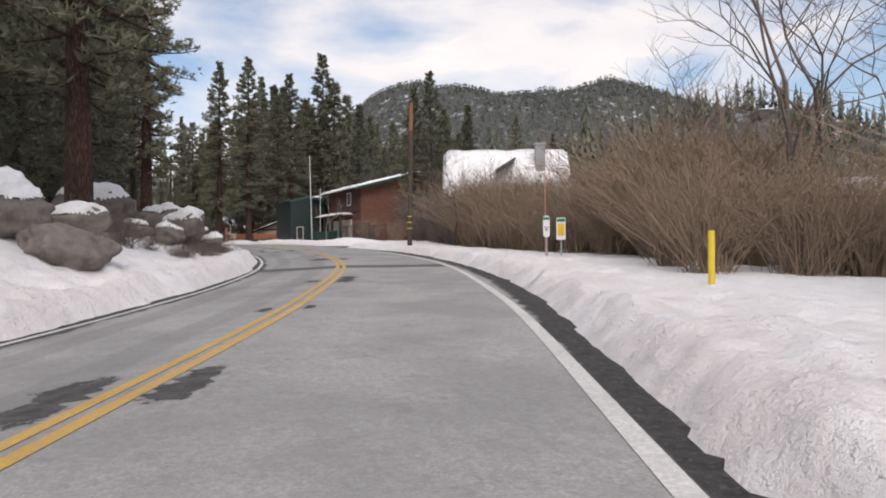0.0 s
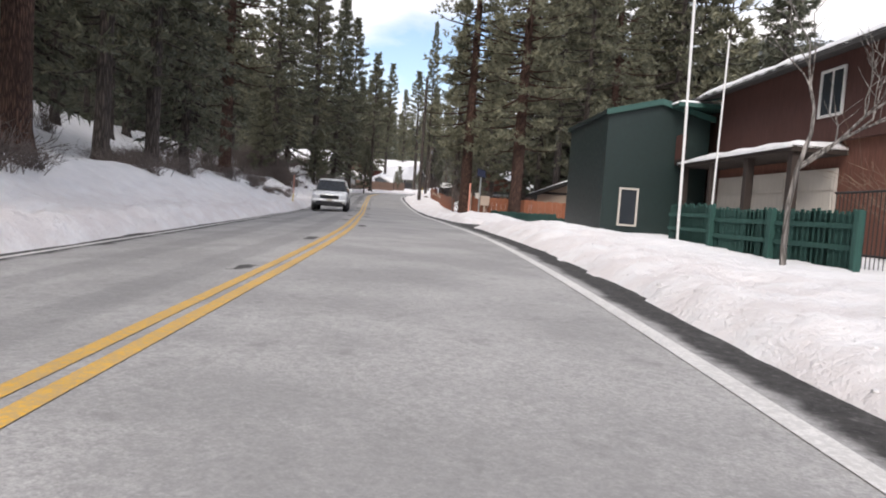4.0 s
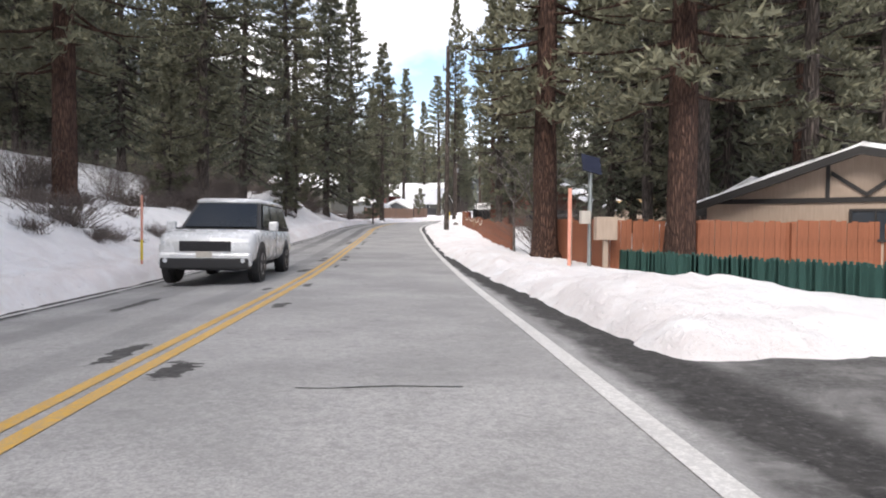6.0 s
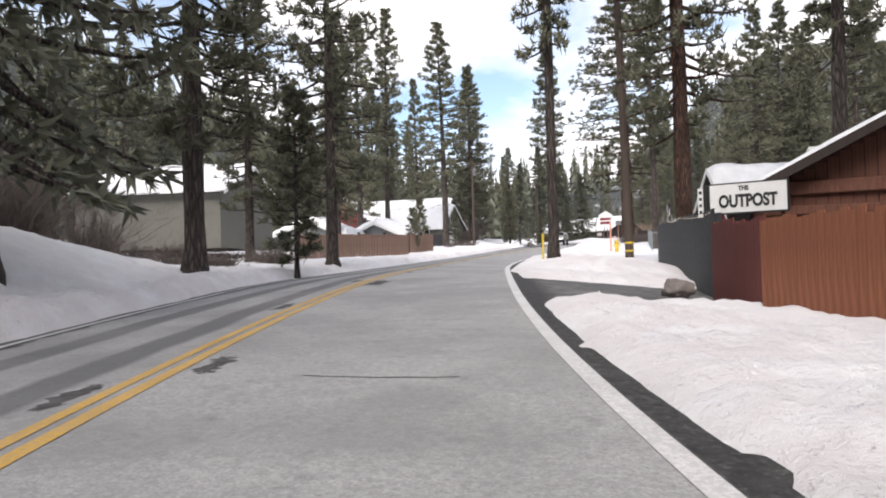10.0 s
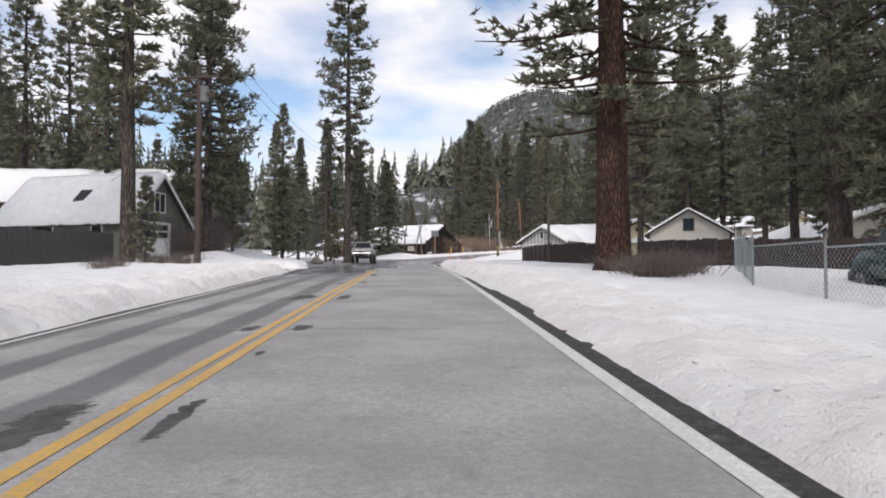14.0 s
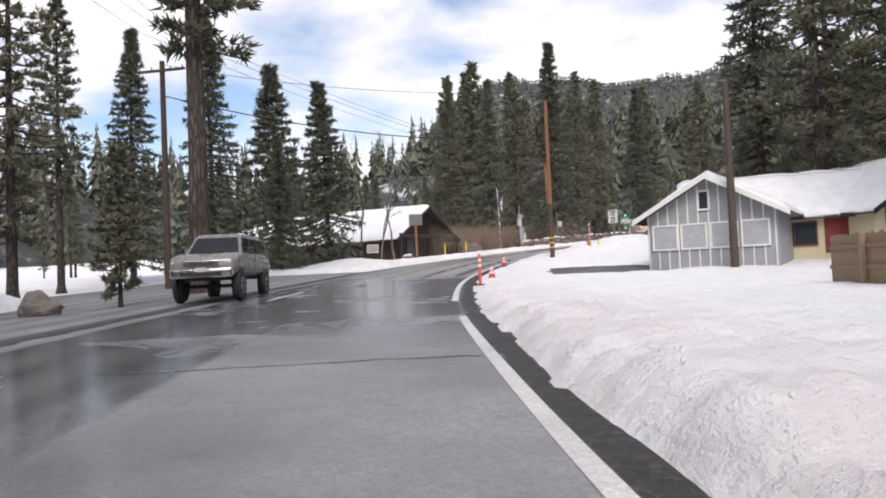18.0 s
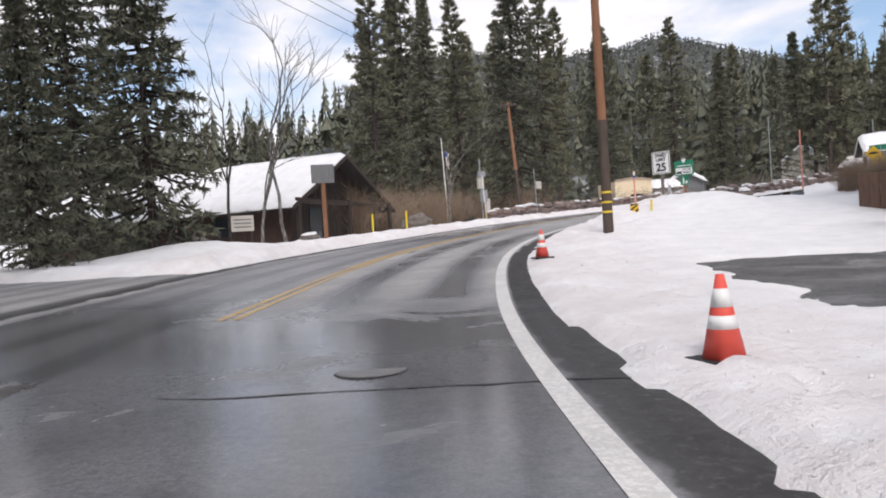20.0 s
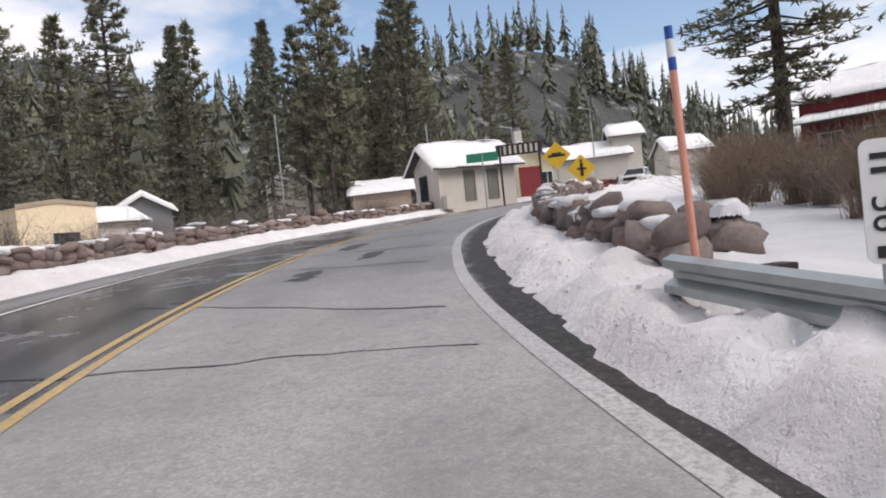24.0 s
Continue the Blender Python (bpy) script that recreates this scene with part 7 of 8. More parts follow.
def lettering(text, size, at, mat, parent, rot=(90, 0, 0), name="lettering", depth=0.006, stretch=1.0, bold=0.0):
    cu = bpy.data.curves.new(name, "FONT")
    cu.body, cu.size, cu.extrude, cu.align_x, cu.align_y = text, size, depth, "CENTER", "CENTER"
    cu.offset = bold
    tmp = bpy.data.objects.new("tmp", cu)
    scene.collection.objects.link(tmp)
    bpy.context.view_layer.update()
    me = bpy.data.meshes.new_from_object(tmp.evaluated_get(bpy.context.evaluated_depsgraph_get()))
    bpy.data.objects.remove(tmp)
    me.materials.clear()
    me.materials.append(mat)
    o = part(name, me, None, parent)
    o.matrix_basis = pose(*at, *rot) @ Matrix.Diagonal((stretch, 1, 1, 1))
    return o


def faces(x, y, tx, ty):
    """The turn that makes a thing's -y side look from (x, y) towards (tx, ty)."""
    return math.degrees(math.atan2(ty - y, tx - x)) + 90


def rounded_plate(w, h, z, r=0.04, y=-0.02, t=0.012):
    bm = bmesh.new()
    vs = []
    for cx, cz, a0 in ((w / 2 - r, z + h / 2 - r, 0), (-w / 2 + r, z + h / 2 - r, 90), (-w / 2 + r, z - h / 2 + r, 180), (w / 2 - r, z - h / 2 + r, 270)):
        for k in range(5):
            a = radians(a0 + k * 22.5)
            vs.append((cx + r * math.cos(a), y, cz + r * math.sin(a)))
    bm.free()
    return prism(vs, Vector((0, t, 0)))


# speed limit sign and green signs beside it
sp = thing("speed_limit_sign", "white speed limit 25 sign on a square wooden post", "road sign", (-87.08, 256.12, 8.66), faces(-87.08, 256.12, -95.5, 243))
sp.matrix_basis = sp.matrix_basis @ Matrix.Scale(1.21, 4)
part("post", box(-0.05, 0.0, -0.6, 0.05, 0.09, 2.75, bevel=0.008), wood("grey_post", (0.20, 0.17, 0.15)), sp)
plate = part("plate", rounded_plate(0.66, 0.82, 2.35, 0.045, -0.025, 0.02), SIGN_WHITE, sp)
for x0, z0, x1, z1 in ((-0.30, 1.965, 0.30, 1.985), (-0.30, 2.715, 0.30, 2.735), (-0.305, 1.98, -0.285, 2.72), (0.285, 1.98, 0.305, 2.72)):
    part("border", box(x0, -0.030, z0, x1, -0.026, z1), SIGN_BLACK, plate)
lettering("SPEED", 0.165, (0, -0.028, 2.62), SIGN_BLACK, plate, stretch=0.95, bold=0.004)
lettering("LIMIT", 0.165, (0, -0.028, 2.46), SIGN_BLACK, plate, stretch=0.95, bold=0.004)
lettering("25", 0.40, (0, -0.028, 2.17), SIGN_BLACK, plate, stretch=0.95, bold=0.012)
ad = thing("highway_sign", "green roadside sponsor sign with a white panel on a wooden post", "road sign", (-86.2, 255.75, 8.97), faces(-86.2, 255.75, -95, 243))
part("post", box(-0.06, 0.0, -0.6, 0.06, 0.10, 2.6, bevel=0.008), wood("brown_post", (0.22, 0.15, 0.11)), ad)
gp = part("plate", rounded_plate(0.82, 0.66, 2.2, 0.03, -0.022, 0.018), SIGN_GREEN, ad)
part("white_panel", box(-0.36, -0.028, 1.93, 0.36, -0.023, 2.22), SIGN_WHITE, gp)
part("emblem", box(-0.33, -0.033, 1.96, -0.10, -0.029, 2.06, bevel=0.002), SIGN_BLACK, gp)
lettering("MOOSE", 0.11, (0.13, -0.029, 2.10), SIGN_BLACK, gp, depth=0.002)
for k, (x0, x1, zz, hh) in enumerate(((-0.05, 0.30, 2.025, 0.012), (-0.05, 0.32, 1.98, 0.03), (-0.30, 0.32, 2.29, 0.035), (-0.05, 0.30, 2.175, 0.025))):
    part("text_bar", box(x0, -0.032, zz, x1, -0.029, zz + hh), SIGN_BLACK if k != 2 else SIGN_WHITE, gp)
part("crest", prism([(0.0, -0.03, 2.42), (0.10, -0.03, 2.54), (0.07, -0.03, 2.62), (0.0, -0.03, 2.60), (-0.07, -0.03, 2.62), (-0.10, -0.03, 2.54)], Vector((0, 0.01, 0))), SIGN_WHITE, gp)
gp2 = part("plate", rounded_plate(0.36, 0.38, 1.65, 0.03, -0.022, 0.018), SIGN_GREEN, ad)
part("symbol_bar", box(-0.07, -0.028, 1.52, -0.02, -0.023, 1.78), SIGN_WHITE, gp2)
part("symbol_bar", box(0.04, -0.028, 1.52, 0.12, -0.023, 1.64), SIGN_WHITE, gp2)


def warning(x, y, z, tx, ty, size, height, symbol, label):
    ob = thing("warning_sign", label, "road sign", (x, y, z), faces(x, y, tx, ty))
    part("post", rod((0, 0.02, -0.5), (0, 0.02, height + 0.1), 0.03, n=8), STEEL, ob)
    h = size * 0.5
    pl = part("plate", prism([(0, -0.02, height + h), (h, -0.02, height), (0, -0.02, height - h), (-h, -0.02, height)], Vector((0, 0.015, 0))), SIGN_YELLOW, ob)
    for x0, z0, x1, z1 in symbol:
        part("symbol_bar", box(x0, -0.027, height + z0, x1, -0.021, height + z1), SIGN_BLACK, pl)
    return ob


warning(-66.68, 275.93, 10.51, -89, 259, 1.1, 2.0, ((-0.06, -0.3, 0.06, 0.22), (-0.05, 0.25, 0.05, 0.34), (-0.18, -0.05, 0.18, 0.03)), "yellow diamond crossing sign on a steel post")
warning(-66.32, 277.33, 10.52, -89, 259, 1.15, 2.7, ((-0.34, -0.05, 0.34, 0.05), (-0.2, 0.05, 0.2, 0.12)), "yellow diamond bump sign on a steel post")


def marker(x, y, height, width, mat, label, name="marker_post", bands=(), tx=-96, ty=240, flat=True, lean=0.0, z=None, top=None):
    """A slim roadside delineator: a flat or round post with coloured bands."""
    ob = thing(name, label, "marker post", (x, y, (ground_at(x, y) if z is None else z)), faces(x, y, tx, ty))
    w = width / 2
    if flat:
        part("post", box(-w, -0.012, -0.4, w, 0.012, height, bevel=0.005), mat, ob)
    else:
        part("post", rod((0, 0, -0.4), (lean * height, 0, height), w, n=10), mat, ob)
    for z0, z1, m_ in bands:
        if flat:
            part("band", box(-w - 0.002, -0.016, z0, w + 0.002, 0.016, z1), m_, ob)
        else:
            part("band", rod((lean * z0, 0, z0), (lean * z1, 0, z1), w * 1.05, n=10), m_, ob)
    return ob


marker(1.75, 18.2, 0.9, 0.11, REFLECT_Y, "bright yellow plastic marker post in the snow bank", flat=False, tx=-3, ty=7)
p1 = marker(-0.05, 30.0, 0.75, 0.05, STEEL, "white paddle marker with a small green top on a steel post", tx=-3, ty=15)
part("paddle", rounded_plate(0.22, 0.72, 0.95, 0.09, -0.03, 0.015), SIGN_WHITE, p1)
part("green_top", box(-0.10, -0.036, 1.17, 0.10, -0.031, 1.25), SIGN_GREEN, p1)
lettering("56", 0.17, (0, -0.032, 0.88), SIGN_BLACK, p1, rot=(90, 90, 0), depth=0.002)
p2 = marker(0.41, 29.8, 0.75, 0.05, STEEL, "white marker plate with an orange panel on a steel post", tx=-3, ty=15)
part("paddle", rounded_plate(0.30, 0.72, 0.95, 0.03, -0.03, 0.015), SIGN_WHITE, p2)
part("orange_panel", box(-0.11, -0.036, 0.72, 0.11, -0.031, 1.12), SIGN_YELLOW, p2)
part("green_top", box(-0.14, -0.036, 1.18, 0.14, -0.031, 1.28), SIGN_GREEN, p2)
marker(-0.07, 30.3, 3.0, 0.025, PINK_O, "tall thin fibreglass snow stake", "snow_stake", flat=False)
marker(-19.8, 73.0, 8.2, 0.07, SIGN_WHITE, "tall thin white antenna mast beside the lodge", "antenna_mast", flat=False, lean=0.02)
marker(-19.2, 73.8, 5.2, 0.05, SIGN_WHITE, "thin white mast beside the lodge", "antenna_mast", flat=False, lean=-0.01)
for x, y in ((-35.9, 62.5), (-45.0, 86.4), (-18.3, 37.5)):
    marker(x, y, 1.7, 0.06, PINK_O, "orange and yellow snow stake on the roadside", "snow_stake", ((0.1, 0.6, REFLECT_Y),), flat=False)
marker(-68.7, 138.6, 0.85, 0.07, REFLECT_Y, "yellow plastic marker post beside the trunk", flat=False, tx=-70, ty=130)
marker(-93.55, 225.7, 1.05, 0.10, ORANGE_P, "orange tubular delineator on a black base", "delineator", ((0.62, 0.72, SIGN_WHITE), (0.8, 0.9, SIGN_WHITE)), flat=False)
marker(-88.4, 252.82, 0.74, 0.09, REFLECT_Y, "yellow plastic marker post in the snow", flat=False, z=9.0)
tall1 = marker(-88.98, 253.0, 2.2, 0.075, PINK_O, "orange snow stake with a blue and white top", "snow_stake", ((1.9, 2.02, BLUE_P), (2.02, 2.15, SIGN_WHITE)), flat=False, z=8.75)
marker(-84.25, 262.75, 1.95, 0.06, PINK_O, "tall faded orange snow stake with blue and white bands", "snow_stake", ((1.66, 1.76, BLUE_P), (1.76, 1.9, SIGN_WHITE), (1.9, 2.0, BLUE_P)), flat=False, lean=-0.03, z=10.0)
marker(-78.6, 261.5, 3.4, 0.075, PINK_O, "tall faded orange snow stake beside the guardrail", "snow_stake", flat=False)
marker(-94.9, 270.6, 3.0, 0.05, SIGN_WHITE, "thin white snow stake beside the stone wall", "snow_stake", ((0, 0.7, REFLECT_Y),), flat=False, lean=-0.05)
for x, y in ((-99.3, 262.2), (-101.0, 261.2), (-104.5, 268.4), (-103.0, 268.6)):
    marker(x, y, 1.0, 0.11, REFLECT_Y if x > -101.5 else PINK_O, "short painted bollard in the snow", "bollard", flat=False)
marker(-108.2, 253.5, 2.2, 0.05, PINK_O, "thin pink snow stake beside the side road", "snow_stake", flat=False)
marker(-113.5, 247.5, 2.2, 0.06, PINK_O, "thin orange snow stake on the snow heap", "snow_stake", flat=False)
chev = thing("object_marker", "yellow and black striped hazard marker plate", "road sign", (-89.05, 252.9, 8.87), faces(-89.05, 252.9, -95, 244))
part("plate", box(-0.17, -0.03, 0.05, 0.17, -0.015, 0.75), SIGN_YELLOW, chev)
for k in range(4):
    z0 = 0.0 + k * 0.22
    pts = [(-0.17, -0.034, max(0.05, z0)), (0.17, -0.034, min(0.75, z0 + 0.26)), (0.17, -0.034, min(0.75, z0 + 0.36)), (-0.17, -0.034, min(0.75, z0 + 0.10))]
    part("stripe", prism(pts, Vector((0, 0.003, 0))), SIGN_BLACK, chev)
part("post", rod((0, 0.01, -0.5), (0, 0.01, 0.7), 0.03, n=8), STEEL, chev)
wsign = thing("postmile_marker", "narrow white postmile paddle with dark numerals turned sideways", "road sign", (-85.42, 261.17, 9.47), faces(-85.42, 261.17, -90, 258.5))
part("post", rod((0, 0.02, -0.8), (0, 0.02, 1.0), 0.025, n=8), STEEL, wsign)
wp = part("paddle", rounded_plate(0.19, 0.62, 1.06, 0.05, -0.025, 0.015), SIGN_WHITE, wsign)
for x0, z0, x1, z1 in ((-0.05, 1.27, 0.05, 1.30), (-0.05, 1.20, 0.05, 1.23)):
    part("text_bar", box(x0, -0.031, z0, x1, -0.026, z1), SIGN_BLACK, wp)
lettering("56", 0.19, (0, -0.028, 1.0), SIGN_BLACK, wp, rot=(90, 90, 0), depth=0.002)
part("text_bar", box(-0.05, -0.031, 0.78, 0.05, -0.026, 0.84), SIGN_BLACK, wp)


def cone(x, y, height=0.60, z=None):
    ob = thing("traffic_cone", "orange traffic cone with two white reflective collars", "traffic cone", (x, y, ground_at(x, y) if z is None else z), 20, "traffic cones on the snow")
    r = lambda z: 0.145 - 0.118 * z / height  # noqa: E731
    part("base", box(-0.19, -0.19, 0, 0.19, 0.19, 0.035, bevel=0.012), RUBBER, ob)
    part("cone_body", rod((0, 0, 0.03), (0, 0, height), r(0), r(height), 24), ORANGE_P, ob, smooth=True)
    for z0, z1 in ((0.235, 0.325), (0.38, 0.505)):
        part("collar", rod((0, 0, z0), (0, 0, z1), r(z0) + 0.004, r(z1) + 0.004, 24), SIGN_WHITE, ob, smooth=True)
    return ob


cone(-93.56, 229.5)
cone(-93.95, 239.25)
part("base", box(-0.2, -0.2, 0, 0.2, 0.2, 0.04, bevel=0.01), RUBBER, [o for o in bpy.data.objects if o.name.startswith("delineator")][0])

# guardrail beside the creek
def guardrail(points, label):
    prof = [(0.0, 0.0), (0.09, 0.03), (0.09, 0.09), (0.0, 0.135), (0.0, 0.175), (0.09, 0.22), (0.09, 0.28), (0.0, 0.31)]
    line = []
    for s, d, up in points:
        p, r = on_line(np.array([float(s)]))
        line.append(Vector((*(p[0, :2] + r[0] * d), p[0, 2] + up)))
    for a, b in zip(line, line[1:]):
        way = Vector((b.x - a.x, b.y - a.y, 0))
        ob = thing("guardrail", label, "guardrail", (a.x, a.y, 0), math.degrees(math.atan2(way.y, way.x)), "guardrail lengths")
        bm = bmesh.new()
        za, zb = a.z, b.z
        rows = []
        for x, z0 in ((0, za), (way.length, zb)):
            rows.append([bm.verts.new((x, p[0], z0 + p[1])) for p in prof] + [bm.verts.new((x, p[0] - 0.006, z0 + p[1])) for p in reversed(prof)])
        n = len(rows[0])
        for i in range(n):
            bm.faces.new((rows[0][i], rows[1][i], rows[1][(i + 1) % n], rows[0][(i + 1) % n]))
        bm.faces.new(rows[0])
        bm.faces.new(rows[1][::-1])
        bmesh.ops.recalc_face_normals(bm, faces=bm.faces[:])
        part("beam", bm, STEEL, ob)
        for k in (0.15, 0.65):
            zz = za + (zb - za) * k
            part("post", box(way.length * k - 0.08, -0.24, zz - 0.7, way.length * k + 0.08, -0.01, zz + 0.30), DARK_WOOD, ob)


guardrail([(284.3, 4.78, 0.26), (281.5, 5.05, 0.24), (278.5, 5.35, 0.20), (275.5, 5.7, 0.16)][::-1], "galvanised steel guardrail half buried in snow")
guardrail([(276.5, 9.5, 0.1), (279.0, 11.5, 0.2)], "galvanised steel guardrail half buried in snow")

# dry stone walls at the bridge
STONE = [plain("wall_stone_a", (0.24, 0.175, 0.155), 0.9, vary=0.45, scale=5, bump=0.7, bscale=14), plain("wall_stone_b", (0.19, 0.15, 0.14), 0.9, vary=0.45, scale=5, bump=0.7, bscale=14), plain("wall_stone_c", (0.30, 0.24, 0.215), 0.9, vary=0.4, scale=5, bump=0.7, bscale=14)]
stone_meshes = []
for k in range(9):
    bm = bmesh.new()
    bmesh.ops.create_icosphere(bm, subdivisions=2, radius=1.0)
    off = Vector((k * 7.3, k * 3.1, 0))
    for v in bm.verts:
        n = v.co.normalized()
        q = 1.0 / max(abs(n.x), abs(n.y), abs(n.z))
        v.co = n * (0.30 + 0.70 * min(q, 1.5)) * (1 + 0.30 * noise.noise(n * 1.6 + off) + 0.12 * noise.noise(n * 4.5 + off)) * 0.60
    me = bpy.data.meshes.new("stone")
    bm.to_mesh(me)
    bm.free()
    me.polygons.foreach_set("use_smooth", np.ones(len(me.polygons), bool))
    me.materials.append(STONE[k % 3])
    stone_meshes.append(me)
rs = random.Random(9)


def stone_wall(s0, s1, d, height, label, snow=0.1, dz=0.0):
    s = s0
    ob = thing("stone_wall", label, "wall", spot((s0 + s1) / 2, d))
    inv = ob.matrix_basis.inverted()
    while s < s1:
        w = rs.uniform(0.28, 0.75)
        zz = 0.0
        while zz < height:
            h = rs.uniform(0.14, 0.36)
            base = spot(s + w / 2, d + rs.uniform(-0.08, 0.08))
            o = part("stone", rs.choice(stone_meshes), None, ob)
            o.matrix_basis = inv @ pose(base.x, base.y, base.z + dz + zz + h / 2, rs.uniform(-22, 22), rs.uniform(-18, 18), heading(s) + 90 + rs.uniform(-14, 14)) @ Matrix.Diagonal((w * 0.9, rs.uniform(0.4, 0.55), h * 1.05, 1))
            zz += h * 0.9
        if snow and rs.random() < 0.45:
            base = spot(s + w / 2, d)
            o = part("snow_cap", rs.choice(stone_meshes).copy(), None, ob, "snow on the wall")
            o.data.materials.clear()
            o.data.materials.append(ROOF_SNOW)
            o.matrix_basis = inv @ pose(base.x, base.y, base.z + dz + zz + 0.03, 0, 0, heading(s) + 90) @ Matrix.Diagonal((w * rs.uniform(0.7, 1.2), rs.uniform(0.3, 0.5), rs.uniform(0.10, 0.2), 1))
        s += w * 0.85


WALL_WORDS = "low wall of rough reddish stones with snow on top"
stone_wall(284.0, 296.0, -7.4, 0.5, WALL_WORDS)
stone_wall(296.0, 306.0, -8.6, 0.5, WALL_WORDS)
stone_wall(306.0, 322.0, -10.8, 0.5, WALL_WORDS)
stone_wall(286.4, 312.5, 5.95, 0.38, WALL_WORDS, dz=-0.05)
stone_wall(287.6, 288.8, 7.1, 0.26, WALL_WORDS, snow=0, dz=0.0)
boulder(*spot(288.3, 7.2)[:2], 0.46, 0.40, 0.20, 21, 0.1, 0.20, 30, 0.10, label="stone block topped by a mound of snow")

# tavern sign
sg = thing("tavern_sign", "white framed tavern sign with bold black letters", "sign", (-62.77, 134.1, 4.48), faces(-62.77, 134.1, -64, 118))
sg.matrix_basis = sg.matrix_basis @ Matrix.Diagonal((0.57, 0.68, 0.68, 1))
part("board", box(-0.1, -0.05, 1.75, 2.75, 0.05, 2.75), SIGN_BLACK, sg)
part("face", box(-0.02, -0.062, 1.80, 2.68, -0.052, 2.70), SIGN_WHITE, sg)
lettering("THE", 0.2, (1.2, -0.068, 2.55), SIGN_BLACK, sg, bold=0.008)
lettering("OUTPOST", 0.54, (1.33, -0.068, 2.14), SIGN_BLACK, sg, stretch=0.84, bold=0.022)
part("side_board", box(-0.48, -0.05, 1.7, -0.28, 0.05, 2.65), SIGN_WHITE, sg)
for k in range(4):
    part("text_bar", box(-0.43, -0.056, 1.82 + k * 0.21, -0.33, -0.051, 1.92 + k * 0.21), SIGN_BLACK, sg)
part("side_panel", box(-0.26, -0.08, 1.6, -0.12, 0.08, 2.75), SIGN_BLACK, sg)
for x0 in (0.1, 2.5):
    part("post", box(x0 - 0.06, 0.05, -0.5, x0 + 0.06, 0.16, 2.6), DARK_WOOD, sg)

# string lights, one garland per bay, and star ornaments on the fence
BULB = plain("pale_bulb", (0.75, 0.68, 0.55), 0.3, vary=0.1)


def garland(points, sag, up, label, bulb=0.03):
    line = [spot(*p) for p in points]
    for a, b in zip(line, line[1:]):
        ob = thing("string_lights", label, "string lights", (a.x, a.y, a.z + up), 0, "garlands on the fence")
        way = b - a
        bm, bulbs = bmesh.new(), []
        pts = [way * (i / 12) - Vector((0, 0, 4 * sag * (i / 12) * (1 - i / 12))) for i in range(13)]
        for p, q in zip(pts, pts[1:]):
            rod(p, q, 0.006, n=4, bm=bm)
        part("cord", bm, SIGN_BLACK, ob)
        for p in pts[::1]:
            bm = bmesh.new()
            bmesh.ops.create_icosphere(bm, subdivisions=1, radius=bulb, matrix=Matrix.Translation(p - Vector((0, 0, 0.05))))
            part("bulb", bm, BULB, ob)


garland([(113.5, 6.75), (118.0, 7.0), (122.6, 7.25), (126.0, 7.15), (129.4, 7.05)], 0.30, 1.0, "drooping string of pale bulbs along the orange fence")
garland([(141.3, 7.6), (145.5, 8.1), (149.5, 8.7)], 0.06, 1.45, "string of small white bulbs along the black fence", 0.018)
for s, d, up in ((122.3, 7.25, 0.75), (123.3, 7.25, 0.55), (131.5, 6.95, 0.85)):
    c = spot(s, d, up)
    ob = thing("star_ornament", "pale woven star ornament hung on the orange fence", "ornament", c, heading(s) - 90, "ornaments on the fence")
    for k in range(6):
        a = k * math.pi / 3
        part("ray", rod((0, 0, 0), (math.cos(a) * 0.28, 0, math.sin(a) * 0.34), 0.035, 0.012, 6), RAW_FENCE, ob)

# solar-powered roadside cabinet and post boxes
so = thing("solar_post", "grey post with a tilted solar panel and meter boxes", "solar panel", spot(93.2, 7.25), heading(92) + 10)
part("post", rod((0, 0, -0.5), (0, 0, 2.55), 0.055, n=10), STEEL, so)
part("panel", box(-0.28, -0.02, -0.3, 0.28, 0.02, 0.3, bevel=0.008), plain("solar_cells", (0.03, 0.035, 0.06), 0.2), so).matrix_basis = pose(0, -0.05, 2.75, -35, 12, 0)
part("meter_box", box(-0.3, -0.12, 1.15, -0.02, 0.02, 1.5, bevel=0.01), OFF_WHITE, so)
mb = thing("mailbox", "weathered wooden post box on a pale post", "mailbox", spot(92.6, 7.5), heading(92))
part("post", box(-0.06, -0.06, -0.5, 0.06, 0.06, 0.9), TAN, mb)
part("box_body", box(-0.28, -0.15, 0.75, 0.28, 0.15, 1.35, bevel=0.02), TAN, mb)
for k, (s, d) in enumerate(((92.4, 6.5), (93.1, 6.7))):
    marker(*spot(s, d)[:2], 2.0 - k * 0.6, 0.10, PINK_O if k == 0 else TAN, "orange timber stake beside the fence corner", "timber_stake", flat=False)

# hydrant and notice board
hy = thing("fire_hydrant", "yellow fire hydrant standing in the snow", "fire hydrant", spot(176.2, 8.3), 20)
part("barrel", rod((0, 0, -0.2), (0, 0, 0.62), 0.13, 0.12, 16), REFLECT_Y, hy, smooth=True)
part("bonnet", rod((0, 0, 0.62), (0, 0, 0.80), 0.155, 0.05, 16), REFLECT_Y, hy, smooth=True)
part("flange", rod((0, 0, 0.56), (0, 0, 0.63), 0.17, n=16), REFLECT_Y, hy)
for sx in (-1, 1):
    part("outlet", rod((sx * 0.1, 0, 0.42), (sx * 0.24, 0, 0.42), 0.065, n=12), REFLECT_Y, hy)
nb = thing("notice_sign", "weathered white and red wooden notice sign on a post", "sign", spot(176.6, 7.9), heading(176) + 180)
part("post", box(-0.05, -0.05, -0.5, 0.05, 0.05, 2.0), PINK_O, nb)
part("board", box(-0.15, -0.03, 1.65, 0.75, 0.03, 2.45, bevel=0.02), SIGN_WHITE, nb)
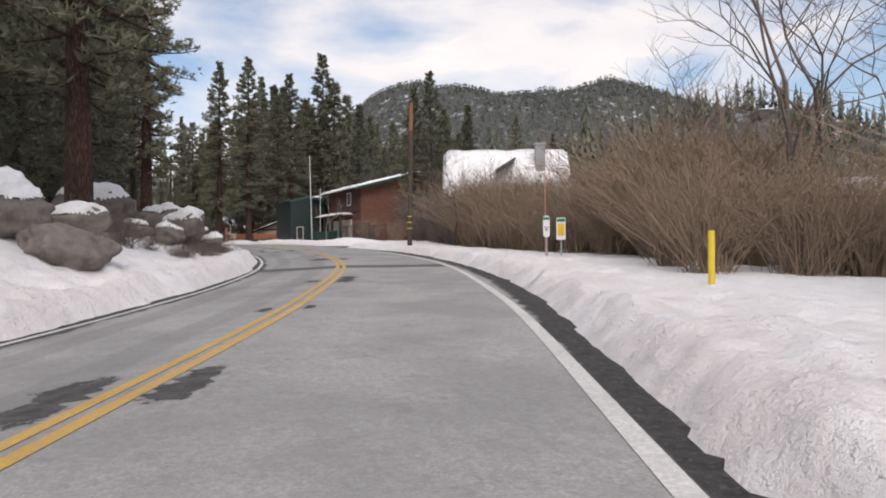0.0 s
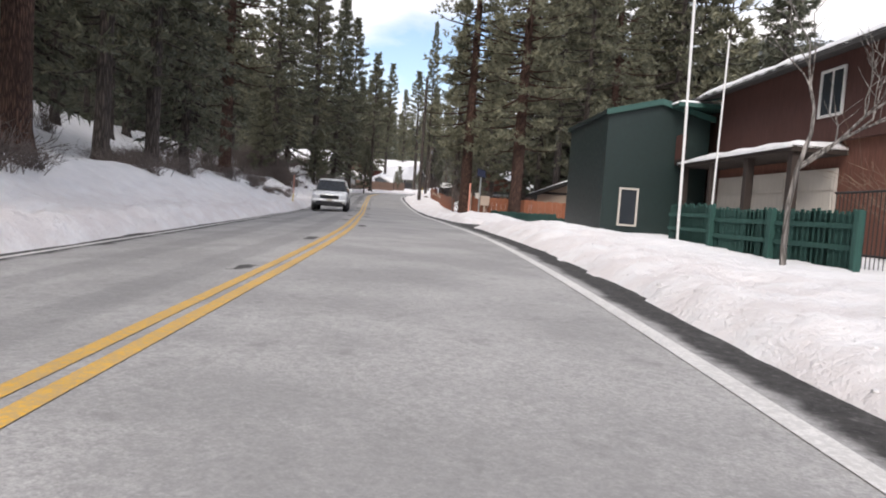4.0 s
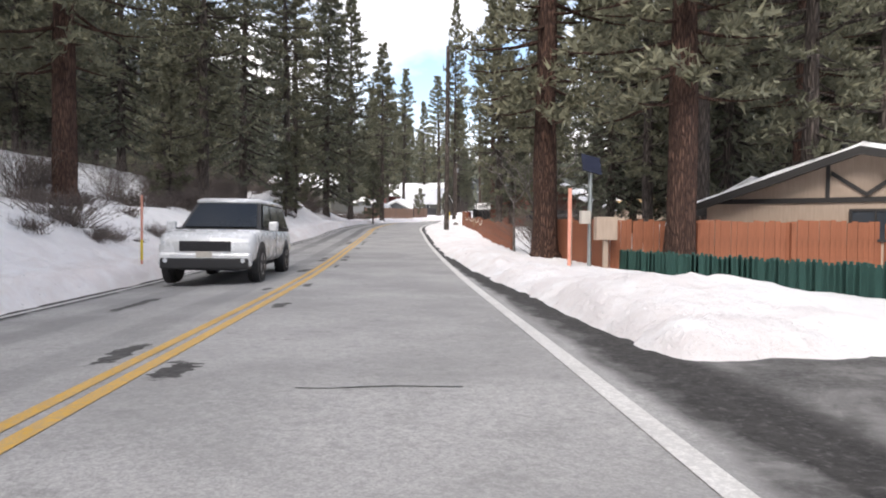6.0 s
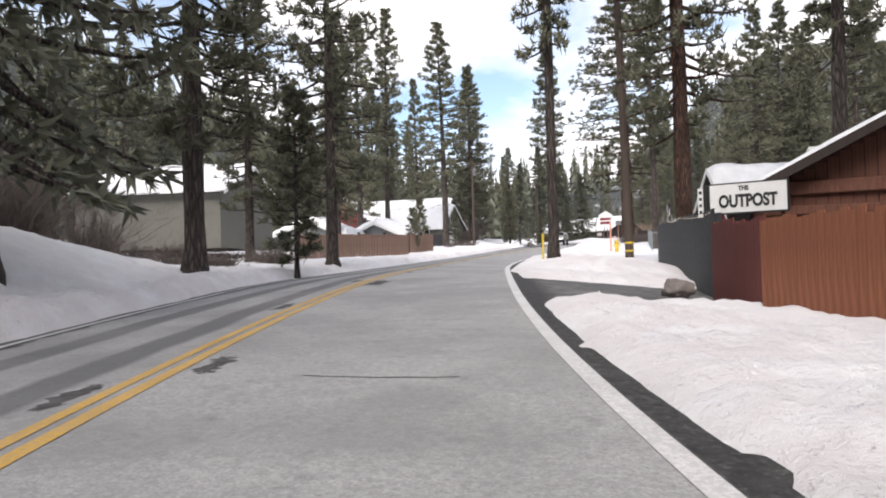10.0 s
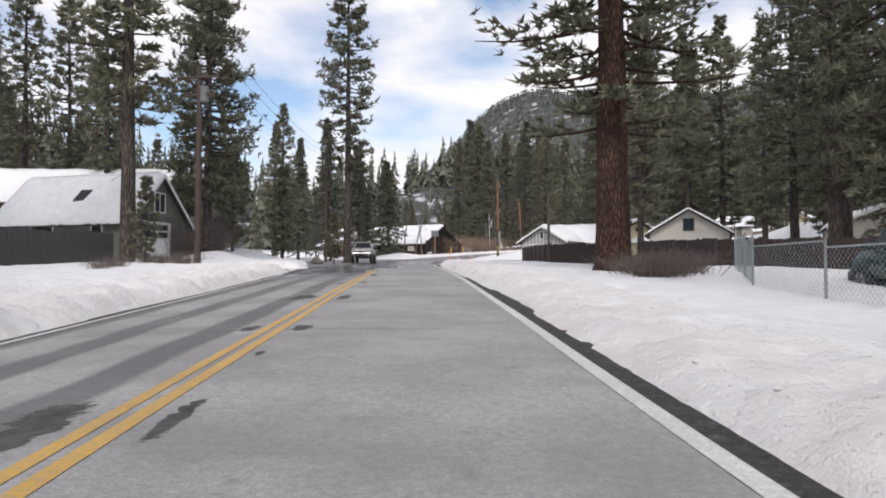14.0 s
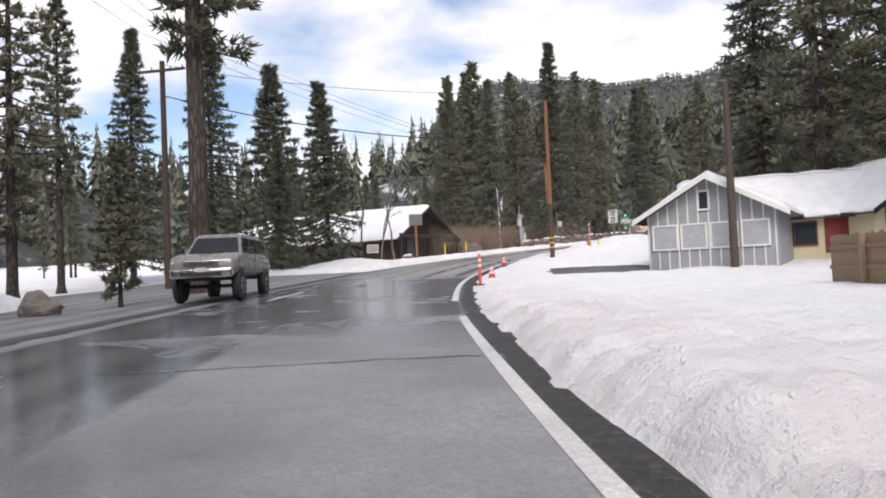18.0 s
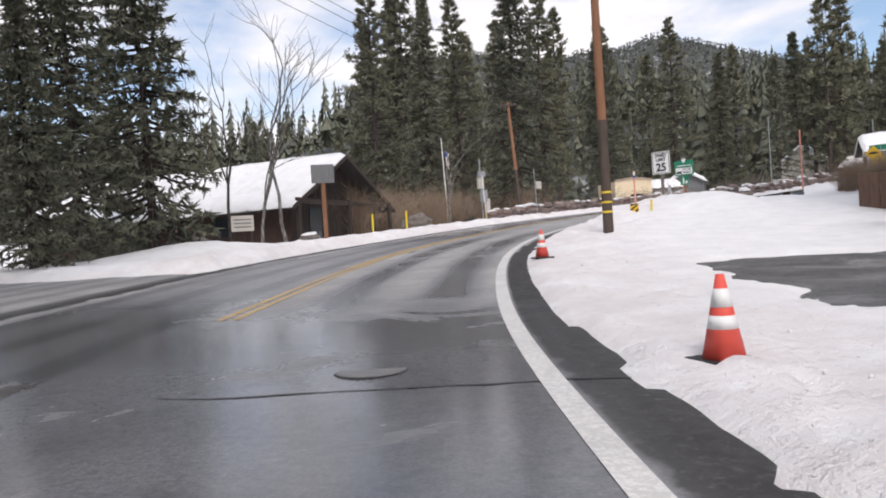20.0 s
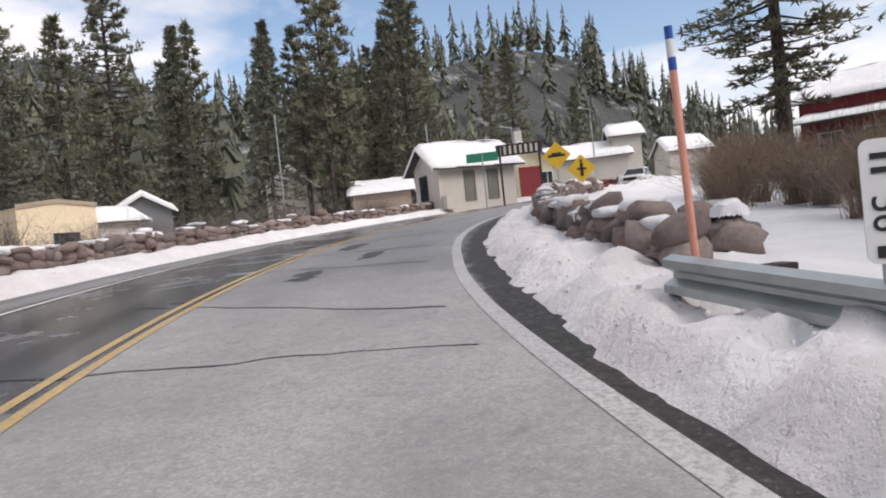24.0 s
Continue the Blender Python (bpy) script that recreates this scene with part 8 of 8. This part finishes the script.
part("roof_board", prism([(-0.2, -0.05, 2.45), (0.8, -0.05, 2.45), (0.3, -0.05, 2.75)], Vector((0, 0.1, 0))), SIGN_WHITE, nb)
for k in range(2):
    part("text_bar", box(-0.05, -0.036, 1.85 + k * 0.26, 0.65, -0.031, 2.02 + k * 0.26), BARN_RED, nb)
    part("text_bar", box(-0.05, 0.031, 1.85 + k * 0.26, 0.65, 0.036, 2.02 + k * 0.26), BARN_RED, nb)

# brown sign, mailbox group and flagpole by the cabin
bs = thing("wooden_sign", "blank-backed brown wooden sign on a thick post", "sign", (-102.8, 258.0, ground_at(-102.8, 258.0)), faces(-102.8, 258, -96, 235))
part("post", rod((0, 0, -0.5), (0, 0, 3.4), 0.11, n=10), POLE_ORANGE, bs)
part("board", box(-0.55, -0.14, 2.7, 0.55, -0.10, 3.6, bevel=0.01), GREY, bs)
fl = thing("flagpole", "white flagpole with a limp striped flag", "flagpole", (-97.9, 280.6, ground_at(-97.9, 280.6) - 0.9), 0)
part("mast", rod((0, 0, -0.5), (-0.25, 0, 8.0), 0.06, 0.035, 10), SIGN_WHITE, fl)
part("finial", rod((-0.25, 0, 8.0), (-0.25, 0, 8.12), 0.06, 0.02, 8), CHROME, fl)
flag = part("flag", prism([(0.0, 0, 6.9), (0.28, 0.03, 6.75), (0.26, 0.03, 5.4), (0.05, 0, 5.7)], Vector((0, 0.02, 0))), SIGN_WHITE, fl)
for k in range(4):
    part("stripe", prism([(0.03 + 0.06 * k, -0.006, 6.4 - 0.03 * k), (0.055 + 0.06 * k, -0.006, 6.39 - 0.03 * k), (0.055 + 0.06 * k, -0.006, 5.7), (0.035 + 0.06 * k, -0.006, 5.7)], Vector((0, 0.006, 0))), BARN_RED, flag)
part("canton", prism([(0.0, -0.006, 6.88), (0.2, -0.006, 6.76), (0.2, -0.006, 6.42), (0.02, -0.006, 6.45)], Vector((0, 0.006, 0))), BLUE_P, flag)
ub = thing("utility_post", "post with white utility boxes and a small dish", "utility box", (-95.1, 271.7, ground_at(-95.1, 271.7)), 30)
part("post", rod((0, 0, -0.5), (-0.1, 0, 4.2), 0.05, n=8), STEEL, ub)
for k, (x, z0, w, h) in enumerate(((0.1, 1.3, 0.45, 0.8), (-0.1, 2.2, 0.4, 0.7), (0.0, 2.95, 0.5, 0.4), (0.35, 0.6, 0.3, 0.9))):
    part("utility_box", box(x - w / 2, -0.15, z0, x + w / 2, 0.1, z0 + h, bevel=0.015), OFF_WHITE if k % 2 else PALE_GREY, ub)
ub2 = thing("utility_post", "thin steel post with a white box beside the pole", "utility box", (-91.4, 272.4, ground_at(-91.4, 272.4)), 30)
part("post", rod((0, 0, -0.4), (-0.12, 0, 3.2), 0.03, n=8), STEEL, ub2)
part("utility_box", box(-0.05, -0.15, 1.8, 0.35, 0.08, 2.3, bevel=0.015), OFF_WHITE, ub2)
yd = thing("yard_sign", "small white framed yard sign on short legs", "sign", (-105.0, 252.6, ground_at(-105.0, 252.6)), faces(-105, 252.6, -96, 232))
part("board", box(-0.45, -0.02, 0.5, 0.45, 0.02, 1.15, bevel=0.01), OFF_WHITE, yd)
for x0 in (-0.35, 0.35):
    part("leg", box(x0 - 0.03, -0.02, -0.3, x0 + 0.03, 0.02, 0.5), DARK_WOOD, yd)
for k in range(3):
    part("text_bar", box(-0.35, -0.026, 0.65 + k * 0.15, 0.35, -0.021, 0.71 + k * 0.15), GREY, yd)
tb = thing("street_sign", "green street name sign on a steel post", "road sign", (-60.5, 286.8, ground_at(-60.5, 286.8)), faces(-60.5, 286.8, -88, 262))
part("post", rod((0, 0, -0.4), (0, 0, 3.0), 0.035, n=8), STEEL, tb)
part("plate", box(-0.9, -0.02, 2.6, 0.9, 0.0, 3.1), SIGN_GREEN, tb)
hs = thing("hall_sign", "dark slatted sign board with white letter shapes", "sign", (-56.5, 287.4, ground_at(-56.5, 287.4)), faces(-56.5, 287.4, -88, 262))
for x0 in (-1.2, 1.2):
    part("post", box(x0 - 0.06, -0.06, -0.4, x0 + 0.06, 0.06, 3.6), DARK_WOOD, hs)
part("board", box(-1.4, -0.05, 2.9, 1.4, 0.0, 3.6), DARK_WOOD, hs)
for k in range(8):
    part("letter_bar", box(-1.25 + k * 0.32, -0.06, 3.0, -1.10 + k * 0.32, -0.051, 3.5), OFF_WHITE, hs)
for k, (x, y) in enumerate(((-60.0, 303.0), (-58.5, 304.5))):
    b = thing("tarp_bundle", "bundle under a bright blue tarpaulin in the snow", "tarpaulin", (x, y, ground_at(x, y)), 20)
    bm = bmesh.new()
    bmesh.ops.create_icosphere(bm, subdivisions=2, radius=0.9)
    for v in bm.verts:
        v.co = Vector((v.co.x, v.co.y * 0.8, max(v.co.z, -0.1) * 0.9 + 0.15 * noise.noise(v.co * 2)))
    part("cover", bm, BLUE_P, b, smooth=True)


# ---- vehicles ----
TYRE = plain("tyre_rubber", (0.022, 0.022, 0.023), 0.75, vary=0.3, scale=14)
RIM = plain("alloy_rim", (0.34, 0.34, 0.35), 0.35, 0.8, vary=0.2)
TINT = plain("tinted_glass", (0.016, 0.019, 0.022), 0.08, vary=0.1, spec=0.35)
LAMP = plain("headlamp_lens", (0.62, 0.64, 0.66), 0.12, vary=0.15, spec=0.8)
TAIL = plain("tail_lamp", (0.45, 0.02, 0.02), 0.2, vary=0.1)
CHROME = plain("chrome", (0.62, 0.62, 0.63), 0.16, 1.0, vary=0.1)
PLASTIC = plain("black_plastic", (0.025, 0.025, 0.027), 0.55, vary=0.3)


def car_paint(name, col):
    return plain(name, col, 0.28, 0.15, vary=0.04, scale=3, spec=0.6)


def loft(rings):
    """Closed skin over rings of equal count, with flat end caps."""
    bm = bmesh.new()
    rows = [[bm.verts.new(p) for p in ring] for ring in rings]
    n = len(rows[0])
    for a, b in zip(rows, rows[1:]):
        for i in range(n):
            bm.faces.new((a[i], a[(i + 1) % n], b[(i + 1) % n], b[i]))
    bm.faces.new(rows[0][::-1])
    bm.faces.new(rows[-1])
    bmesh.ops.recalc_face_normals(bm, faces=bm.faces[:])
    return bm


def vehicle(name, label, x, y, z, turn, paint, length=4.9, width=1.95, height=1.85, belt=1.12, sill=0.42, hood=1.35, wheel=0.38, nose=1.02, rake=0.5, tail=0.25, cab_end=None, category="car", grille=CHROME, rails=True, bars=4, dark_pillars=False):
    """A road vehicle standing at (x, y), its nose along local +x."""
    ob = thing(name, label, category, (x, y, z), turn)
    hl, hw = length / 2, width / 2
    cowl, back = hl - hood, -hl + 0.05
    # lower body: rings from tail to nose
    def ring(px, top, k):
        w = hw * k
        return [(px, -w * 0.86, sill), (px, -w * 0.98, sill + 0.12), (px, -w, sill + (top - sill) * 0.55), (px, -w * 0.965, top - 0.06), (px, -w * 0.88, top),
                (px, w * 0.88, top), (px, w * 0.965, top - 0.06), (px, w, sill + (top - sill) * 0.55), (px, w * 0.98, sill + 0.12), (px, w * 0.86, sill)]
    rings = [ring(-hl, belt - 0.12, 0.93), ring(-hl + 0.10, belt - 0.02, 0.98), ring(-hl + 0.5, belt, 1.0), ring(0, belt, 1.0), ring(cowl, belt + 0.01, 1.0), ring(cowl + hood * 0.5, (belt + nose) / 2 + 0.05, 0.995),
             ring(hl - 0.22, nose, 0.985), ring(hl - 0.05, nose - 0.07, 0.95), ring(hl, nose - 0.2, 0.90)]
    part("body", loft(rings), paint, ob, smooth=True)
    # cabin: pillars and roof
    end = back if cab_end is None else cab_end
    lo, hi = hw * 0.93, hw * 0.76
    rf, rb = cowl - rake - 0.12, end + tail
    def cab(pz, f):
        w = lo + (hi - lo) * f
        a, b = end + (rb - end) * f, cowl + 0.12 + (rf - cowl - 0.12) * f
        return [(a, -w, pz), (b, -w * 0.96, pz), (b, w * 0.96, pz), (a, w, pz)]
    hz = height - 0.10
    top = cab(height, 1.0)
    crown = [(px * 0.93 + 0.07 * (rf + rb) / 2, py * 0.86, height) for px, py, pz in top]
    if dark_pillars:
        part("cabin", loft([cab(belt - 0.02, 0.0), cab(hz - 0.02, 0.99)]), PLASTIC, ob, "black window pillars")
        eaves = [(px * 1.01, py * 1.02, hz - 0.02) for px, py, pz in cab(hz, 1.0)]
        part("roof", loft([eaves, [(px, py, hz + 0.04) for px, py, pz in eaves], crown]), paint, ob, "painted roof", True)
        part("lower_bumper", box(hl - 0.25, -hw * 0.90, sill - 0.10, hl + 0.085, hw * 0.90, sill + 0.14, bevel=0.04), PLASTIC, ob, "black lower bumper")
        for side in (-1, 1):
            part("fog_lamp", rod((hl + 0.07, side * hw * 0.78, sill + 0.08), (hl + 0.095, side * hw * 0.78, sill + 0.08), 0.045, n=14), LAMP, ob)
    else:
        part("cabin", loft([cab(belt - 0.02, 0.0), cab(hz, 1.0), crown]), paint, ob, "painted roof and window pillars")
    # glazing laid over the cabin
    def pane(pname, pts):
        part(pname, slab(pts, 0.012), TINT, ob, "dark tinted glass")
    def at_f(f, u, side):
        q = cab(belt + (hz - belt) * f, f)
        a, b = (Vector(q[0]), Vector(q[1])) if side < 0 else (Vector(q[3]), Vector(q[2]))
        return a.lerp(b, u) + Vector((0, side * 0.006, 0))
    for side in (-1, 1):
        for u0, u1 in ((0.05, 0.36), (0.40, 0.66), (0.70, 0.95)) if cab_end is None else ((0.08, 0.48), (0.54, 0.93)):
            pts = [at_f(0.10, u0, side), at_f(0.10, u1, side), at_f(0.90, u1, side), at_f(0.90, u0, side)]
            pane("side_window", pts if side < 0 else pts[::-1])
    for px, i, j, sgn, pname in ((0.012, 1, 2, 1, "windscreen"), (-0.012, 3, 0, -1, "rear_window")):
        q0, q1 = cab(belt, 0.0), cab(hz, 1.0)
        a0, b0, a1, b1 = Vector(q0[i]), Vector(q0[j]), Vector(q1[i]), Vector(q1[j])
        o = Vector((px, 0, 0.004))
        pane(pname, [a0.lerp(a1, 0.10).lerp(b0.lerp(b1, 0.10), 0.05) + o, a0.lerp(a1, 0.10).lerp(b0.lerp(b1, 0.10), 0.95) + o,
                     a0.lerp(a1, 0.93).lerp(b0.lerp(b1, 0.93), 0.94) + o, a0.lerp(a1, 0.93).lerp(b0.lerp(b1, 0.93), 0.06) + o])
    # nose
    gz0, gz1 = sill + (nose - sill) * 0.42, nose - 0.16
    fr = part("grille", box(hl - 0.03, -hw * 0.52, gz0, hl + 0.03, hw * 0.52, gz1, bevel=0.015), grille, ob, "grille surround")
    part("grille_mesh", box(hl + 0.0, -hw * 0.47, gz0 + 0.04, hl + 0.034, hw * 0.47, gz1 - 0.04), PLASTIC, fr, "black grille insert")
    for k in range(bars):
        zz = gz0 + 0.05 + (gz1 - gz0 - 0.1) * (k + 0.5) / bars
        part("grille_slat", box(hl + 0.03, -hw * 0.46, zz - 0.012, hl + 0.045, hw * 0.46, zz + 0.012), grille, fr)
    for side in (-1, 1):
        part("headlight", box(hl - 0.12, side * hw * 0.72 - hw * 0.17, gz0 + 0.06, hl - 0.005, side * hw * 0.72 + hw * 0.17, gz1 - 0.01, bevel=0.02), LAMP, ob, "clear headlight lens")
        part("tail_light", box(-hl - 0.01, side * hw * 0.80 - 0.08, belt - 0.42, -hl + 0.08, side * hw * 0.80 + 0.08, belt - 0.10, bevel=0.01), TAIL, ob, "red tail light")
        m = part("mirror", box(cowl - 0.20, side * (hw + 0.13) - 0.10, belt - 0.02, cowl - 0.06, side * (hw + 0.13) + 0.10, belt + 0.20, bevel=0.03), PLASTIC if grille is CHROME else paint, ob)
        part("mirror_arm", box(cowl - 0.16, min(side * hw * 0.9, side * (hw + 0.08)), belt, cowl - 0.10, max(side * hw * 0.9, side * (hw + 0.08)), belt + 0.05), PLASTIC, m)
        part("door_seam", box(-0.06, side * hw * 0.995 - 0.004, sill + 0.1, -0.045, side * hw * 0.995 + 0.006, belt - 0.05), PLASTIC, ob)
        for px in (-0.25, cowl - 1.15):
            part("door_handle", box(px, side * hw - 0.02, belt - 0.20, px + 0.18, side * hw + 0.025, belt - 0.165, bevel=0.008), paint, ob)
        if rails:
            part("roof_rail", rod((rb + 0.2, side * hi * 0.8, height + 0.045), (rf - 0.2, side * hi * 0.8, height + 0.045), 0.022), PLASTIC, ob)
    part("bumper", box(hl - 0.16, -hw * 0.93, sill - 0.05, hl + 0.07, hw * 0.93, gz0 - 0.03, bevel=0.05), grille if grille is CHROME else paint, ob, "front bumper")
    part("air_intake", box(hl + 0.05, -hw * 0.62, sill + 0.0, hl + 0.078, hw * 0.62, sill + 0.12), PLASTIC, ob)
    part("number_plate", box(hl + 0.07, -0.16, sill + 0.14, hl + 0.09, 0.16, sill + 0.27), OFF_WHITE, ob, "plain pale plate")
    part("rear_bumper", box(-hl - 0.06, -hw * 0.92, sill - 0.02, -hl + 0.14, hw * 0.92, sill + 0.22, bevel=0.04), PLASTIC, ob)
    part("underbody", box(-hl + 0.25, -hw * 0.62, sill - 0.14, hl - 0.3, hw * 0.62, sill + 0.04), PLASTIC, ob)
    part("axle", rod((hl - hood * 0.62, -hw * 0.8, wheel), (hl - hood * 0.62, hw * 0.8, wheel), 0.06), PLASTIC, ob)
    for px in (hl - hood * 0.62, -hl + 0.95):
        for side in (-1, 1):
            part("wheel_arch", rod((px, side * (hw - 0.14), wheel + 0.03), (px, side * (hw + 0.004), wheel + 0.03), wheel * 1.16, n=28), PLASTIC, ob)
            y0, y1 = side * (hw - 0.25), side * (hw + 0.012)
            t = rod((px, y0, wheel), (px, y1, wheel), wheel, n=30)
            bmesh.ops.bevel(t, geom=[e for e in t.edges if len(e.link_faces) == 2 and e.calc_face_angle(0) > 1.2], offset=0.035, segments=2, affect="EDGES")
            wh = part("wheel", t, TYRE, ob, "black tyre")
            part("rim", rod((px, y1 - side * 0.04, wheel), (px, y1 + side * 0.006, wheel), wheel * 0.60, n=24), RIM, wh, "alloy rim")
            for k in range(5):
                an = k * 1.2566
                part("spoke", box(-0.03, -0.012, 0.04, 0.03, 0.012, wheel * 0.56), PLASTIC, wh).matrix_local = Matrix.Translation((px, y1 + side * 0.005, wheel)) @ Matrix.Rotation(an, 4, "Y")
    return ob


def facing(s, back=False):
    p, _ = on_line(np.array([s - 0.5, s + 0.5]))
    v = p[1, :2] - p[0, :2]
    return math.degrees(math.atan2(v[1], v[0])) + (180 if back else 0)


x0, y0, z0 = spot(91.8, -1.85)
vehicle("suv", "white luxury SUV with a dark slatted grille on the road", x0, y0, z0, facing(91.8, True), car_paint("white_pearl", (0.72, 0.73, 0.74)), 4.95, 2.0, 1.88, 1.13, 0.42, 1.30, 0.40, 1.06, rake=0.62, grille=PLASTIC, rails=False, bars=3, dark_pillars=True)
x0, y0, z0 = spot(241.8, -4.50)
vehicle("suv", "lifted grey SUV with a wide chrome grille on wet asphalt", x0, y0, z0, facing(241.8, True) + 6, car_paint("pewter_grey", (0.24, 0.235, 0.225)), 5.6, 2.05, 2.2, 1.50, 0.78, 1.5, 0.46, 1.42, rake=0.42, grille=CHROME, rails=False, bars=2)
vehicle("pickup_truck", "white pickup truck with a dark grille in the village lot", -37.0, 291.0, ground_at(-37.0, 291.0), 198, car_paint("white_truck", (0.66, 0.65, 0.64)), 5.8, 2.05, 1.92, 1.22, 0.5, 1.5, 0.41, 1.20, cab_end=-0.75, grille=PLASTIC, category="truck", rails=False)
vehicle("van", "dark green van parked behind the chain-link fence", -70.9, 176.2, ground_at(-70.9, 176.2) - 0.1, facing(190) , car_paint("bottle_green", (0.022, 0.045, 0.04)), 4.9, 1.9, 2.05, 1.15, 0.38, 0.95, 0.34, 0.95, rake=0.45, tail=0.10, grille=PLASTIC, category="van", rails=False)
vehicle("car", "pale blue car half buried in roadside snow", *spot(55.8, 19.6)[:2], ground_at(*spot(55.8, 19.6)[:2]) - 0.35, facing(60) + 70, car_paint("pale_blue", (0.20, 0.38, 0.50)), 4.4, 1.75, 1.45, 0.95, 0.3, 1.1, 0.31, 0.85, rails=False, grille=PLASTIC)
for px, py, tn, col, word in ((-33.0, 296.5, -60, (0.26, 0.05, 0.04), "dark red"), (-31.0, 294.5, -62, (0.10, 0.10, 0.11), "black"), (-24.0, 284.0, 20, (0.42, 0.06, 0.05), "red"), (-22.0, 278.0, 35, (0.10, 0.11, 0.12), "dark grey")):
    vehicle("car", word + " parked car in the snowy village lot", px, py, ground_at(px, py), tn, car_paint(word.replace(" ", "_") + "_car", col), 4.5, 1.8, 1.5, 0.98, 0.32, 1.1, 0.32, 0.88, rails=False, grille=PLASTIC)
